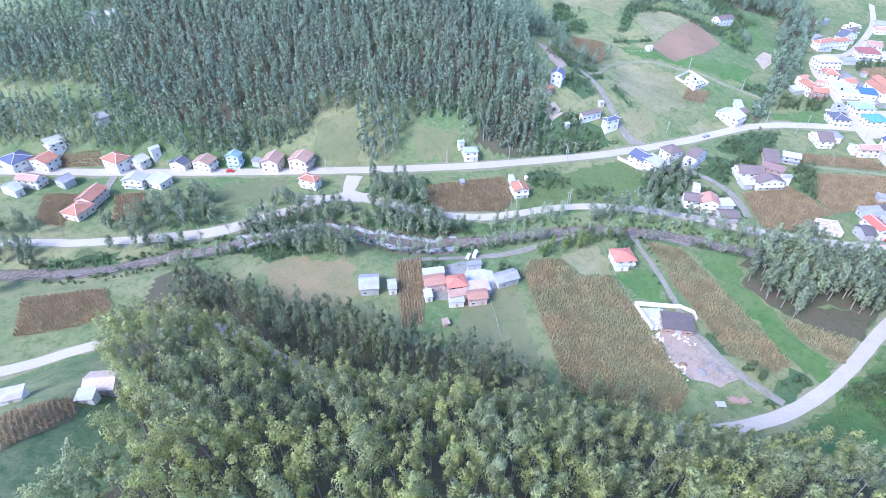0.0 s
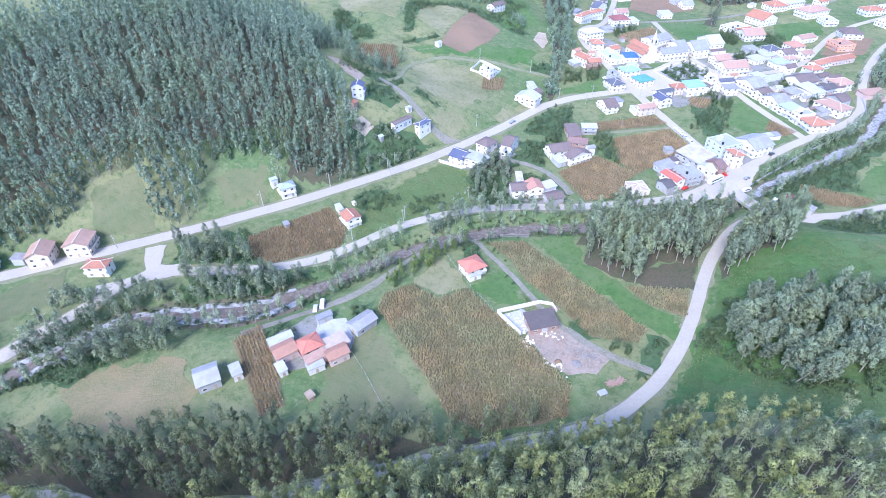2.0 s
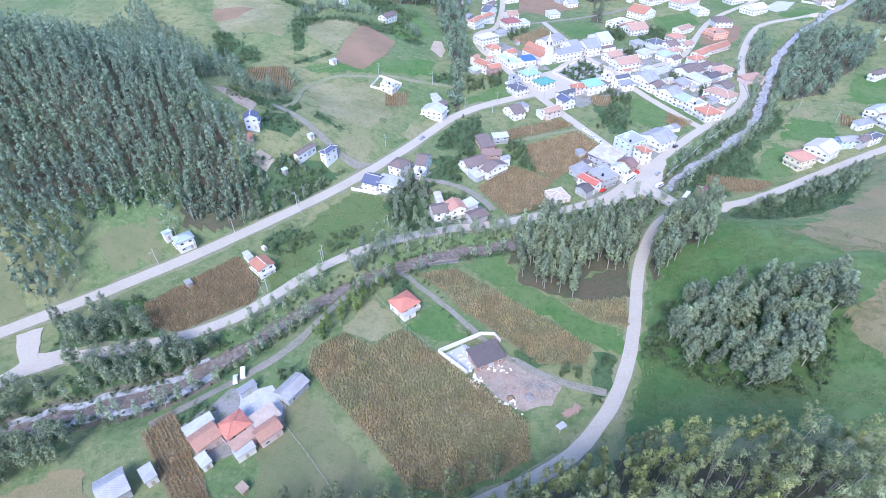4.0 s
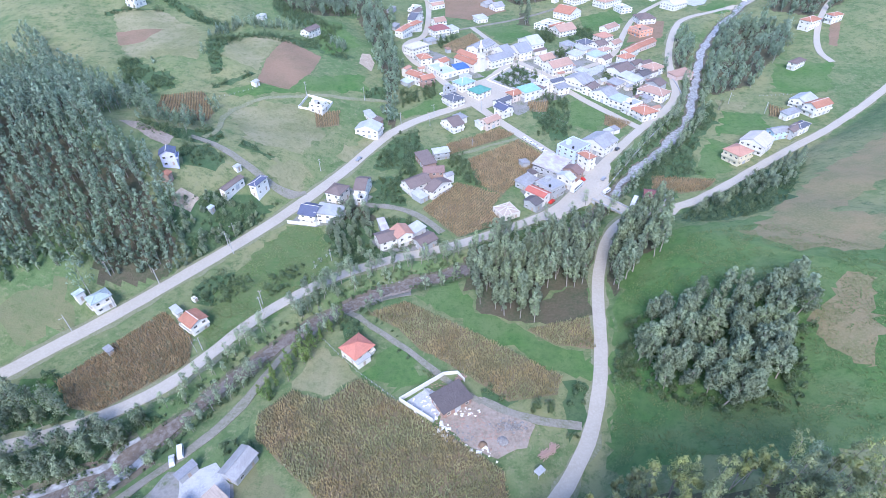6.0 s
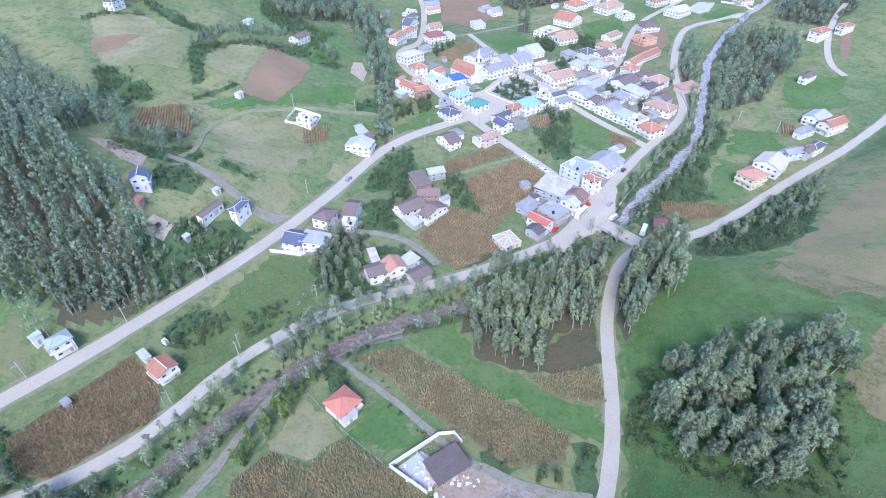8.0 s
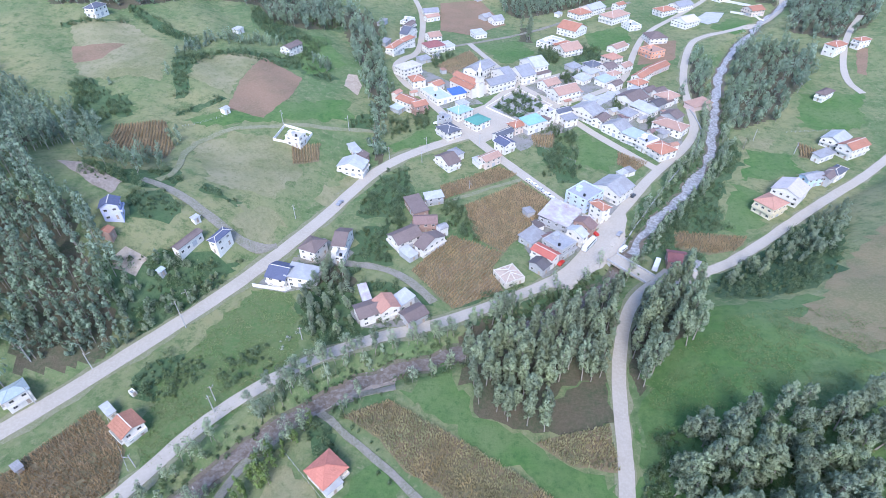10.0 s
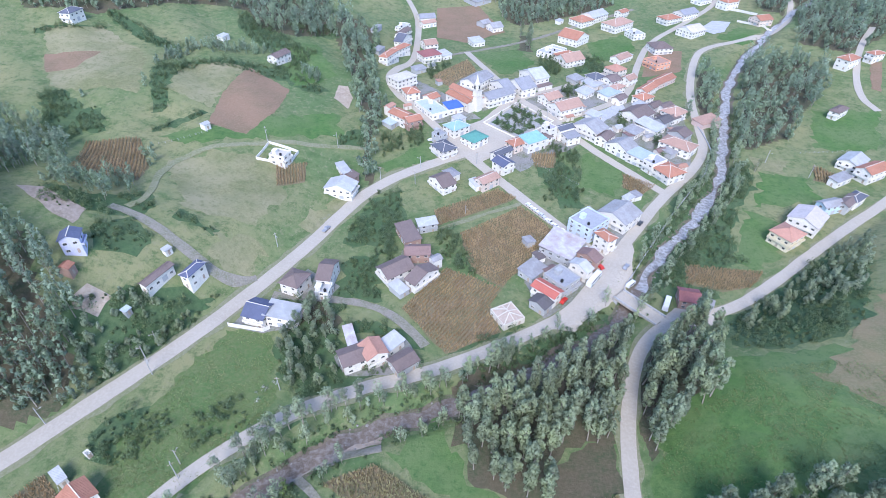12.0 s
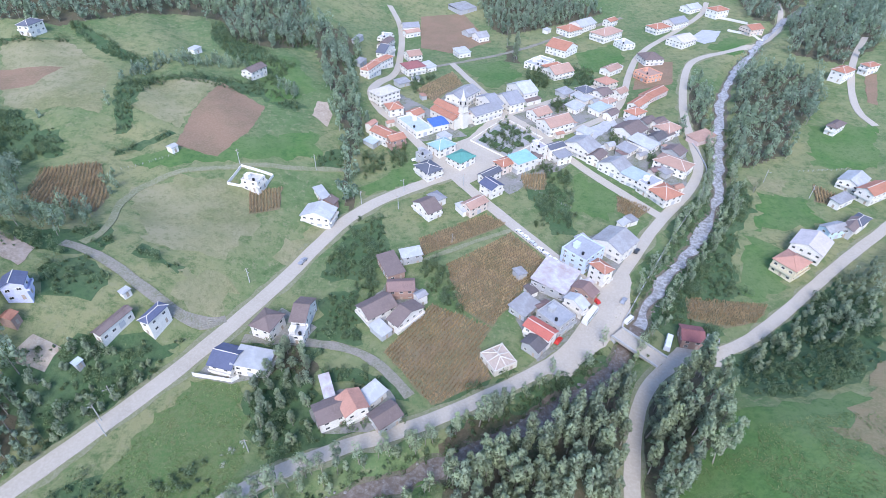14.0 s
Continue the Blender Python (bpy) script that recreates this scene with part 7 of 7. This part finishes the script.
stones("boulders", "pale rounded boulders in the river bed", along(RIVER, 4.8, 620, 3, 60, 470), 0.2, 0.75, 4, M["rock"])
church(-9.9, 479.3, 39, 14.4, 24.0, 5.5)
vehicle("car", "white", 19.3, 366.9, -57)
vehicle("car", "white", 21.9, 362.6, -57)
vehicle("car", "silver", 24.5, 358.3, -57)
vehicle("pickup", "white", 27.4, 353.3, -57)
vehicle("car", "white", 29.9, 349.6, -57)
vehicle("car", "white", 32.9, 345.6, -57)
vehicle("car", "silver", 36.2, 340.6, -57)
vehicle("pickup", "white", 40.1, 334.9, -57)
vehicle("car", "white", 42.8, 330.5, -57)
vehicle("bus", "white", 40.0, 310.6, 51)
vehicle("car", "red", 24.8, 298.0, 51)
vehicle("car", "dark", 72.1, 352.1, 51)
vehicle("car", "red", 44.8, 319.7, 121)
vehicle("car", "grey", 56.6, 319.7, 51)
vehicle("van", "white", 56.6, 310.7, 41)
vehicle("truck", "white", 66.7, 295.6, 61)
vehicle("pickup", "grey", -81.3, 346.6, 64)
vehicle("car", "grey", 65.4, 435.7, -57)
vehicle("car", "red", -265.2, 124.3, 43)
vehicle("van", "white", -116.4, 158.6, 113)
vehicle("car", "silver", -118.0, 155.5, 114)
vehicle("pickup", "white", -36.2, 345.6, 10)
vehicle("car", "white", -31.6, 431.7, 30)
pole(-181.1, 213.1, 9)
pole(-168.9, 225.5, 9)
pole(-156.7, 240.3, 9)
pole(-124.2, 201.8, 7)
pole(-129.9, 260.6, 9)
pole(-120.5, 404.7, 9)
pole(-84.3, 413.6, 10)
pole(-107.2, 226.2, 8)
pole(-101.0, 331.9, 8)
pole(-133.9, 266.2, 9)
pole(-106.0, 221.4, 9)
pole(-173.8, 237.4, 8)
pole(-39.8, 387.2, 8)
pole(-37.3, 402.0, 8)
pole(-82.7, 254.0, 7)
pole(-213.4, 112.5, 8)
pole(-133.0, 274.2, 8)
pole(162.3, 412.4, 8)
pole(179.4, 396.4, 8)
pole(35.5, 343.3, 8)
pole(-13.7, 359.1, 6)
pole(-5.6, 406.8, 8)
pole(-58.8, 391.4, 8)
pole(41.6, 457.6, 8)
pole(-226.7, 161.3, 8)
wall_line("parapet_wall", [(51.1, 302.8), (53.9, 309.6), (57.7, 314.7), (69.6, 331.5), (93.4, 363.6), (123.3, 400.9), (136.4, 427.4), (138.6, 448.9), (138.7, 458.0)], 1.0, 0.35, M["concrete"], "pale concrete parapet between road and river", "wall")
wall_line("yard_wall", [(-35.1, 168.2), (-46.8, 176.9), (-31.6, 187.6)], 2.2, 0.3, M["wall_white"], "whitewashed yard wall round a ruined house", "wall")
wall_line("yard_wall", [(-109.8, 284.2), (-95.3, 281.2), (-93.0, 282.9)], 2.0, 0.25, M["wall_white"], "white garden wall beside the main road", "wall")
wall_line("yard_wall", [(-123.1, 389.3), (-119.4, 403.2), (-103.5, 400.2), (-106.5, 389.3), (-123.1, 389.3)], 1.6, 0.25, M["wall_white"], "low white wall round a hillside villa", "wall")
wall_line("yard_wall", [(250.1, 699.8), (262.0, 685.2), (271.3, 669.6)], 2.2, 0.25, M["wall_white"], "white wall beside a grass ground", "wall")
wall_line("yard_wall", [(248.0, 657.4), (267.1, 629.7)], 1.8, 0.25, M["wall_white"], "long white wall of a sports ground", "wall")
wall_line("yard_wall", [(111.5, 436.9), (118.9, 415.2)], 1.8, 0.25, M["wall_cream"], "long pale wall of a house yard", "wall")
wall_line("plaza_wall", [(1.1, 452.8), (25.1, 481.0), (46.0, 457.1), (21.0, 433.5), (1.1, 452.8)], 0.9, 0.3, M["wall_white"], "low white wall round the village garden", "wall")
fence([(-79.0, 206.3), (-63.6, 190.2), (-47.0, 176.3)])
fence([(-93.5, 139.5), (-84.0, 131.7), (-72.9, 121.5)])
fence([(-171.8, 390.1), (-162.1, 398.5), (-152.1, 405.7)])
fence([(187.9, 422.7), (218.7, 423.9)])
fence([(17.0, 417.6), (48.5, 386.8)])
fence([(-142.1, 220.4), (-126.0, 200.6)])
fence([(98.6, 370.3), (121.1, 397.9)])
fence([(24.9, 359.2), (33.3, 343.9)])
GARDEN = [(3.1, 452.8), (24.8, 477.9), (43.9, 457.0), (21.4, 436.5)]
M["garden"] = surface("trodden_garden", (0.36, 0.35, 0.34), (0.27, 0.27, 0.24), (0.42, 0.41, 0.4), 0.2, 1.0, 0.9, 0.2)
patch("garden_paving", GARDEN, M["garden"], 0.22, "pale paved garden of the village square", "square")
patch("flower_bed", [(5.9, 453.4), (10.1, 458.2), (13.7, 454.8), (9.5, 450.2)], M["scrub"], 0.34, "planted bed in the village square", "flower bed", ragged=0.2)
patch("flower_bed", [(12.0, 447.9), (16.3, 452.4), (19.9, 449.0), (15.6, 444.7)], M["scrub"], 0.34, "planted bed in the village square", "flower bed", ragged=0.2)
patch("flower_bed", [(18.1, 442.3), (22.4, 446.5), (26.0, 443.1), (21.7, 439.1)], M["scrub"], 0.34, "planted bed in the village square", "flower bed", ragged=0.2)
patch("flower_bed", [(13.2, 461.7), (17.4, 466.5), (21.0, 462.8), (16.8, 458.2)], M["scrub"], 0.34, "planted bed in the village square", "flower bed", ragged=0.2)
patch("flower_bed", [(25.6, 449.6), (29.9, 453.8), (33.5, 450.1), (29.2, 446.0)], M["scrub"], 0.34, "planted bed in the village square", "flower bed", ragged=0.2)
patch("flower_bed", [(20.4, 470.0), (24.6, 474.7), (28.3, 470.8), (24.1, 466.1)], M["scrub"], 0.34, "planted bed in the village square", "flower bed", ragged=0.2)
patch("flower_bed", [(26.7, 463.4), (31.0, 467.9), (34.6, 463.9), (30.4, 459.6)], M["scrub"], 0.34, "planted bed in the village square", "flower bed", ragged=0.2)
patch("flower_bed", [(33.0, 456.8), (37.3, 461.0), (41.0, 457.0), (36.7, 453.0)], M["scrub"], 0.34, "planted bed in the village square", "flower bed", ragged=0.2)
stand("garden_shrubs", "clipped trees and shrubs in the village square", [GARDEN], 4.6, 2.6, 5.6, "shrub", 260, 0.5, 900, 0.05, 0.42, False, "shrubs")
bridge = new("bridge")
bridge.matrix_basis = pose(55.3, 294.8, 0.28, 0, 0, -51)
tagged(bridge, "short concrete road bridge over the river", "bridge")
under("deck", boxes("deck", [(-10.1, -3.6, -0.7, 10.1, 3.6, 0.0)], M["paved"]), bridge)
for s in (-1, 1):
    under("parapet", boxes("parapet", [(-10.1, -0.18, 0, 10.1, 0.18, 0.9)], M["concrete"]), bridge, pose(0, 3.45 * s, 0))
    under("abutment", boxes("abutment", [(-1.0, -3.5, -4.0, 1.0, 3.5, -0.7)], M["concrete"]), bridge, pose(9.1 * s, 0, 0))
rs = np.random.RandomState(12)
heap = np.concatenate([rs.normal((-9.5, 166.3), (2.6, 1.0), (240, 2)), rs.normal((-27.8, 163.1), (3, 2), (60, 2))])
stones("broken_slabs", "white broken slabs and blocks in the ruined yard", np.concatenate([rs.normal((-37.0, 174.5), (2.6, 2.6), (34, 2)), rs.normal((-31.5, 165.0), (1.6, 1.6), (26, 2)), rs.normal((-24.0, 172.0), (2.2, 1.2), (22, 2)), rs.normal((-21.0, 157.0), (2.5, 1.2), (18, 2))]), 0.25, 0.8, 14, M["wall_white"], "rubble", 0.18)
stones("rubble", "pale heap of broken stone beside the ruin", heap, 0.18, 0.5, 13, M["rock"], "rubble", 0.18)


def mound(name, x, y, r, h, material, label):
    """A tipped heap with an uneven cone's shape."""
    vs, fs, k = [], [], 14
    for j in range(6):
        t = j / 6
        for i in range(k):
            a = 2 * math.pi * i / k
            q = r * (1 - t) * (1 + 0.16 * noise.noise((x + 2 * math.cos(a), y + 2 * math.sin(a), t * 2)))
            vs.append((q * math.cos(a), q * math.sin(a), -0.3 + (h + 0.3) * math.sin(t * math.pi / 2)))
    vs.append((0, 0, h))
    fs = [(j * k + i, j * k + (i + 1) % k, (j + 1) * k + (i + 1) % k, (j + 1) * k + i) for j in range(5) for i in range(k)]
    fs += [(5 * k + i, 5 * k + (i + 1) % k, 6 * k) for i in range(k)]
    ob = tagged(new(name, mesh_of(name, vs, fs, material)), label, "heap")
    ob.matrix_basis = pose(x, y, z_at(x, y) + 0.15)


debris = np.concatenate([rs.normal((-24.0, 168.0), (5.0, 3.0), (200, 2)), rs.normal((-15.0, 163.0), (5.0, 3.0), (160, 2)), rs.normal((-33.0, 184.0), (2.5, 2.5), (70, 2))])
stones("clods", "brown clods and broken brick strewn over the yard", debris, 0.1, 0.42, 15, M["wall_brick"], "rubble", 0.18)
wall_line("wall_stub", [(-38.5, 181.5), (-35.0, 177.5), (-32.5, 179.5)], 1.4, 0.3, M["wall_grey"], "broken grey wall stub inside the ruin", "wall")
wall_line("wall_stub", [(-32.0, 188.0), (-26.5, 188.5), (-24.0, 185.0)], 1.6, 0.3, M["wall_white"], "broken whitewashed wall stub behind the ruin", "wall")
mound("earth_heap", -19.0, 159.6, 1.7, 1.2, M["plough"], "dark brown heap of earth in the ruined yard")
mound("gravel_heap", -12.5, 161.0, 2.4, 0.6, M["rock"], "pale grey heap of sand in the ruined yard")


def timber_pile(x, y, yaw, count, seed):
    """Loose sawn boards thrown on a heap, each one a board."""
    rt = random.Random(seed)
    base = new("timber_pile")
    base.matrix_basis = pose(x, y, z_at(x, y) + 0.15, 0, 0, yaw)
    tagged(base, "loose pile of reddish sawn boards beside the lane", "timber")
    board = boxes("board", [(-1.6, -0.13, -0.04, 1.6, 0.13, 0.04)], M["wall_brick"])
    for k in range(count):
        under("board", board, base, pose(rt.uniform(-0.9, 0.9), rt.uniform(-1.0, 1.0), 0.06 + 0.085 * (k // 5), rt.uniform(-3, 3), rt.uniform(-4, 4), rt.gauss(0, 22)))


timber_pile(0.5, 156.0, 35, 26, 5)
timber_pile(3.2, 158.0, 60, 18, 6)
timber_pile(-25.5, 186.5, 30, 16, 7)
hut = new("lean_to")
hut.matrix_basis = pose(-2.3, 149.6, z_at(-2.3, 149.6) + 0.1, 0, 0, 40)
tagged(hut, "small lean-to shelter with a pale sheet roof", "shelter")
under("roof", boxes("roof", [(-1.6, -1.1, 2.0, 1.6, 1.1, 2.08)], M["roof_whitemetal"]), hut)
for sx in (-1.4, 1.4):
    for sy in (-0.9, 0.9):
        under("post", boxes("post", [(-0.07, -0.07, -0.3, 0.07, 0.07, 2.0)], M["post"]), hut, pose(sx, sy, 0))
top = [o for o in scene.objects if o.name.startswith("house") and "unfinished" in o.get("label", "")][0]
for ax, ay, bx, by in ((-4.9, -5, 0, -1), (4.9, -5, 0, -1), (-4.9, 5, 0, 1), (4.9, 5, 0, 1), (0, -1, 0, 1), (-4.9, 0, 0, 0), (4.9, 0, 0, 0), (0, -5, 0, -1), (0, 5, 0, 1)):
    za, zb = (3.2 if abs(ax) + abs(ay) > 2 else 4.6), 4.6
    ln = math.dist((ax, ay, za), (bx, by, zb))
    under("rafter", boxes("rafter", [(-0.16, -0.12, -ln, 0.16, 0.12, 0)], M["wall_cream"]), top, look((ax, ay, za), (bx, by, zb)))
